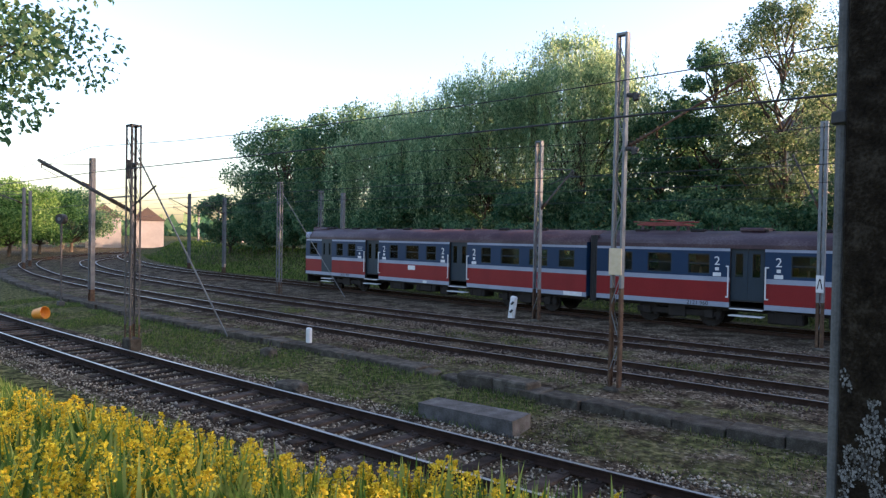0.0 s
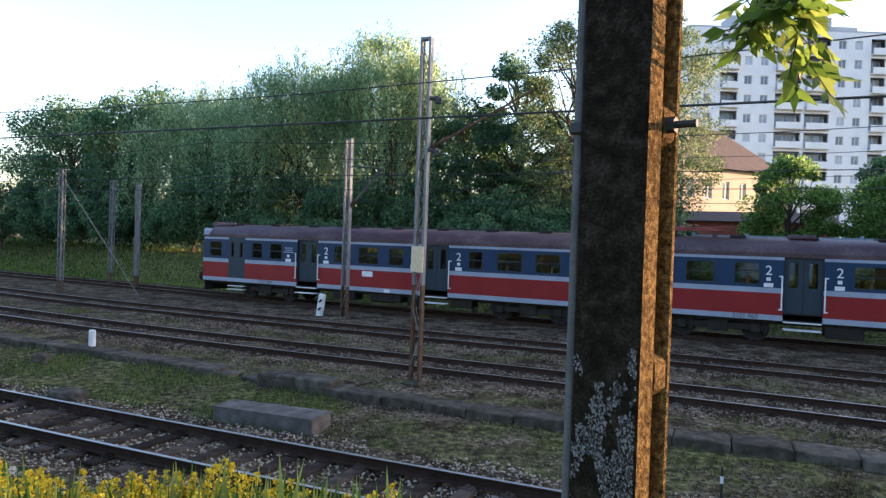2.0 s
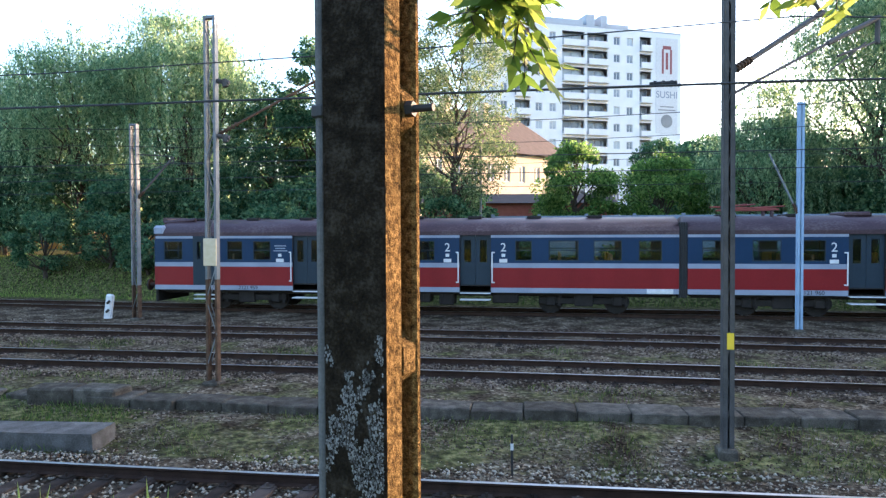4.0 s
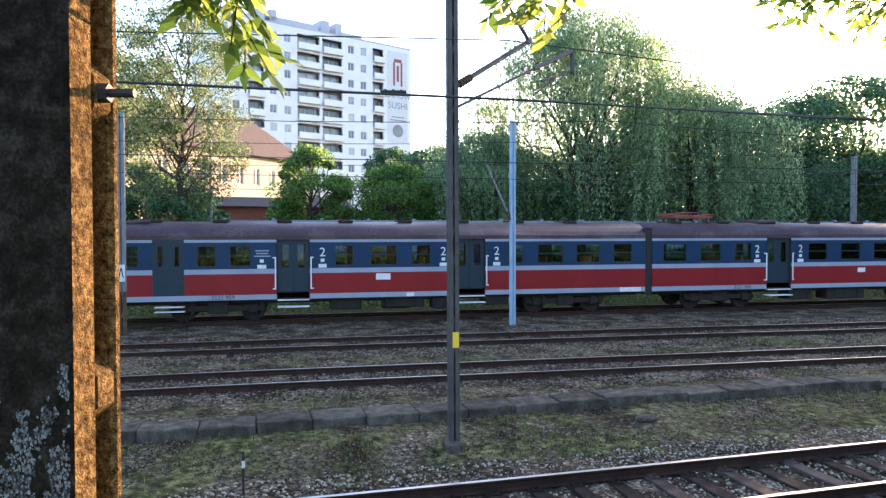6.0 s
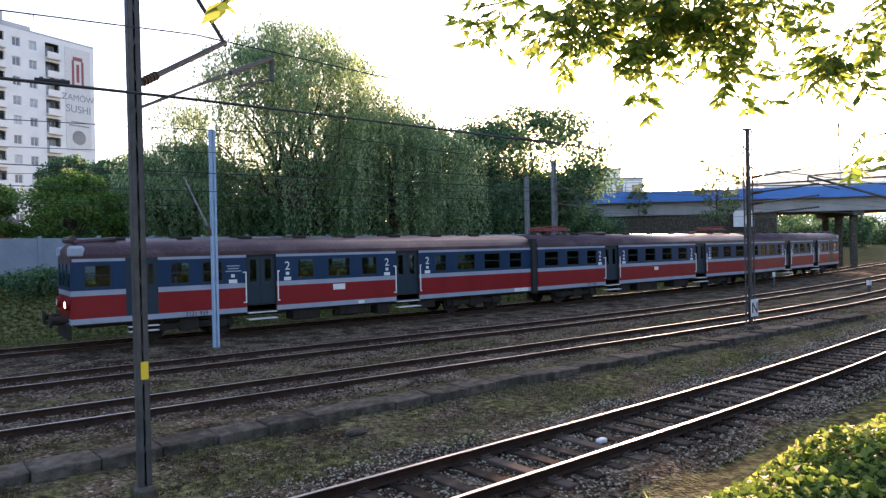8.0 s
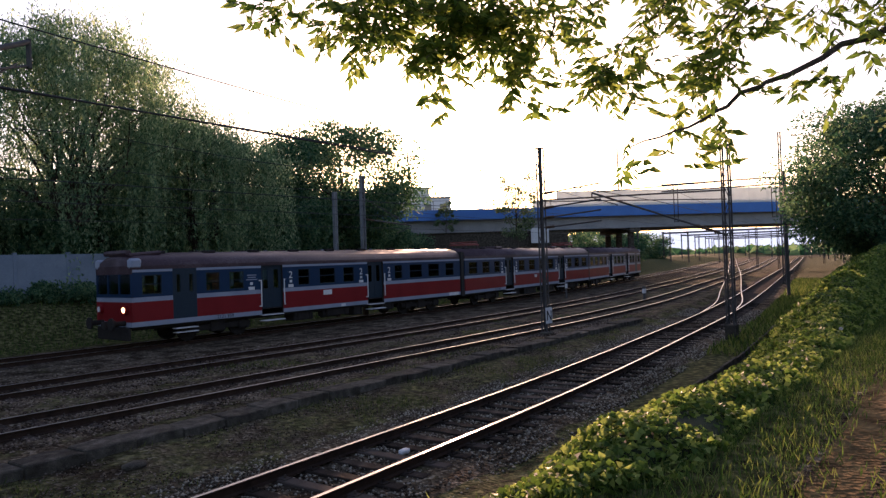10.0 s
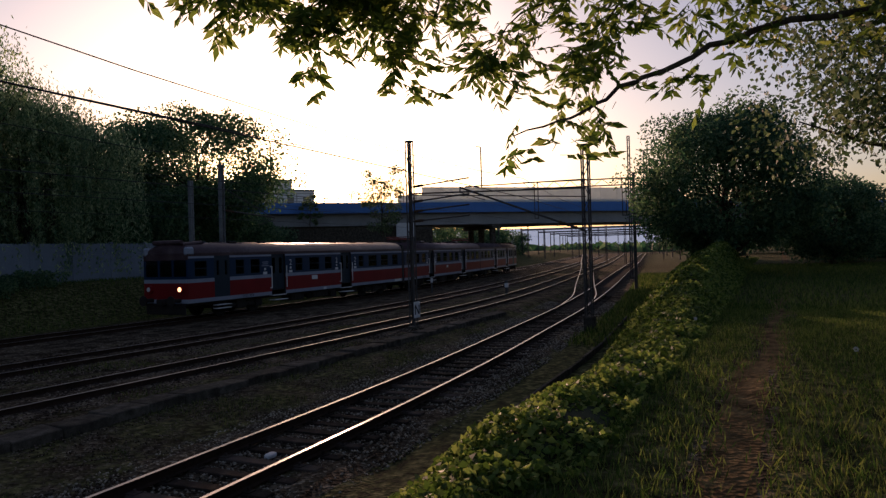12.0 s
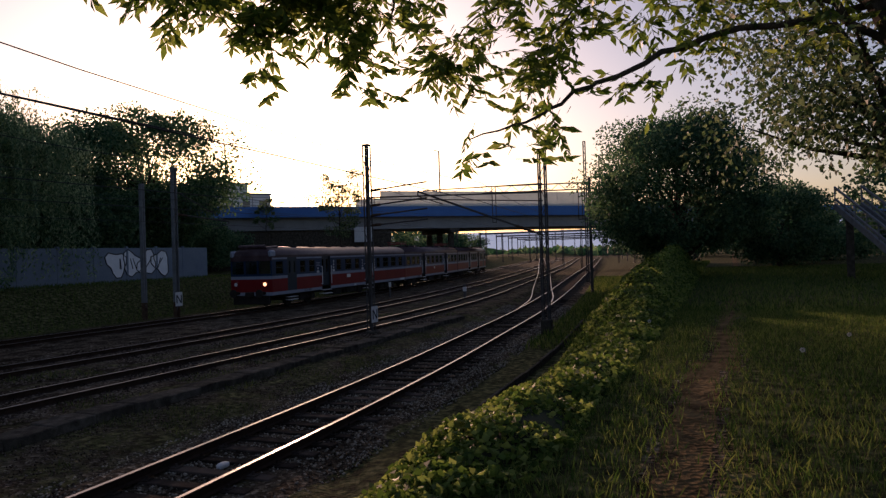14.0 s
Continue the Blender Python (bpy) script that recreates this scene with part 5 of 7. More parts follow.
def apartment_block():
    ax, ay, bx, by = -10.0, 115.0, 24.2, 131.0
    L = math.hypot(bx - ax, by - ay)
    ang = math.degrees(math.atan2(by - ay, bx - ax))
    t = thing("apartment_block", "tall pale apartment block with balconies and a sushi banner", "apartment block", pose(ax, ay, 0, 0, 0, ang))
    floors, fh, z0, depth = 12, 3.05, 1.2, 12.0
    top = z0 + floors * fh + 0.6
    # bays across the facade: w window, b balcony recess
    bays = [("w", 1.2), ("w", 3.2), ("b", 5.2, 8.0), ("w", 9.6), ("w", 12.2), ("b", 14.0, 18.3), ("b", 18.8, 22.8), ("w", 24.6), ("w", 27.2), ("b", 29.2, 31.6)]
    holes = []
    for f in range(floors):
        z = z0 + f * fh
        for b in bays:
            holes.append((b[1] - 0.62, b[1] + 0.62, z + 0.95, z + 2.35) if b[0] == "w" else (b[1], b[2], z + 0.25, z + 2.75))
    bm = bmesh.new()
    wall_face(bm, (0, 0), (L, 0), 0, top, holes, 0.35)
    part("front_wall", bm, M_RENDERW, t)
    bm = bmesh.new()
    box(bm, L - 0.35, L, 0.35, depth, 0, top)
    box(bm, 0, 0.35, 0.35, depth, 0, top)
    box(bm, 0.35, L - 0.35, depth - 0.35, depth, 0, top)
    part("rear_walls", bm, M_RENDERW, t)
    bm = bmesh.new()
    box(bm, 0, L, 0, depth, top + 0.004, top + 0.3)
    r = part("roof", bm, M_RENDERG, t)
    for x, w, hh in ((8.2, 1.6, 2.4), (10.6, 1.2, 2.6), (20.5, 1.6, 2.6), (23.2, 1.2, 2.6), (14.5, 9.0, 1.5), (25.6, 5, 1.2)):
        bm = bmesh.new()
        box(bm, x - w / 2, x + w / 2, 2.0, 6.0, top + 0.3, top + 0.3 + hh)
        part("roof_house" if w > 3 else "chimney", bm, M_RENDERG, r)
    bm = bmesh.new()
    for x in (13, 14.2, 15.3, 29):
        bar(bm, (x, 2.5, top + 1.5), (x, 2.5, top + 4.0), 0.06, 5)
        bar(bm, (x - 0.8, 2.5, top + 3.6), (x + 0.8, 2.5, top + 3.6), 0.04, 5)
    part("aerials", bm, M_STEELD, t)
    bm = bmesh.new()
    box(bm, -0.62, 0.62, 0.2, 0.24, 0, 1.4)
    pane = mesh_of("pane", bm, M_PALEPANE)
    bm = bmesh.new()
    for q in ((-0.62, 0.62, 0, 0.09), (-0.62, 0.62, 1.31, 1.4), (-0.62, -0.53, 0.09, 1.31), (0.53, 0.62, 0.09, 1.31), (-0.04, 0.04, 0.09, 1.31)):
        box(bm, q[0], q[1], 0.12, 0.2, q[2], q[3])
    fr_ = mesh_of("window", bm, M_WHITE)
    cache = {}
    for f in range(floors):
        z = z0 + f * fh
        for b in bays:
            if b[0] == "w":
                w = part("window", fr_, None, t, at=pose(b[1], 0, z + 0.95))
                part("pane", pane, None, w)
            else:
                wd = round(b[2] - b[1], 2)
                if wd not in cache:
                    bm = bmesh.new()
                    box(bm, 0, wd, -0.55, 1.4, 0.12, 0.28)
                    box(bm, 0.05, wd - 0.05, -0.62, -0.55, 0.2, 1.22)
                    slab = mesh_of("balcony", bm, M_RENDERW)
                    bm = bmesh.new()
                    box(bm, 0, wd, 1.4, 1.5, 0.28, 2.75)
                    back = mesh_of("balcony_back", bm, M_RENDERG)
                    bm = bmesh.new()
                    for s in (0.12, 0.55):
                        box(bm, wd * s, wd * (s + 0.33), 1.3, 1.38, 0.9, 2.5)
                    gl_ = mesh_of("pane", bm, M_PALEPANE)
                    cache[wd] = (slab, back, gl_)
                sl, bk, gg = cache[wd]
                o = part("balcony", sl, None, t, at=pose(b[1], 0, z))
                part("balcony_back", bk, None, o)
                part("pane", gg, None, o)
    # banner on the end strip of the facade
    bm = bmesh.new()
    box(bm, 32.5, 37.0, -0.06, -0.01, 20.5, 37.6)
    ban = part("banner", bm, M_WHITE, t, "tall white banner with dark letters")
    for body, z, s in (("ZAMÓW", 29.3, 1.45), ("SUSHI", 27.4, 1.75)):
        part("lettering", text_mesh(body, s, M_BANNER), None, ban, at=pose(34.75, -0.08, z, 90, 0, 0))
    bm = bmesh.new()
    for x in (33.9, 35.6):
        box(bm, x - 0.2, x + 0.2, -0.1, -0.065, 31.2, 35.6)
    box(bm, 33.9, 35.6, -0.1, -0.065, 35.6, 36.2)
    box(bm, 34.5, 35.0, -0.1, -0.065, 32.0, 35.0)
    part("red_emblem", bm, surface("banner red", [(0.22, 0.07, 0.07), (0.3, 0.1, 0.1)], 2, 0.6, 0), ban, "red banner emblem")
    bm = bmesh.new()
    bar(bm, (34.75, -0.1, 22.7), (34.75, -0.065, 22.7), 1.2, 16)
    box(bm, 33.0, 36.6, -0.1, -0.065, 24.6, 24.8)
    box(bm, 33.4, 36.2, -0.1, -0.065, 25.2, 25.4)
    part("picture", bm, M_GIRDER, ban, "grey food picture")


apartment_block()


def cream_house():
    ax, ay, bx, by = -13.5, 66.0, 2.6, 86.0
    L = math.hypot(bx - ax, by - ay)
    ang = math.degrees(math.atan2(by - ay, bx - ax))
    t = thing("cream_house", "cream plastered house with brown tiled roof", "house", pose(ax, ay, 0, 0, 0, ang))
    eave, ridge, dp = 11.9, 17.0, 10.0
    holes = [(1.0 + k * 2.6, 2.05 + k * 2.6, z, z + 1.9) for k in range(9) for z in (1.6, 5.0, 8.6)]
    bm = bmesh.new()
    wall_face(bm, (0, 0), (L, 0), 0, eave, holes, 0.3)
    part("front_wall", bm, M_CREAM, t)
    bm = bmesh.new()
    box(bm, 0, 0.3, 0.3, dp, 0, eave)
    box(bm, L - 0.3, L, 0.3, dp, 0, eave)
    box(bm, 0.3, L - 0.3, dp - 0.3, dp, 0, eave)
    part("rear_walls", bm, M_CREAM, t)
    bm = bmesh.new()
    v = [bm.verts.new(p) for p in ((-0.5, -0.7, eave - 0.1), (L + 0.5, -0.7, eave - 0.1), (L + 0.5, dp + 0.7, eave - 0.1), (-0.5, dp + 0.7, eave - 0.1), (3.5, dp / 2, ridge), (L - 4.2, dp / 2, ridge))]
    for f in ((0, 1, 5, 4), (1, 2, 5), (2, 3, 4, 5), (3, 0, 4), (3, 2, 1, 0)):
        bm.faces.new([v[i] for i in f])
    r = part("roof", bm, M_TILE, t, "brown tiled hip roof")
    for x in (8, 14):
        bm = bmesh.new()
        box(bm, x, x + 0.7, 3, 4, eave + 1.5, ridge + 0.8)
        part("chimney", bm, M_CREAM, r)
    bm = bmesh.new()
    box(bm, -0.02, L + 0.02, -0.12, -0.02, 3.5, 3.75)
    part("band", bm, M_WHITE, t)
    bm = bmesh.new()
    box(bm, 0, 1.05, 0.18, 0.22, 0, 1.9)
    pane = mesh_of("pane", bm, M_PANE)
    bm = bmesh.new()
    for q in ((0, 1.05, 0, 0.1), (0, 1.05, 1.8, 1.9), (0, 0.1, 0.1, 1.8), (0.95, 1.05, 0.1, 1.8), (0.48, 0.57, 0.1, 1.8)):
        box(bm, q[0], q[1], 0.1, 0.18, q[2], q[3])
    fr_ = mesh_of("window", bm, M_WHITE)
    for h in holes:
        w = part("window", fr_, None, t, at=pose(h[0], 0, h[2]))
        part("pane", pane, None, w)


cream_house()


def plain_building(name, label, x, y, turn, w, d, h, mat, z0=1.5, rows=0, cols=0, roof_mat=None, pitched=0.0):
    t = thing(name, label, "building", pose(x, y, z0, 0, 0, turn), group="distant buildings")
    holes = []
    if rows:
        sx, sz = w / cols, (h - 0.4) / rows
        holes = [(c * sx + sx * 0.28, c * sx + sx * 0.72, r * sz + sz * 0.35, r * sz + sz * 0.8) for c in range(cols) for r in range(rows)]
    bm = bmesh.new()
    wall_face(bm, (0, 0), (w, 0), -2, h, holes, 0.3)
    box(bm, 0, 0.3, 0.3, d, -2, h)
    box(bm, w - 0.3, w, 0.3, d, -2, h)
    box(bm, 0.3, w - 0.3, d - 0.3, d, -2, h)
    part("wall", bm, mat, t)
    bm = bmesh.new()
    if pitched:
        v = [bm.verts.new(p) for p in ((-0.3, -0.4, h), (w + 0.3, -0.4, h), (w + 0.3, d + 0.4, h), (-0.3, d + 0.4, h), (-0.3, d / 2, h + pitched), (w + 0.3, d / 2, h + pitched))]
        for f in ((0, 1, 5, 4), (1, 2, 5), (2, 3, 4, 5), (3, 0, 4), (3, 2, 1, 0)):
            bm.faces.new([v[i] for i in f])
    else:
        box(bm, -0.15, w + 0.15, -0.15, d + 0.15, h, h + 0.35)
    part("roof", bm, roof_mat or M_GIRDER, t)
    for hh in holes:
        bm = bmesh.new()
        box(bm, hh[0], hh[1], 0.15, 0.2, hh[2], hh[3])
        part("pane", bm, M_PANE, t)
    return t


M_ORANGE = surface("orange plaster", [(0.6, 0.28, 0.06), (0.72, 0.36, 0.1)], 0.6, 0.85, 0.1, coords="World")
plain_building("low_house", "low orange house with dark roof behind the trees", -46, 55, 0, 16, 6, 3.4, M_ORANGE, 1.9, 1, 6, M_TILE, 1.2)
plain_building("red_shed", "low red brick shed beside the cream house", -9, 50, 8, 14, 5, 3.3, surface("red brick", [(0.25, 0.07, 0.05), (0.35, 0.12, 0.08)], 3, 0.9, 0.2, coords="World"), 1.9, 0, 0, M_TILE, 0.8)
plain_building("station_house", "white gabled station house far down the line", -163.6, 70, -26, 10, 7, 6, M_RENDERD, 0.5, 2, 4, M_TILE, 3)
plain_building("station_house", "white gabled station house far down the line", -161.3, 78.7, -26, 10, 7, 5.5, M_RENDERD, 0.5, 2, 3, M_TILE, 3)
plain_building("office_building", "flat-roofed pale building beyond the bridge", 95.3, 97.5, -38, 22, 12, 15, M_RENDERW, 0.5, 4, 7)
plain_building("office_building", "upper block of the flat-roofed building", 106.5, 89.5, -38, 4, 5, 17, M_RENDERW, 0.5, 0, 0)


# road bridge over the tracks
def bridge():
    ax, ay, bx, by = 62.0, 63.2, 116.0, 7.6
    L = math.hypot(bx - ax, by - ay)
    ang = math.degrees(math.atan2(by - ay, bx - ax))
    t = thing("road_bridge", "road bridge with blue parapet and pale screens", "bridge", pose(ax, ay, 0, 0, 0, ang))
    for s in (-5.0, -1.8, 1.8, 5.0):
        bm = bmesh.new()
        box(bm, 0, L, s - 0.25, s + 0.25, 6.35, 7.8)
        box(bm, 0, L, s - 0.45, s + 0.45, 6.25, 6.35)
        part("girder", bm, M_GIRDER, t, "grey steel girder")
    bm = bmesh.new()
    box(bm, -30, L + 60, -6.0, 6.0, 7.8, 8.15)
    part("deck", bm, M_GIRDER, t)
    for s in (-6.05, 5.95):
        bm = bmesh.new()
        box(bm, -30, L + 60, s, s + 0.1, 7.75, 9.0)
        part("parapet", bm, M_BLUEB, t, "bright blue parapet band")
        bm = bmesh.new()
        box(bm, 0, 2.4, 0.02, 0.08, 9.0, 10.9)
        box(bm, 2.4, 2.5, 0, 0.1, 9.0, 11.0)
        sm = mesh_of("screen_panel", bm, M_SCREEN)
        x = 26.0
        while x < 62:
            part("screen_panel", sm, None, t, at=pose(x, s, 0))
            x += 2.5
        bm = bmesh.new()
        x = -26.0
        while x < 26:
            box(bm, x, x + 0.08, s, s + 0.08, 9.0, 10.1)
            x += 1.6
        for z in (9.5, 10.05):
            box(bm, -26, 26, s, s + 0.06, z, z + 0.06)
        part("railing", bm, M_GIRDER, t)
    for x in (36.0, 76):
        bm = bmesh.new()
        for y in (-4, 0, 4):
            bar(bm, (x, y, -0.5), (x, y, 5.8), 0.4, 10)
        box(bm, x - 0.6, x + 0.6, -5.5, 5.5, 5.7, 6.25)
        part("pier", bm, M_CONC, t)
    bm = bmesh.new()
    box(bm, -30, 27.5, -5.2, 5.2, -1, 6.2)
    part("abutment", bm, M_CONC, t)
    for x in (8, 34, 58, 80):
        bm = bmesh.new()
        bar(bm, (x, -5.7, 8), (x, -5.7, 16), 0.09, 6)
        bar(bm, (x, -5.7, 16), (x, -4.0, 16.4), 0.06, 6)
        part("street_lamp", bm, M_STEELD, t)
    bm = bmesh.new()
    box(bm, 22.6, 24.8, -6.2, -6.1, 4.7, 6.5)
    part("hanging_plate", bm, M_WHITE, t, "white plate hanging under the bridge")


bridge()

# far yard beyond the bridge
for k in range(22):
    fx = 120 + k * 9 + random.uniform(-3, 3)
    fy = 26 + (fx - 100) * 0.19 + random.choice((-12, -6, -1, 4, 10, 16, 22)) + random.uniform(-1, 1)
    lattice_mast("distant lattice mast in the yard beyond the bridge", fx, fy, random.uniform(7, 9), 0.3, 0.3, rust=0, mat=M_STEELD, footing=False, group="distant yard masts", pitch=1.4)
for k in range(6):
    fx = 125 + k * 28
    g = thing("overhead_gantry", "distant overhead line gantry across the yard", "gantry", pose(fx, 26 + (fx - 100) * 0.19, 0, 0, 0, 101), group="distant gantries")
    bm = bmesh.new()
    beam(bm, (-16, 0, 7.2), (18, 0, 7.2), 0.25, 0.35)
    part("beam", bm, M_STEELD, g)
    for x in (-16, 18):
        bm = bmesh.new()
        beam(bm, (x, 0, -0.3), (x, 0, 7.6), 0.25, 0.25, (1, 0, 0))
        part("leg", bm, M_STEELD, g)
for off in (5, 11, 17):
    q = [(x, y + off) for x, y in [(120, 42), (180, 54), (260, 70), (400, 98)]]
    track("distant yard track beyond the bridge", q, 0, 0, False)

# glowing pale strip added as a backdrop, in place of haze beyond the yard
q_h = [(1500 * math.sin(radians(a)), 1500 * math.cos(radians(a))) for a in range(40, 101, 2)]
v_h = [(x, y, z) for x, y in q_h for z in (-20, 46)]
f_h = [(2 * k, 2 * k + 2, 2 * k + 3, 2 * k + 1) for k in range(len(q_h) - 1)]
tagged(new("backdrop", raw("backdrop", v_h, f_h, glow("glowing haze backdrop", (0.6, 0.64, 0.66), 0.6))), "pale glowing backdrop strip for the haze beyond the railway yard", "backdrop", kind="structure")

# lattice gantry across the near lines before the bridge
g = thing("overhead_gantry", "dark lattice gantry over the tracks before the bridge", "gantry", pose(52.1, 17.9, 0, 0, 0, -75.6))
for x in (0.0, 6.6):
    bm = bmesh.new()
    for e in (-0.14, 0.14):
        beam(bm, (x + e, 0, 5.25), (x + e, 0, 8.1), 0.06, 0.06, (1, 0, 0))
    beam(bm, (x - 0.14, 0, 5.3), (x + 0.14, 0, 5.3), 0.06, 0.06)
    part("drop_post", bm, M_STEELD, g)
for z in (7.6, 8.1):
    bm = bmesh.new()
    beam(bm, (-1.0, 0, z), (7.4, 0, z), 0.09, 0.09)
    part("boom", bm, M_STEELD, g)
bm = bmesh.new()
for k in range(14):
    x = -1.0 + k * 0.6
    beam(bm, (x, 0, 7.6 if k % 2 else 8.1), (x + 0.6, 0, 8.1 if k % 2 else 7.6), 0.04, 0.04, (0, 1, 0))
part("lacing", bm, M_STEELD, g)
bm = bmesh.new()
beam(bm, (7.3, 0, -0.4), (7.3, 0, 8.5), 0.26, 0.22, (1, 0, 0))
part("leg", bm, M_STEELD, g)

# bank of the road ramp beside the bridge, right of the line
for bx, by, bh, br in ((68, -4, 5.2, 4), (78, -8, 5.5, 5), (43.5, -9, 8.6, 4.2), (66, 6, 5, 3), (90, -4, 9, 7), (40, -22, 9, 6), (58, -18, 9, 7), (125, 0, 9, 8)):
    broadleaf("broadleaf_tree", "dark tree on the bank beside the bridge", bx, by, bh, br, 6000, 0.36, M_LEAF, 0.03, group="trees by the bridge", z0=0.8)


broadleaf("birch_tree", "thin sapling with loose leaves beside the bridge", 65.2, 39.8, 13.4, 2.8, 2600, 0.26, M_BIRCH, 0.3, clumps=26, stout=0.35, group="saplings by the bridge", z0=1.5)
broadleaf("birch_tree", "small sapling with loose leaves beside the bridge", 64.9, 49.2, 9.8, 1.5, 700, 0.26, M_BIRCH, 0.55, clumps=10, stout=0.3, group="saplings by the bridge", z0=1.5)


# ---- overhead wires ----
def wire(label, pts, r=0.012, sag=0.0, group="overhead wires", mat=None):
    line = [Vector(pts[0])]
    for a, b in zip(pts, pts[1:]):
        a, b = Vector(a), Vector(b)
        n = max(1, int((b - a).length / 4))
        line += [a.lerp(b, k / n) - Vector((0, 0, sag * 4 * (k / n) * (1 - k / n))) for k in range(1, n + 1)]
    verts, faces = [], []
    for i, p in enumerate(line):
        d = (line[min(i + 1, len(line) - 1)] - line[max(i - 1, 0)]).normalized()
        u = d.cross(Vector((0, 0, 1))).normalized()
        v = u.cross(d)
        verts += [p + (u * math.cos(k * math.tau / 5) + v * math.sin(k * math.tau / 5)) * r for k in range(5)]
        if i:
            faces += [((i - 1) * 5 + k, (i - 1) * 5 + (k + 1) % 5, i * 5 + (k + 1) % 5, i * 5 + k) for k in range(5)]
    thing("overhead_wire", label, "wire", data=raw("overhead_wire", verts, faces, mat or M_WIRE), group=group)


def along(line, xs, z, off=0.0):
    q, a, s = spline(line, 1.0)
    out = []
    for x in xs:
        i = int(np.argmin(np.abs(q[:, 0] - x)))
        out.append((q[i, 0] - math.sin(a[i]) * off, q[i, 1] + math.cos(a[i]) * off, z))
    return out


SPANS = (-85, -66, -50, -34, -15.6, 8, 29, 55, 95, 160)
for ln, hi in ((TRACK_A, 6.2), (TRACK_B, 6.2), (TRACK_C, 6.1), (TRACK_D, 5.75)):
    xs = SPANS if ln is not TRACK_D else (-85, -44, -20.7, 2.86, 26.4, 55, 95, 160)
    wire("thin dark contact wire over the track", along(ln, xs, 5.0), 0.011 if ln is not TRACK_D else 0.014)
    wire("thin dark carrying wire sagging over the track", along(ln, xs, hi), 0.009, 0.3)
wire("dark cable looping between the masts", along(TRACK_D, (-20, 3, 12), 5.02, 0.15), 0.01)
wire("taut guy wire of the heavy mast", [(-21.4, 10.1, 5.6), (-20.9, 13.0, -0.2)], 0.03, group="guy wires", mat=M_STEEL)
wire("taut guy wire of the far mast", [(-32.2, 23.9, 5.6), (-29.2, 26, -0.2)], 0.02, group="guy wires", mat=M_STEEL)


# distant woods and roofs along the horizon
def distant_woods():
    n = 26000
    a = RNG.uniform(-math.pi, math.pi, n)
    d = RNG.uniform(330, 620, n)
    top = np.array([9 + 7 * noise.noise((v * 9, 0, 1)) + 4 * noise.noise((v * 31, 5, 2)) for v in a])
    z = RNG.random(n) ** 0.7 * np.clip(top, 3, 30) * (0.35 + 0.65 * (np.cos(a - 0.24) < 0.985))
    c = np.stack([d * np.cos(a), d * np.sin(a), z], 1)
    me = leaves("distant_woods", c, RNG.normal(size=(n, 3)), 6.5, 0.8, M_LEAF, 0.2)
    tagged(new("distant_woods", me), "hazy dark woods along the horizon", "woods", kind="stuff")


distant_woods()
for bx, by, bh, br in ((112, 58, 8, 6), (122, 52, 7, 5), (104, 62, 8, 6), (134, 62, 8, 6), (150, 58, 7, 6), (165, 70, 8, 7), (140, 14, 9, 8), (170, 10, 9, 8)):
    broadleaf("broadleaf_tree", "green tree beyond the bridge", bx, by, bh, br, 4000, 0.5, M_LEAF, 0.03, group="trees beyond the bridge", z0=0.0)

for k in range(13):
    bx = -62 + k * 4.6 + random.uniform(-1, 1)
    broadleaf("bush", "dense dark undergrowth below the trees", bx, 40.5 + random.uniform(-0.8, 1.5), random.uniform(5.6, 7.8), 3.4, 5000, 0.3, M_LEAF, 0.02, clumps=30, group="undergrowth behind the railway")


for k in range(11):
    bx = -27 + k * 2.5 + random.uniform(-0.7, 0.7)
    broadleaf("bush", "dark hanging undergrowth at the foot of the slope", bx, 34.6 + random.uniform(-0.5, 0.8), random.uniform(3.4, 4.8), 1.9, 2600, 0.22, M_LEAF, 0.02, clumps=22, group="undergrowth behind the railway")
for k in range(9):
    bx = 4.5 + k * 2.4 + random.uniform(-0.6, 0.6)
    broadleaf("bush", "low dark bush on the slope below the wall", bx, 35.6 + random.uniform(-0.6, 0.6), random.uniform(1.9, 2.5), 1.7, 2000, 0.18, M_LEAF, 0.02, clumps=18, group="bushes below the wall")


# ---- near plants: bank grass, flowers, brambles ----
M_FLOWER = surface("yellow petals", [(0.5, 0.33, 0.002), (0.66, 0.46, 0.006), (0.74, 0.58, 0.03)], 3, 0.6, 0, island=0.8, trans=0.3)
M_BRAMBLE = surface("bramble leaves", [(0.055, 0.1, 0.014), (0.12, 0.19, 0.028), (0.23, 0.28, 0.06)], 1.2, 0.6, 0, island=0.8, trans=0.5, coords="World")
M_WALNUT = surface("broad compound leaves", [(0.07, 0.125, 0.016), (0.13, 0.2, 0.026), (0.23, 0.28, 0.05)], 1.0, 0.45, 0, island=0.7, trans=0.62, coords="World")
M_SHADOWY = surface("dark sheet for bramble shade", [(0.012, 0.016, 0.006), (0.03, 0.038, 0.012)], 3, 0.95, 0.5, coords="World")


def path_gap(x, y):
    return np.abs(y - path_y(x)) < RNG.uniform(0.02, 0.42, len(x))


def grass(name, label, x0, x1, y0, y1, n, lo, hi, keep, mat=None, width=0.09):
    x, y = RNG.uniform(x0, x1, n), RNG.uniform(y0, y1, n)
    k = keep(x, y)
    x, y = x[k], y[k]
    z = height(x, y)
    L = RNG.uniform(lo, hi, len(x))
    ax = RNG.normal(size=(len(x), 3)) * [0.4, 0.4, 0.1] + [0, 0, 1]
    c = np.stack([x, y, z + L * 0.42], 1)
    me = leaves(name, c, ax, L, width, mat or M_BLADE, 0.1)
    tagged(new(name, me), label, "grass", kind="stuff")


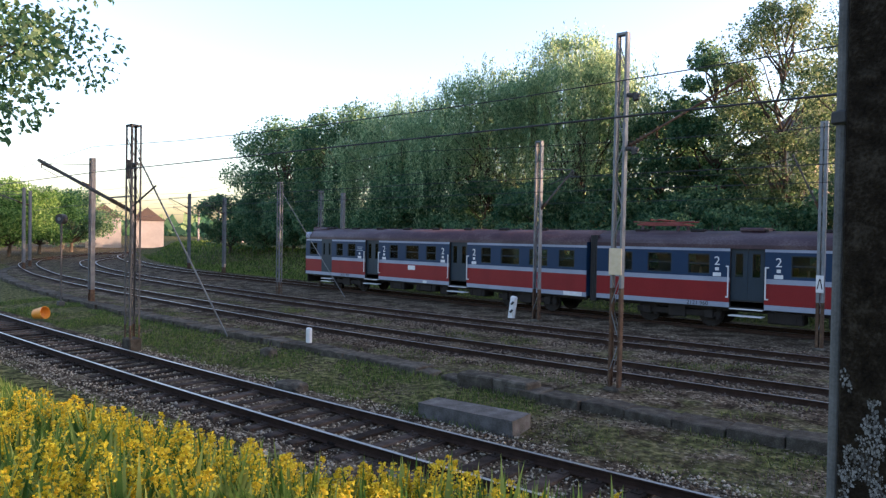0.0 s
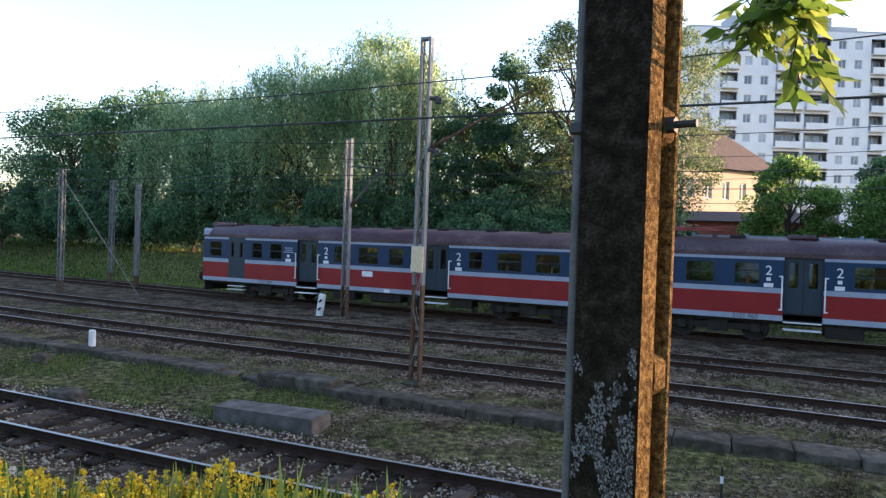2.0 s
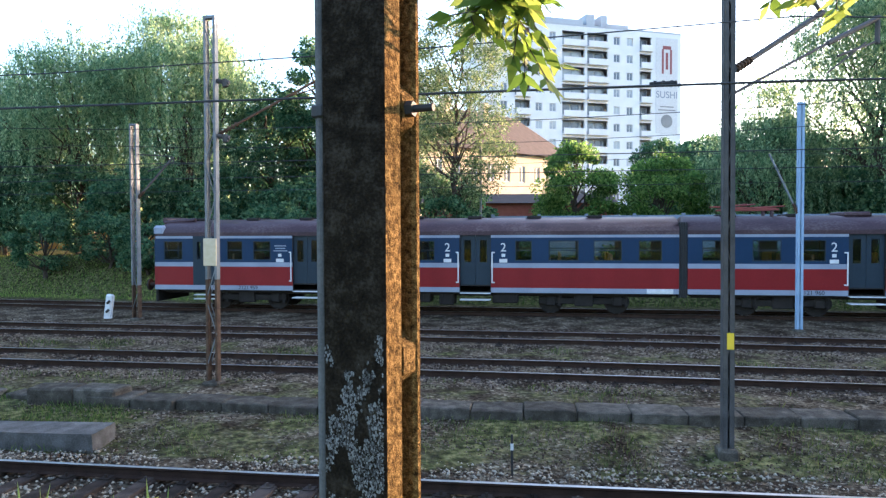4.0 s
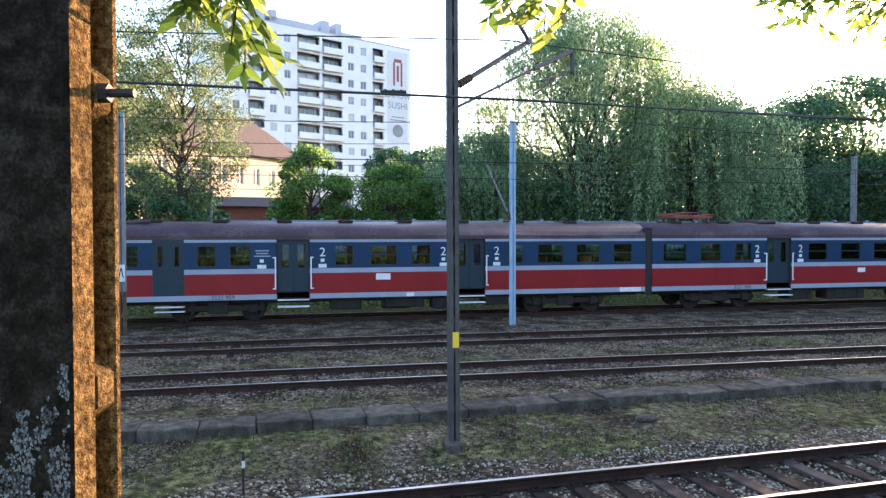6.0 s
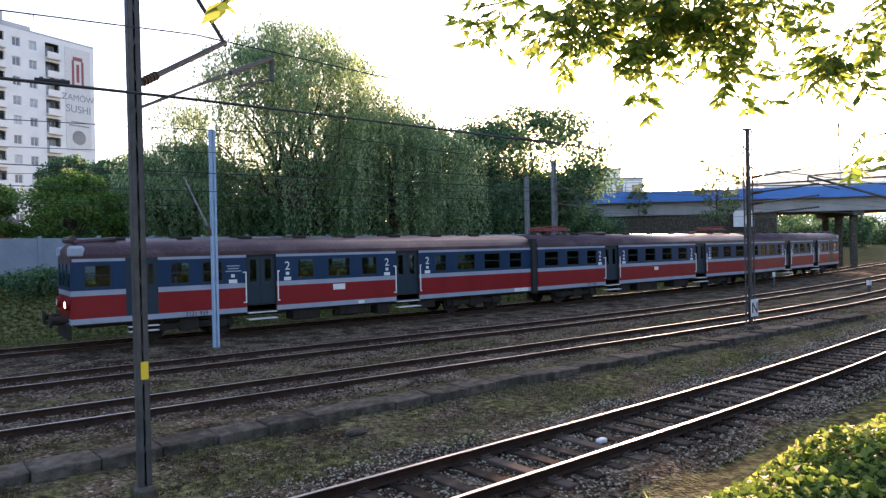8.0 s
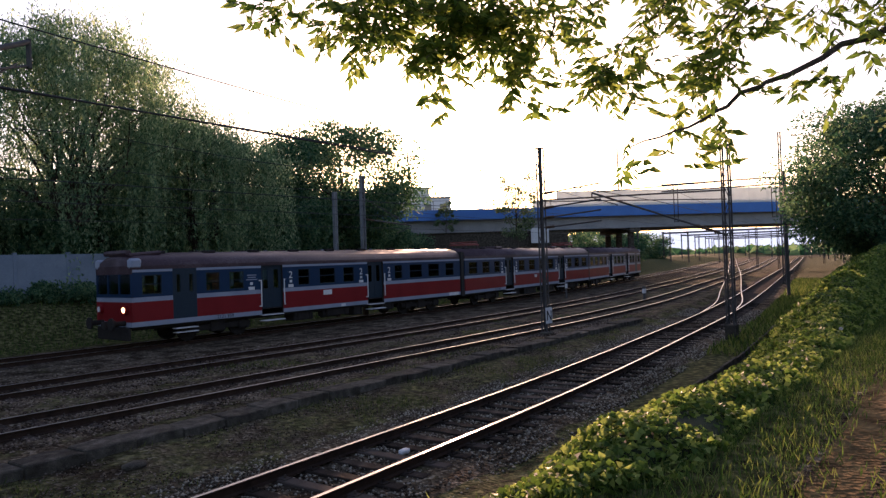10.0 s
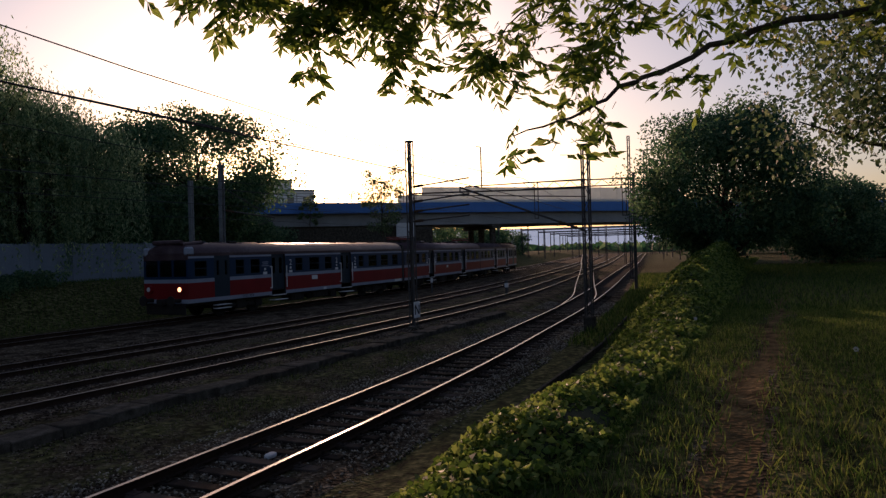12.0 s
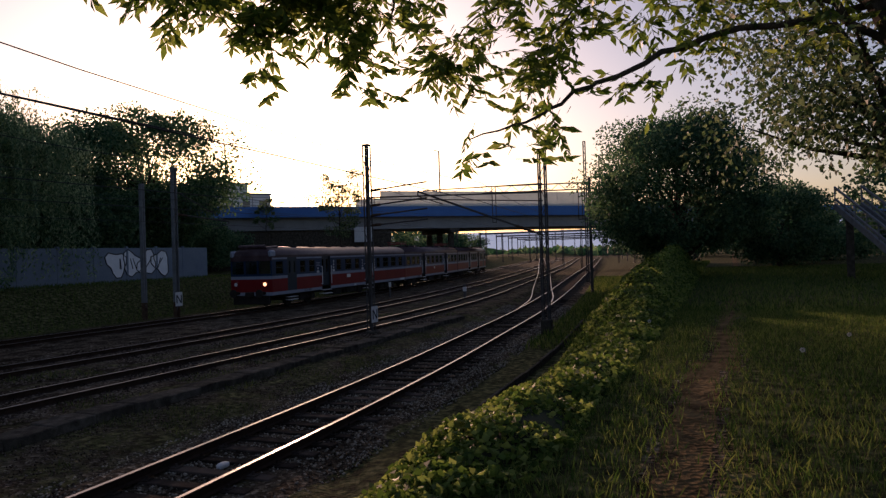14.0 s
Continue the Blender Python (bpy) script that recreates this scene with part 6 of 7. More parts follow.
def patchy(scale, cut, seed):
    def f(x, y):
        return np.array([noise.noise((a * scale, b * scale, seed)) for a, b in zip(x, y)]) > cut
    return f


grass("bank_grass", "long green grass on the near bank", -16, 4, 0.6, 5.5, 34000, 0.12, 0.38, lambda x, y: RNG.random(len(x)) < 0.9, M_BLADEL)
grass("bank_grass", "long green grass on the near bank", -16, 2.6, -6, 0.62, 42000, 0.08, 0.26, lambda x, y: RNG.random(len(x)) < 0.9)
grass("bank_grass", "short worn grass beside the footpath", 2.5, 22, -6, 3.6, 170000, 0.05, 0.13, lambda x, y: ~path_gap(x, y), width=0.09)
grass("bank_grass", "meadow grass on the bank near the bridge", 20, 60, -14, 4.0, 60000, 0.1, 0.26, lambda x, y: RNG.random(len(x)) < 0.95, width=0.12)
grass("bank_grass", "rank grass beside the near track by the points", 24, 80, 3.0, 16, 60000, 0.15, 0.42, lambda x, y: y < np.interp(x, DX, DY) - 2.1, width=0.12)
pt = patchy(0.55, 0.1, 2)
grass("verge_grass", "patchy short grass on the gravel strip", -32, 34, 9.6, 13.0, 42000, 0.05, 0.16, lambda x, y: pt(x, y) & (y > np.interp(x, DX, DY) + 1.75) & (y < np.interp(x, WX, WY) - 0.2), M_WEED)
pt2 = patchy(0.5, -0.1, 9)
grass("verge_grass", "green turf between near track and edging", -40, -8, 9.4, 14.5, 50000, 0.06, 0.18, lambda x, y: pt2(x, y) & (y > np.interp(x, DX, DY) + 1.7) & (y < np.interp(x, WX, WY) - 0.25))
pt3 = patchy(0.6, 0.12, 5)
grass("verge_grass", "thin weeds behind the edging", -30, 34, 13.0, 15.2, 16000, 0.05, 0.18, lambda x, y: pt3(x, y) & (y > np.interp(x, WX, WY) + 0.3) & (y < np.interp(x, CX, CY) - 1.1), M_WEED)
pt4 = patchy(0.5, 0.28, 14)
grass("verge_grass", "sparse weeds between the far tracks", -30, 34, 17.4, 19.6, 22000, 0.05, 0.2, lambda x, y: pt4(x, y), M_WEED)
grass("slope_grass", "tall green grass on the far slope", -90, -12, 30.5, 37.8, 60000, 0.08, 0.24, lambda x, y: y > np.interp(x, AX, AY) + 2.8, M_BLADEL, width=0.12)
# The darker blade colour here stands for shade under willows and bushes.
grass("slope_grass", "grass coloured dark for shade on the slope below the wall", -12, 60, 30.5, 37.8, 45000, 0.08, 0.26, lambda x, y: y > np.interp(x, AX, AY) + 2.8, width=0.12)
grass("slope_grass", "bright green grass bank inside the curve", -125, -40, 28, 78, 90000, 0.18, 0.45, lambda x, y: (y > np.interp(x, AX, AY) + 2.8) & (y < np.interp(x, AX, AY) + 12), width=0.2)


def flowers():
    """Upright yellow flower spikes on the near bank."""
    n = 7000
    x, y = RNG.uniform(-13.2, -1.9, n), RNG.uniform(0.9, 5.2, n)
    dens = np.clip((x + 11.2) / 3.6, 0.02, 1) * np.array([0.3 + 2.2 * noise.noise((a * 1.1, b * 1.1, 21)) for a, b in zip(x, y)])
    k = (RNG.random(n) < dens * 1.15) & (y < 4.6 - 0.16 * np.clip(-4.0 - x, 0, 9) - 0.3 * np.clip(-6.5 - x, 0, 9)) & (x < -2.0 - 0.6 * np.clip(4.5 - y, 0, 4))
    x, y = x[k], y[k]
    z = height(x, y)
    H_ = RNG.uniform(0.2, 0.55, len(x)) * (0.8 + 0.2 * ease(x, -11, -8)) + 0.55 * ease(x, -6.0, -3.8) * ease(y, 3.0, 4.0)
    bloom = (RNG.random(len(x)) < 0.75) & (np.array([noise.noise((a * 1.7, b * 1.7, 5)) for a, b in zip(x, y)]) > -0.22)
    top = np.stack([x + RNG.normal(size=len(x)) * 0.05, y + RNG.normal(size=len(x)) * 0.05, z + H_], 1)
    m = 58
    t = RNG.random((int(bloom.sum()), m)) ** 1.5
    c = top[bloom][:, None] + np.stack([RNG.normal(size=t.shape) * (0.012 + 0.035 * t), RNG.normal(size=t.shape) * (0.012 + 0.035 * t), -0.24 * t + 0.02], -1)
    c = c.reshape(-1, 3)
    me = leaves("yellow_flowers", c, RNG.normal(size=c.shape), 0.027, 0.9, M_FLOWER, 0.2)
    tagged(new("yellow_flowers", me), "dense yellow flower spikes in bloom on the bank", "flowers", kind="stuff")
    st = np.stack([x, y, z + H_ * 0.45], 1)
    me = leaves("flower_stems", np.repeat(st, 3, 0) + RNG.normal(size=(3 * len(st), 3)) * 0.03, np.repeat(top - st, 3, 0), np.repeat(H_, 3) * 1.1, 0.07, M_BLADEL, 0.1)
    tagged(new("flower_stems", me), "green stems and leaves under the flowers", "stems", kind="stuff")


flowers()


def dandelion(x, y, h):
    z = float(height(x, y))
    t = thing("dandelion_clock", "white seed head of a dandelion on a thin stem", "flower", pose(x, y, z), group="dandelion clocks")
    bm = bmesh.new()
    bar(bm, (0, 0, -0.02), (0.02, 0, h), 0.004, 5)
    part("stem", bm, M_LEAFL, t)
    d = RNG.normal(size=(160, 3))
    d /= np.linalg.norm(d, axis=1, keepdims=True)
    part("seed_head", leaves("seed_head", d * 0.026 + [0.02, 0, h], d, 0.02, 0.4, M_WHITE), None, t)


for dx, dy, dh in ((-5.6, 3.3, 0.55), (-4.55, 4.2, 0.6), (-4.05, 4.35, 0.62), (14.8, 2.5, 0.3), (11, 0.2, 0.2), (13, -0.6, 0.2), (9, -0.4, 0.2)):
    dandelion(dx, dy, dh)


def bramble_height(x, y):
    e = 4.6 + 0.06 * np.clip(x - 7, 0, 60)
    mid = ease(y, 1.75 + 0.02 * x, 2.9 + 0.02 * x) * (1 - ease(y, e - 0.75, e + 0.05))
    lift = (0.24 + 0.025 * np.clip(x - 8, 0, 8) + 0.065 * np.clip(x - 16, 0, 16)) * ease(x, 3.6, 7.0)
    return height(x, y) + mid * lift * (1 + 0.25 * np.sin(x * 1.7) * np.sin(y * 2.1))


def brambles():
    xs, ys = np.arange(3.4, 46, 0.3), np.arange(1.8, 7.6, 0.2)
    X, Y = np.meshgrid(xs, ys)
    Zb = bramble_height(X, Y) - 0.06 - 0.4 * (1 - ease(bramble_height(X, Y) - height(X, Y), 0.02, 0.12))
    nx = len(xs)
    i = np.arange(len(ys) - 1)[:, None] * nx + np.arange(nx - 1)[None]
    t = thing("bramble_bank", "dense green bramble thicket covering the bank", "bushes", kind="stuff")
    # Dark sheet added under the leaves to block light and read as shade.
    part("shade_sheet", quick_mesh("shade_sheet", np.stack([X.ravel(), Y.ravel(), Zb.ravel()], 1), np.stack([i, i + 1, i + nx + 1, i + nx], -1).reshape(-1, 4), M_SHADOWY), None, t)
    n = 190000
    x = 3.6 + 42 * RNG.random(n) ** 1.7
    y = RNG.uniform(1.9, 7.4, n)
    lift = bramble_height(x, y) - height(x, y)
    k = lift > 0.05
    x, y = x[k], y[k]
    bump_ = np.array([noise.noise((a * 1.4, b * 1.4, 4)) for a, b in zip(x, y)]) * 0.16
    z = bramble_height(x, y) + bump_ + RNG.uniform(-0.14, 0.05, len(x))
    ax = RNG.normal(size=(len(x), 3)) * [1, 1, 0.45] + [0.0, 0.4, -0.1]
    part("leaves", leaves("leaves", np.stack([x, y, z], 1), ax, 0.052 + 0.0034 * x, 0.75, M_BRAMBLE, 0.3), None, t)


brambles()

# concrete edging board at the foot of the bank
qf, af, _ = spline([(3.5, 5.35), (9.1, 5.62), (13.9, 5.96), (21, 6.3), (25, 6.6), (32, 7.3)], 2.0)
footboard = thing("bank_edging", "thin dark concrete edging boards at the foot of the bank", "kerb", kind="structure")
bm = bmesh.new()
box(bm, -0.985, 0.985, -0.04, 0.04, -0.7, 0.02, 0.012)
fb_mesh = mesh_of("edging_board", bm, M_CONC)
for (x, y), a in zip(qf, af):
    part("edging_board", fb_mesh, None, footboard, at=pose(x, y, float(height(x, y)) + 0.17 + random.uniform(-0.02, 0.02), 0, 0, math.degrees(a)))


# ---- the overhanging tree with compound leaves ----
def overhanging_tree():
    t = thing("ash_tree", "overhanging tree with long compound leaves and dark limbs", "tree", pose(0, 0, 0))
    limbs = [
        [(12.6, -2.7, 1), (12.3, -2.1, 3.2), (11.7, -1.2, 5.3), (10.8, -0.2, 7.6)],
        [(11.8, -1.2, 5.13), (11.74, -0.93, 6.13), (10.69, 1.23, 5.7), (9.57, 2.51, 5.01), (9.04, 3.04, 4.6), (8.37, 3.71, 4.26)],
        [(11.7, -1.1, 5.49), (10.88, -0.42, 6.73), (10.08, 1.52, 6.8), (9.09, 3.4, 6.76), (7.9, 4.7, 6.54), (6.83, 5.79, 6.38), (5.42, 6.65, 6)],
        [(8.25, 4.38, 6.51), (8.24, 4.6, 5.76), (8.11, 5.16, 5.1)],
        [(10.8, -0.2, 7.4), (4.5, 2, 6.9), (1.4, 2.9, 5.6), (-0.1, 2.95, 4.9)],
        [(7.44, 5.21, 6.44), (7.29, 5.42, 5.93), (7.21, 5.68, 5.64)],
        [(6.67, 6.01, 6.32), (6.51, 6.11, 5.96), (6.48, 6.24, 5.8)],
        [(9.21, 3.08, 6.7), (8.97, 3.53, 5.93), (8.65, 4.38, 5.28)],
        [(9.76, 2.16, 6.72), (9.39, 2.73, 5.79), (9.23, 3.28, 5.26)],
        [(7.9, 4.7, 6.51), (7.9, 5.02, 6.04), (7.92, 5.18, 5.77)],
        [(11.7, -1.1, 5.49), (11.23, 0.19, 6.49), (10.61, 1.21, 6.33), (10.24, 2.11, 6.22)],
    ]
    radii = [(0.24, 0.14), (0.065, 0.007), (0.07, 0.009), (0.018, 0.004), (0.07, 0.006), (0.018, 0.004), (0.015, 0.004), (0.02, 0.004), (0.022, 0.004), (0.015, 0.004), (0.06, 0.008)]
    for pts, (r0, r1) in zip(limbs, radii):
        bm = bmesh.new()
        p = np.array(pts)
        dense = []
        for a, b in zip(p, p[1:]):
            for u in np.linspace(0, 1, 5, endpoint=False):
                dense.append(a + (b - a) * u)
        dense.append(p[-1])
        dense = np.array(dense)
        dense[1:-1] += RNG.normal(size=(len(dense) - 2, 3)) * 0.035
        m = len(dense) - 1
        for k in range(m):
            bar(bm, dense[k], dense[k + 1], r0 + (r1 - r0) * k / m, 8, r0 + (r1 - r0) * (k + 1) / m)
        part("limb" if r0 < 0.2 else "trunk", bm, M_BARK, t)
    # where sprays hang: clusters of (x, y, z, spread, count, size)
    spots = [(-0.32, 3.0, 4.4, 0.085, 20, 1.08), (-0.22, 3.0, 4.28, 0.07, 16, 1.08), (1.22, 3.15, 4.47, 0.085, 22, 1.0)]
    for li, n, dz in ((1, 24, 0.12), (2, 112, 0.22), (3, 18, 0.1), (5, 42, 0.12), (6, 16, 0.08), (7, 36, 0.12), (8, 34, 0.14), (9, 30, 0.12), (10, 26, 0.25)):
        p = np.array(limbs[li])
        for k in range(n):
            u = RNG.uniform(0.2, 1.0) * (len(p) - 1)
            i = min(int(u), len(p) - 2)
            q = p[i] + (p[i + 1] - p[i]) * (u - i)
            spots.append((*(q + RNG.normal(size=3) * [0.16, 0.16, 0.09] - [0, 0, RNG.uniform(0.0, dz * 1.5)]), 0.15, 3, 1.5))
    cen, axs, big, wood = [], [], [], bmesh.new()
    for x, y, z, sp, n, size in spots:
        for _ in range(n):
            o = np.array([x, y, z]) + RNG.normal(size=3) * sp
            d = RNG.normal(size=3) * [1, 1, 0.5] + [0, 0, -0.55]
            d /= np.linalg.norm(d)
            L = RNG.uniform(0.16, 0.26) * size
            big += [0.118 * size] * 7
            s = np.cross(d, [0, 0, 1.0])
            s /= np.linalg.norm(s) + 1e-6
            bar(wood, o, o + d * L, 0.0035, 3)
            for j in range(3):
                b = o + d * L * (0.3 + 0.3 * j)
                for e in (-1, 1):
                    a = s * e * 0.85 + d * 0.6 + np.array([0, 0, -0.3])
                    a /= np.linalg.norm(a)
                    cen.append(b + a * 0.05 * size)
                    axs.append(a)
            cen.append(o + d * (L + 0.05 * size))
            axs.append(d)
        up = np.array([x, y, z])
        bar(wood, up + [0.04, -0.04, 0.09], up, 0.005, 4, 0.003)
    tagged(part("twig_wood", wood, M_BARK, t), kind="stuff")
    part("crown", leaves("crown", np.array(cen), np.array(axs), np.array(big), 0.36, M_WALNUT, 0.2), None, t)


overhanging_tree()
broadleaf("broadleaf_tree", "fine-leaved tree over the footpath", 14.2, -2.4, 9.8, 4.6, 20000, 0.13, M_BIRCH, 0.36, clumps=60, z0=1.0)

M_SLAB = surface("grey cast slab", [(0.05, 0.045, 0.038), (0.1, 0.093, 0.083), (0.17, 0.16, 0.145)], 4, 0.92, 0.6, coords="World", spec=0.06)
M_PALE = surface("pale stone", [(0.2, 0.2, 0.19), (0.42, 0.41, 0.38)], 4, 0.9, 0.4)
# ---- loose things by the tracks ----
def stone(name, label, x, y, w, d, h, mat, turn=0.0, z=None, seed=0, sub=2):
    bm = bmesh.new()
    bmesh.ops.create_icosphere(bm, subdivisions=sub, radius=0.5)
    for v in bm.verts:
        c = v.co
        k = max(abs(c.x), abs(c.y), abs(c.z)) / 0.5
        f = 0.55 + 0.45 / max(k, 0.4)
        n_ = noise.noise(Vector((c.x * 3 + seed, c.y * 3, c.z * 3))) * 0.12
        v.co = Vector((c.x * w * (f + n_), c.y * d * (f + n_), c.z * h * (f + n_)))
    thing(name, label, "stone", pose(x, y, (float(height(x, y)) if z is None else z) + h * 0.25, 0, 0, turn), bm, mat)


bm = bmesh.new()
box(bm, -1.12, 1.12, -0.34, 0.34, -0.5, -0.02, 0.012)
for v in bm.verts:
    v.co += Vector([random.uniform(-0.02, 0.02) for _ in range(3)])
thing("stone_slab", "large grey stone block lying beside the track", "stone block", pose(-8.7, 10.6, -0.1, 0, 0, 4), bm, M_SLAB)
bm = bmesh.new()
box(bm, -0.5, 0.5, -0.3, 0.3, -0.4, 0.02, 0.04)
blk = mesh_of("broken_block", bm, M_CONC)
for x, y, r in ((-10.2, 12.9, 6), (-9.2, 12.95, -4)):
    thing("broken_block", "broken grey edging block out of line", "stone block", pose(x, y, 0.02, 0, 0, r), blk, group="broken edging blocks")
for k in range(3):
    part("kerb_stone", kerbs[k], None, edging, at=pose(-12.3 + k * 1.35, 13.35 - k * 0.12, -0.09, 0, 0, -5 + k * 4))
stone("boulder", "flat pale stone in the grass", -13.6, 9.95, 0.95, 0.5, 0.3, M_CONC, 10, seed=3)
stone("boulder", "pale stone among the flowers", -11.6, 3.4, 0.5, 0.35, 0.2, M_PALE, 10, seed=7)
stone("boulder", "pale broken concrete at the foot of the post", -1.25, 3.35, 0.5, 0.45, 0.4, M_PALE, 20, z=0.95, seed=11)
stone("boulder", "white stone between the rails", 10.0, 8.75, 0.24, 0.15, 0.1, M_WHITE, 0, z=-0.38, seed=5)
stone("boulder", "small dark stone plate on the gravel", 6.8, 12.05, 0.42, 0.3, 0.14, M_CONC, 0, seed=15)
stone("boulder", "dark stone at the wire anchor", -17.4, 12.1, 0.6, 0.4, 0.35, M_CONC, 0, seed=17)


def marker(label, x, y, h, w, mat, tilt=0.0, band=None, name="marker_post"):
    t = thing(name, label, "marker post", pose(x, y, float(height(x, y)), 0, tilt, 0))
    bm = bmesh.new()
    box(bm, -w / 2, w / 2, -w * 0.35, w * 0.35, -0.3, h, w * 0.18)
    part("post", bm, mat, t)
    if band:
        bm = bmesh.new()
        box(bm, -w / 2 - 0.004, w / 2 + 0.004, -w * 0.35 - 0.004, w * 0.35 + 0.004, h * band[0], h * band[1])
        part("band", bm, band[2], t)
    return t


marker("short white concrete marker stub beside the track", -17.55, 13.75, 0.5, 0.2, M_WHITE)
marker("short white topped marker post", -12.2, 30.3, 0.55, 0.2, M_STEELD, 0, (0.55, 1.0, M_WHITE))
mk = marker("tilted white marker board with black edge", -17.1, 24.6, 0.95, 0.3, M_WHITE, 8)
bm = bmesh.new()
for z in (0.25, 0.6):
    bar(bm, (-0.02, -0.13, z), (0.08, -0.13, z + 0.12), 0.05, 6)
part("hook", bm, M_BLACK, mk)
marker("thin black iron stake with white band", -0.56, 10.1, 0.62, 0.035, M_BLACK, 0, (0.62, 0.78, M_WHITE), "iron_stake")
marker("short white topped marker post", 47, 24.6, 1.1, 0.16, M_STEELD, 0, (0.7, 1.0, M_WHITE))
marker("short striped marker post", 45.4, 18.0, 1.0, 0.25, M_STEELD, 0, (0.5, 0.8, M_WHITE))
t_b = thing("bucket", "orange plastic bucket lying on the ballast", "bucket", pose(-31.0, 10.9, -0.1, 0, 80, 25))
bm = bmesh.new()
bmesh.ops.create_cone(bm, cap_ends=False, segments=20, radius1=0.2, radius2=0.26, depth=0.5)
bp = part("body", bm, surface("orange plastic", [(0.7, 0.25, 0.02), (0.8, 0.32, 0.03)], 5, 0.4, 0), t_b)
bp.modifiers.new("thickness", "SOLIDIFY").thickness = 0.015


sg = thing("railway_signal", "slim dark signal post with round lamp head", "signal", pose(-35.2, 13.35, -0.3))
bm = bmesh.new()
bar(bm, (0, 0, -0.3), (0, 0, 4.1), 0.05, 8)
box(bm, -0.14, 0.14, -0.14, 0.14, -0.3, 0.25, 0.02)
part("post", bm, M_STEELD, sg)
bm = bmesh.new()
bar(bm, (0.1, -0.14, 4.15), (-0.02, 0.12, 4.15), 0.24, 14)
box(bm, -0.05, 0.05, -0.05, 0.05, 3.9, 4.3)
sh = part("signal_head", bm, M_BLACK, sg)
bm = bmesh.new()
bar(bm, (0.11, -0.16, 4.15), (0.1, -0.14, 4.15), 0.09, 12)
part("lens", bm, M_STEELM, sh)
t_i = thing("section_insulator", "dark section insulator hanging in the contact wire", "insulator", pose(1.35, 8.62, 5.03))
bm = bmesh.new()
bar(bm, (-0.16, 0, 0), (0.16, 0, 0.01), 0.024, 8)
for k in (-0.1, 0.0, 0.1):
    bar(bm, (k - 0.015, 0, 0), (k + 0.015, 0, 0), 0.04, 8)
part("body", bm, M_BLACK, t_i)


def street_lamp(x, y, h):
    t = thing("street_lamp", "tall grey street lamp with dark round head", "street lamp", pose(x, y, float(height(x, y))))
    bm = bmesh.new()
    bar(bm, (0, 0, -0.2), (0, 0, h), 0.09, 8, 0.05)
    part("pole", bm, M_STEEL, t)
    bm = bmesh.new()
    bmesh.ops.create_uvsphere(bm, u_segments=12, v_segments=8, radius=0.24)
    bmesh.ops.translate(bm, verts=bm.verts, vec=(0, 0, h + 0.1))
    part("head", bm, M_STEELD, t)


street_lamp(-3.7, 38.5, 7.3)

# pale stair rails on the ramp bank beside the bridge
t_s = thing("ramp_stairs", "pale metal stair rails climbing the ramp bank", "stairs")
for o in (0, 1.1):
    a, b = Vector((38.9, -3.7 - o, 4.7)), Vector((34.2, -5.1 - o, 2.4))
    for z in (0.35, 0.9):
        bm = bmesh.new()
        beam(bm, a + Vector((0, 0, z)), b + Vector((0, 0, z)), 0.07, 0.1)
        part("stair_rail", bm, M_STEEL, t_s)
    bm = bmesh.new()
    beam(bm, a, b, 0.12, 0.28)
    part("stringer", bm, M_STEEL, t_s)
    for k in range(6):
        q = a.lerp(b, k / 5)
        bm = bmesh.new()
        beam(bm, q - Vector((0, 0, 0.1)), q + Vector((0, 0, 0.92)), 0.05, 0.05, (1, 0, 0))
        part("post", bm, M_STEEL, t_s)
for q in ((38.7, -4.25), (34.6, -5.6)):
    bm = bmesh.new()
    beam(bm, (*q, 0.3), (*q, 4.5 if q[0] > 36 else 2.4), 0.3, 0.3, (1, 0, 0))
    part("support", bm, M_CONC, t_s)
a, b = Vector((38.9, -4.25, 4.7)), Vector((34.2, -5.65, 2.4))
for k in range(12):
    q = a.lerp(b, k / 11)
    bm = bmesh.new()
    box(bm, -0.16, 0.16, -0.52, 0.52, -0.02, 0.02)
    part("tread", bm, M_STEEL, t_s, at=pose(q.x, q.y, q.z, 0, 0, 16.6))


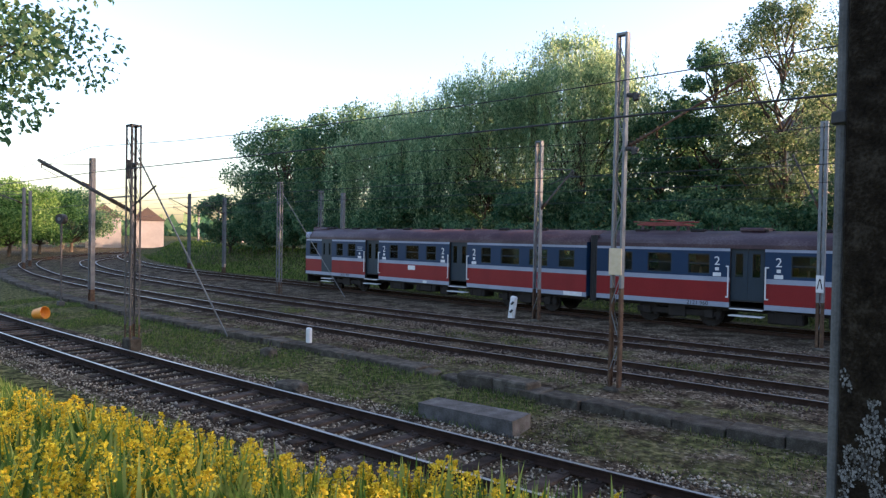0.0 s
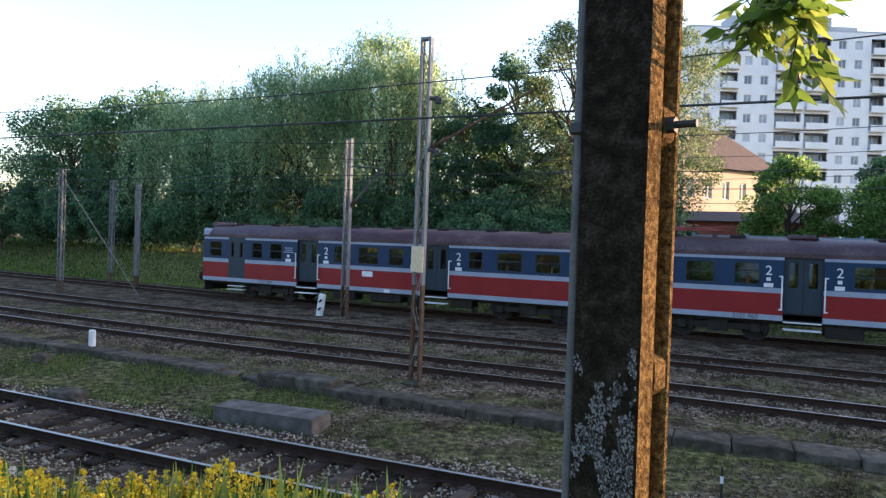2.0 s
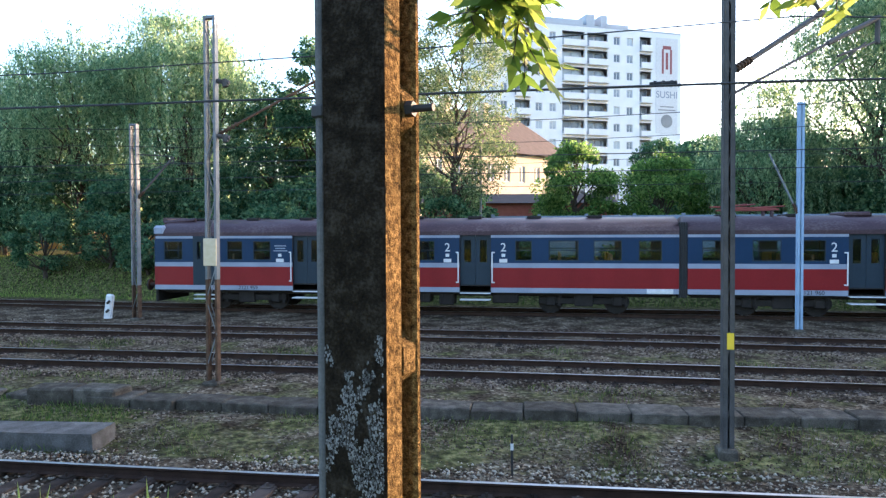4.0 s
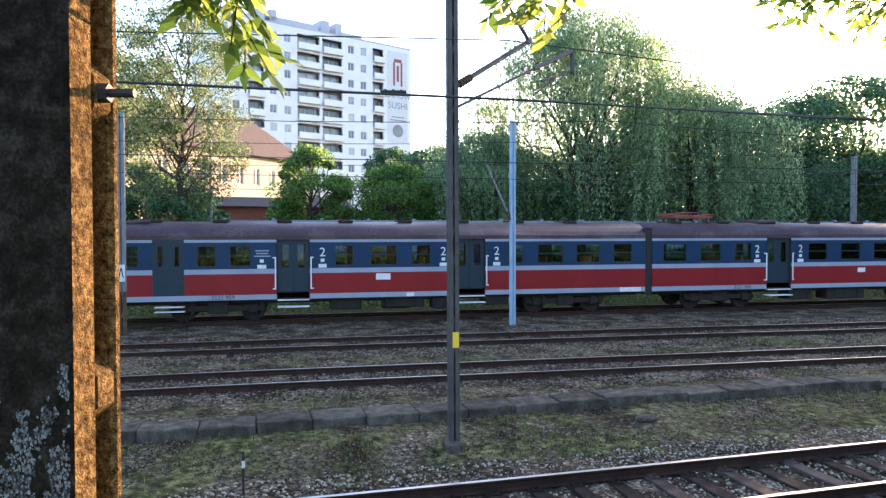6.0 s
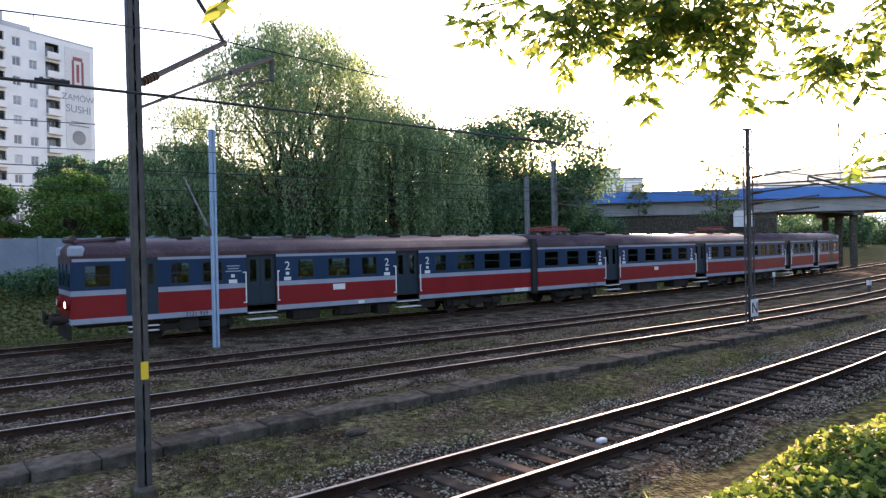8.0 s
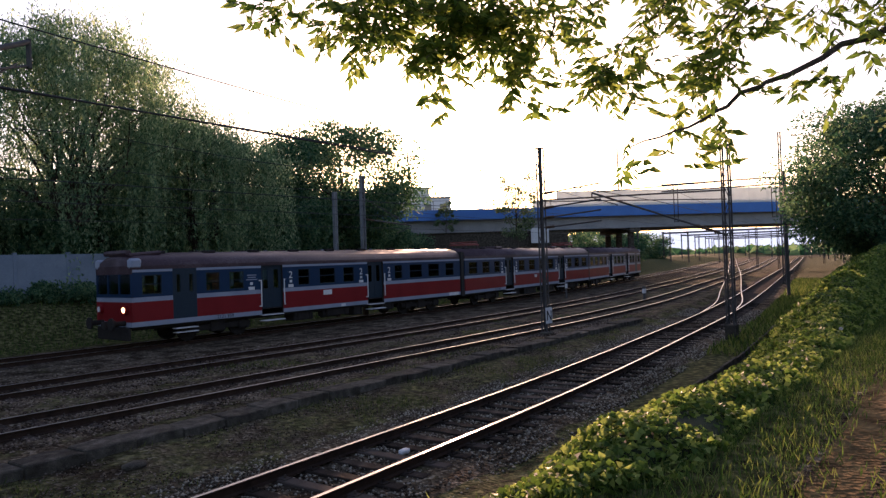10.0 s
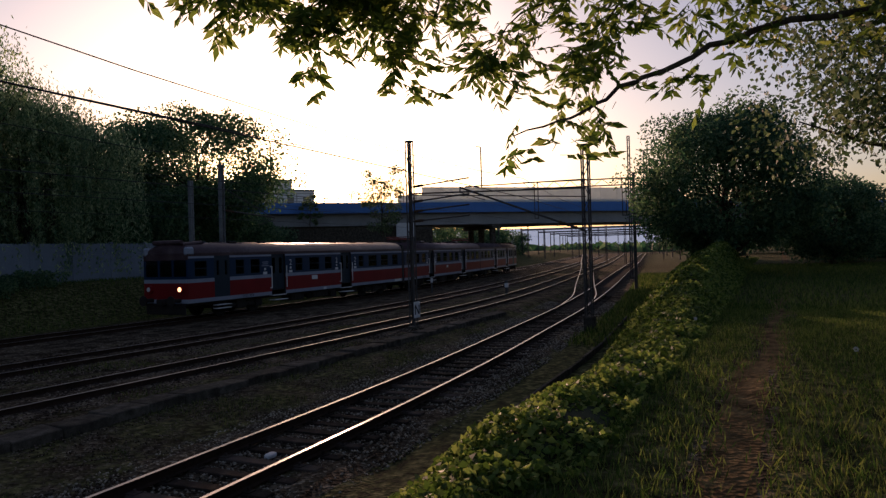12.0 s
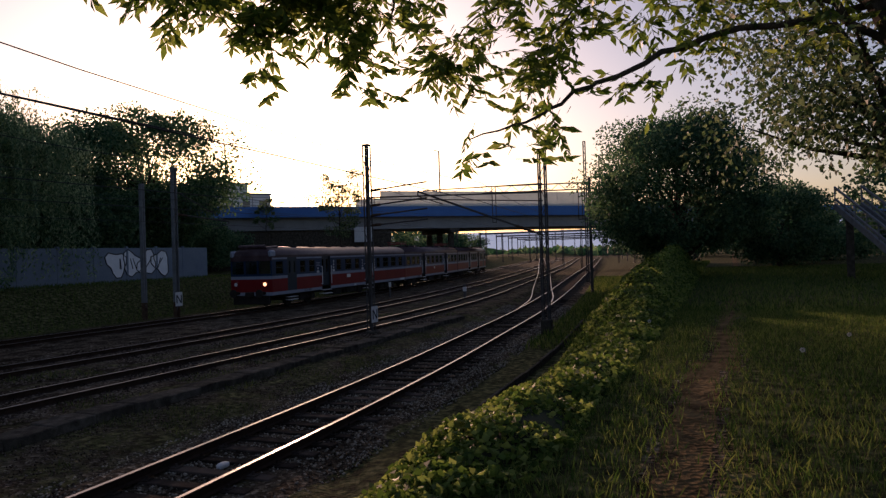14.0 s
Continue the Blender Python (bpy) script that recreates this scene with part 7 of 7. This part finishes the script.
# ---- loose ballast stones ----
def ballast(name, label, line, lo, hi, n, half, size, mat=None):
    q, a, s = spline(line, 0.5)
    k = (q[:, 0] > lo) & (q[:, 0] < hi)
    q, a = q[k], a[k]
    i = RNG.integers(0, len(q), n)
    off = RNG.uniform(-half, half, n)
    keep = (np.abs(np.abs(off) - 0.7525) > 0.09)
    i, off = i[keep], off[keep]
    n = len(i)
    x = q[i, 0] - np.sin(a[i]) * off + RNG.uniform(-0.25, 0.25, n)
    y = q[i, 1] + np.cos(a[i]) * off
    z = height(x, y) + 0.005
    octa = np.array([(1, 0, 0), (0, 1, 0), (-1, 0, 0), (0, -1, 0), (0, 0, 1), (0, 0, -1)], float)
    tri = np.array([(0, 1, 4), (1, 2, 4), (2, 3, 4), (3, 0, 4), (1, 0, 5), (2, 1, 5), (3, 2, 5), (0, 3, 5)])
    r = RNG.uniform(0.5, 1.3, (n, 1, 1)) * size
    v = octa[None] * RNG.uniform(0.6, 1.2, (n, 6, 1)) * r
    th = RNG.uniform(0, math.tau, n)
    c, s_ = np.cos(th)[:, None], np.sin(th)[:, None]
    v = np.stack([v[..., 0] * c - v[..., 1] * s_, v[..., 0] * s_ + v[..., 1] * c, v[..., 2] * 0.75], -1)
    v = v + np.stack([x, y, z], -1)[:, None]
    f = (tri[None] + 6 * np.arange(n)[:, None, None]).reshape(-1, 3)
    tagged(new(name, quick_mesh(name, v.reshape(-1, 3), f, mat or M_STONE, 3)), label, "ballast", kind="stuff")


ballast("ballast_stones", "loose pale and brown ballast stones of the near track", TRACK_D, -26, 42, 60000, 2.1, 0.032)
ballast("ballast_stones", "loose brown ballast stones of the edged track", TRACK_C, -24, 34, 22000, 1.9, 0.036, M_STONEB)
ballast("ballast_stones", "loose brown ballast stones of the middle track", TRACK_B, -22, 30, 18000, 2.4, 0.038, M_STONEB)
ballast("gravel_stones", "scattered grey gravel on the strip by the near track", [(x, y - 1.9) for x, y in WALL_LINE[3:]], -26, 32, 30000, 1.75, 0.022, M_STONEB)

motions()
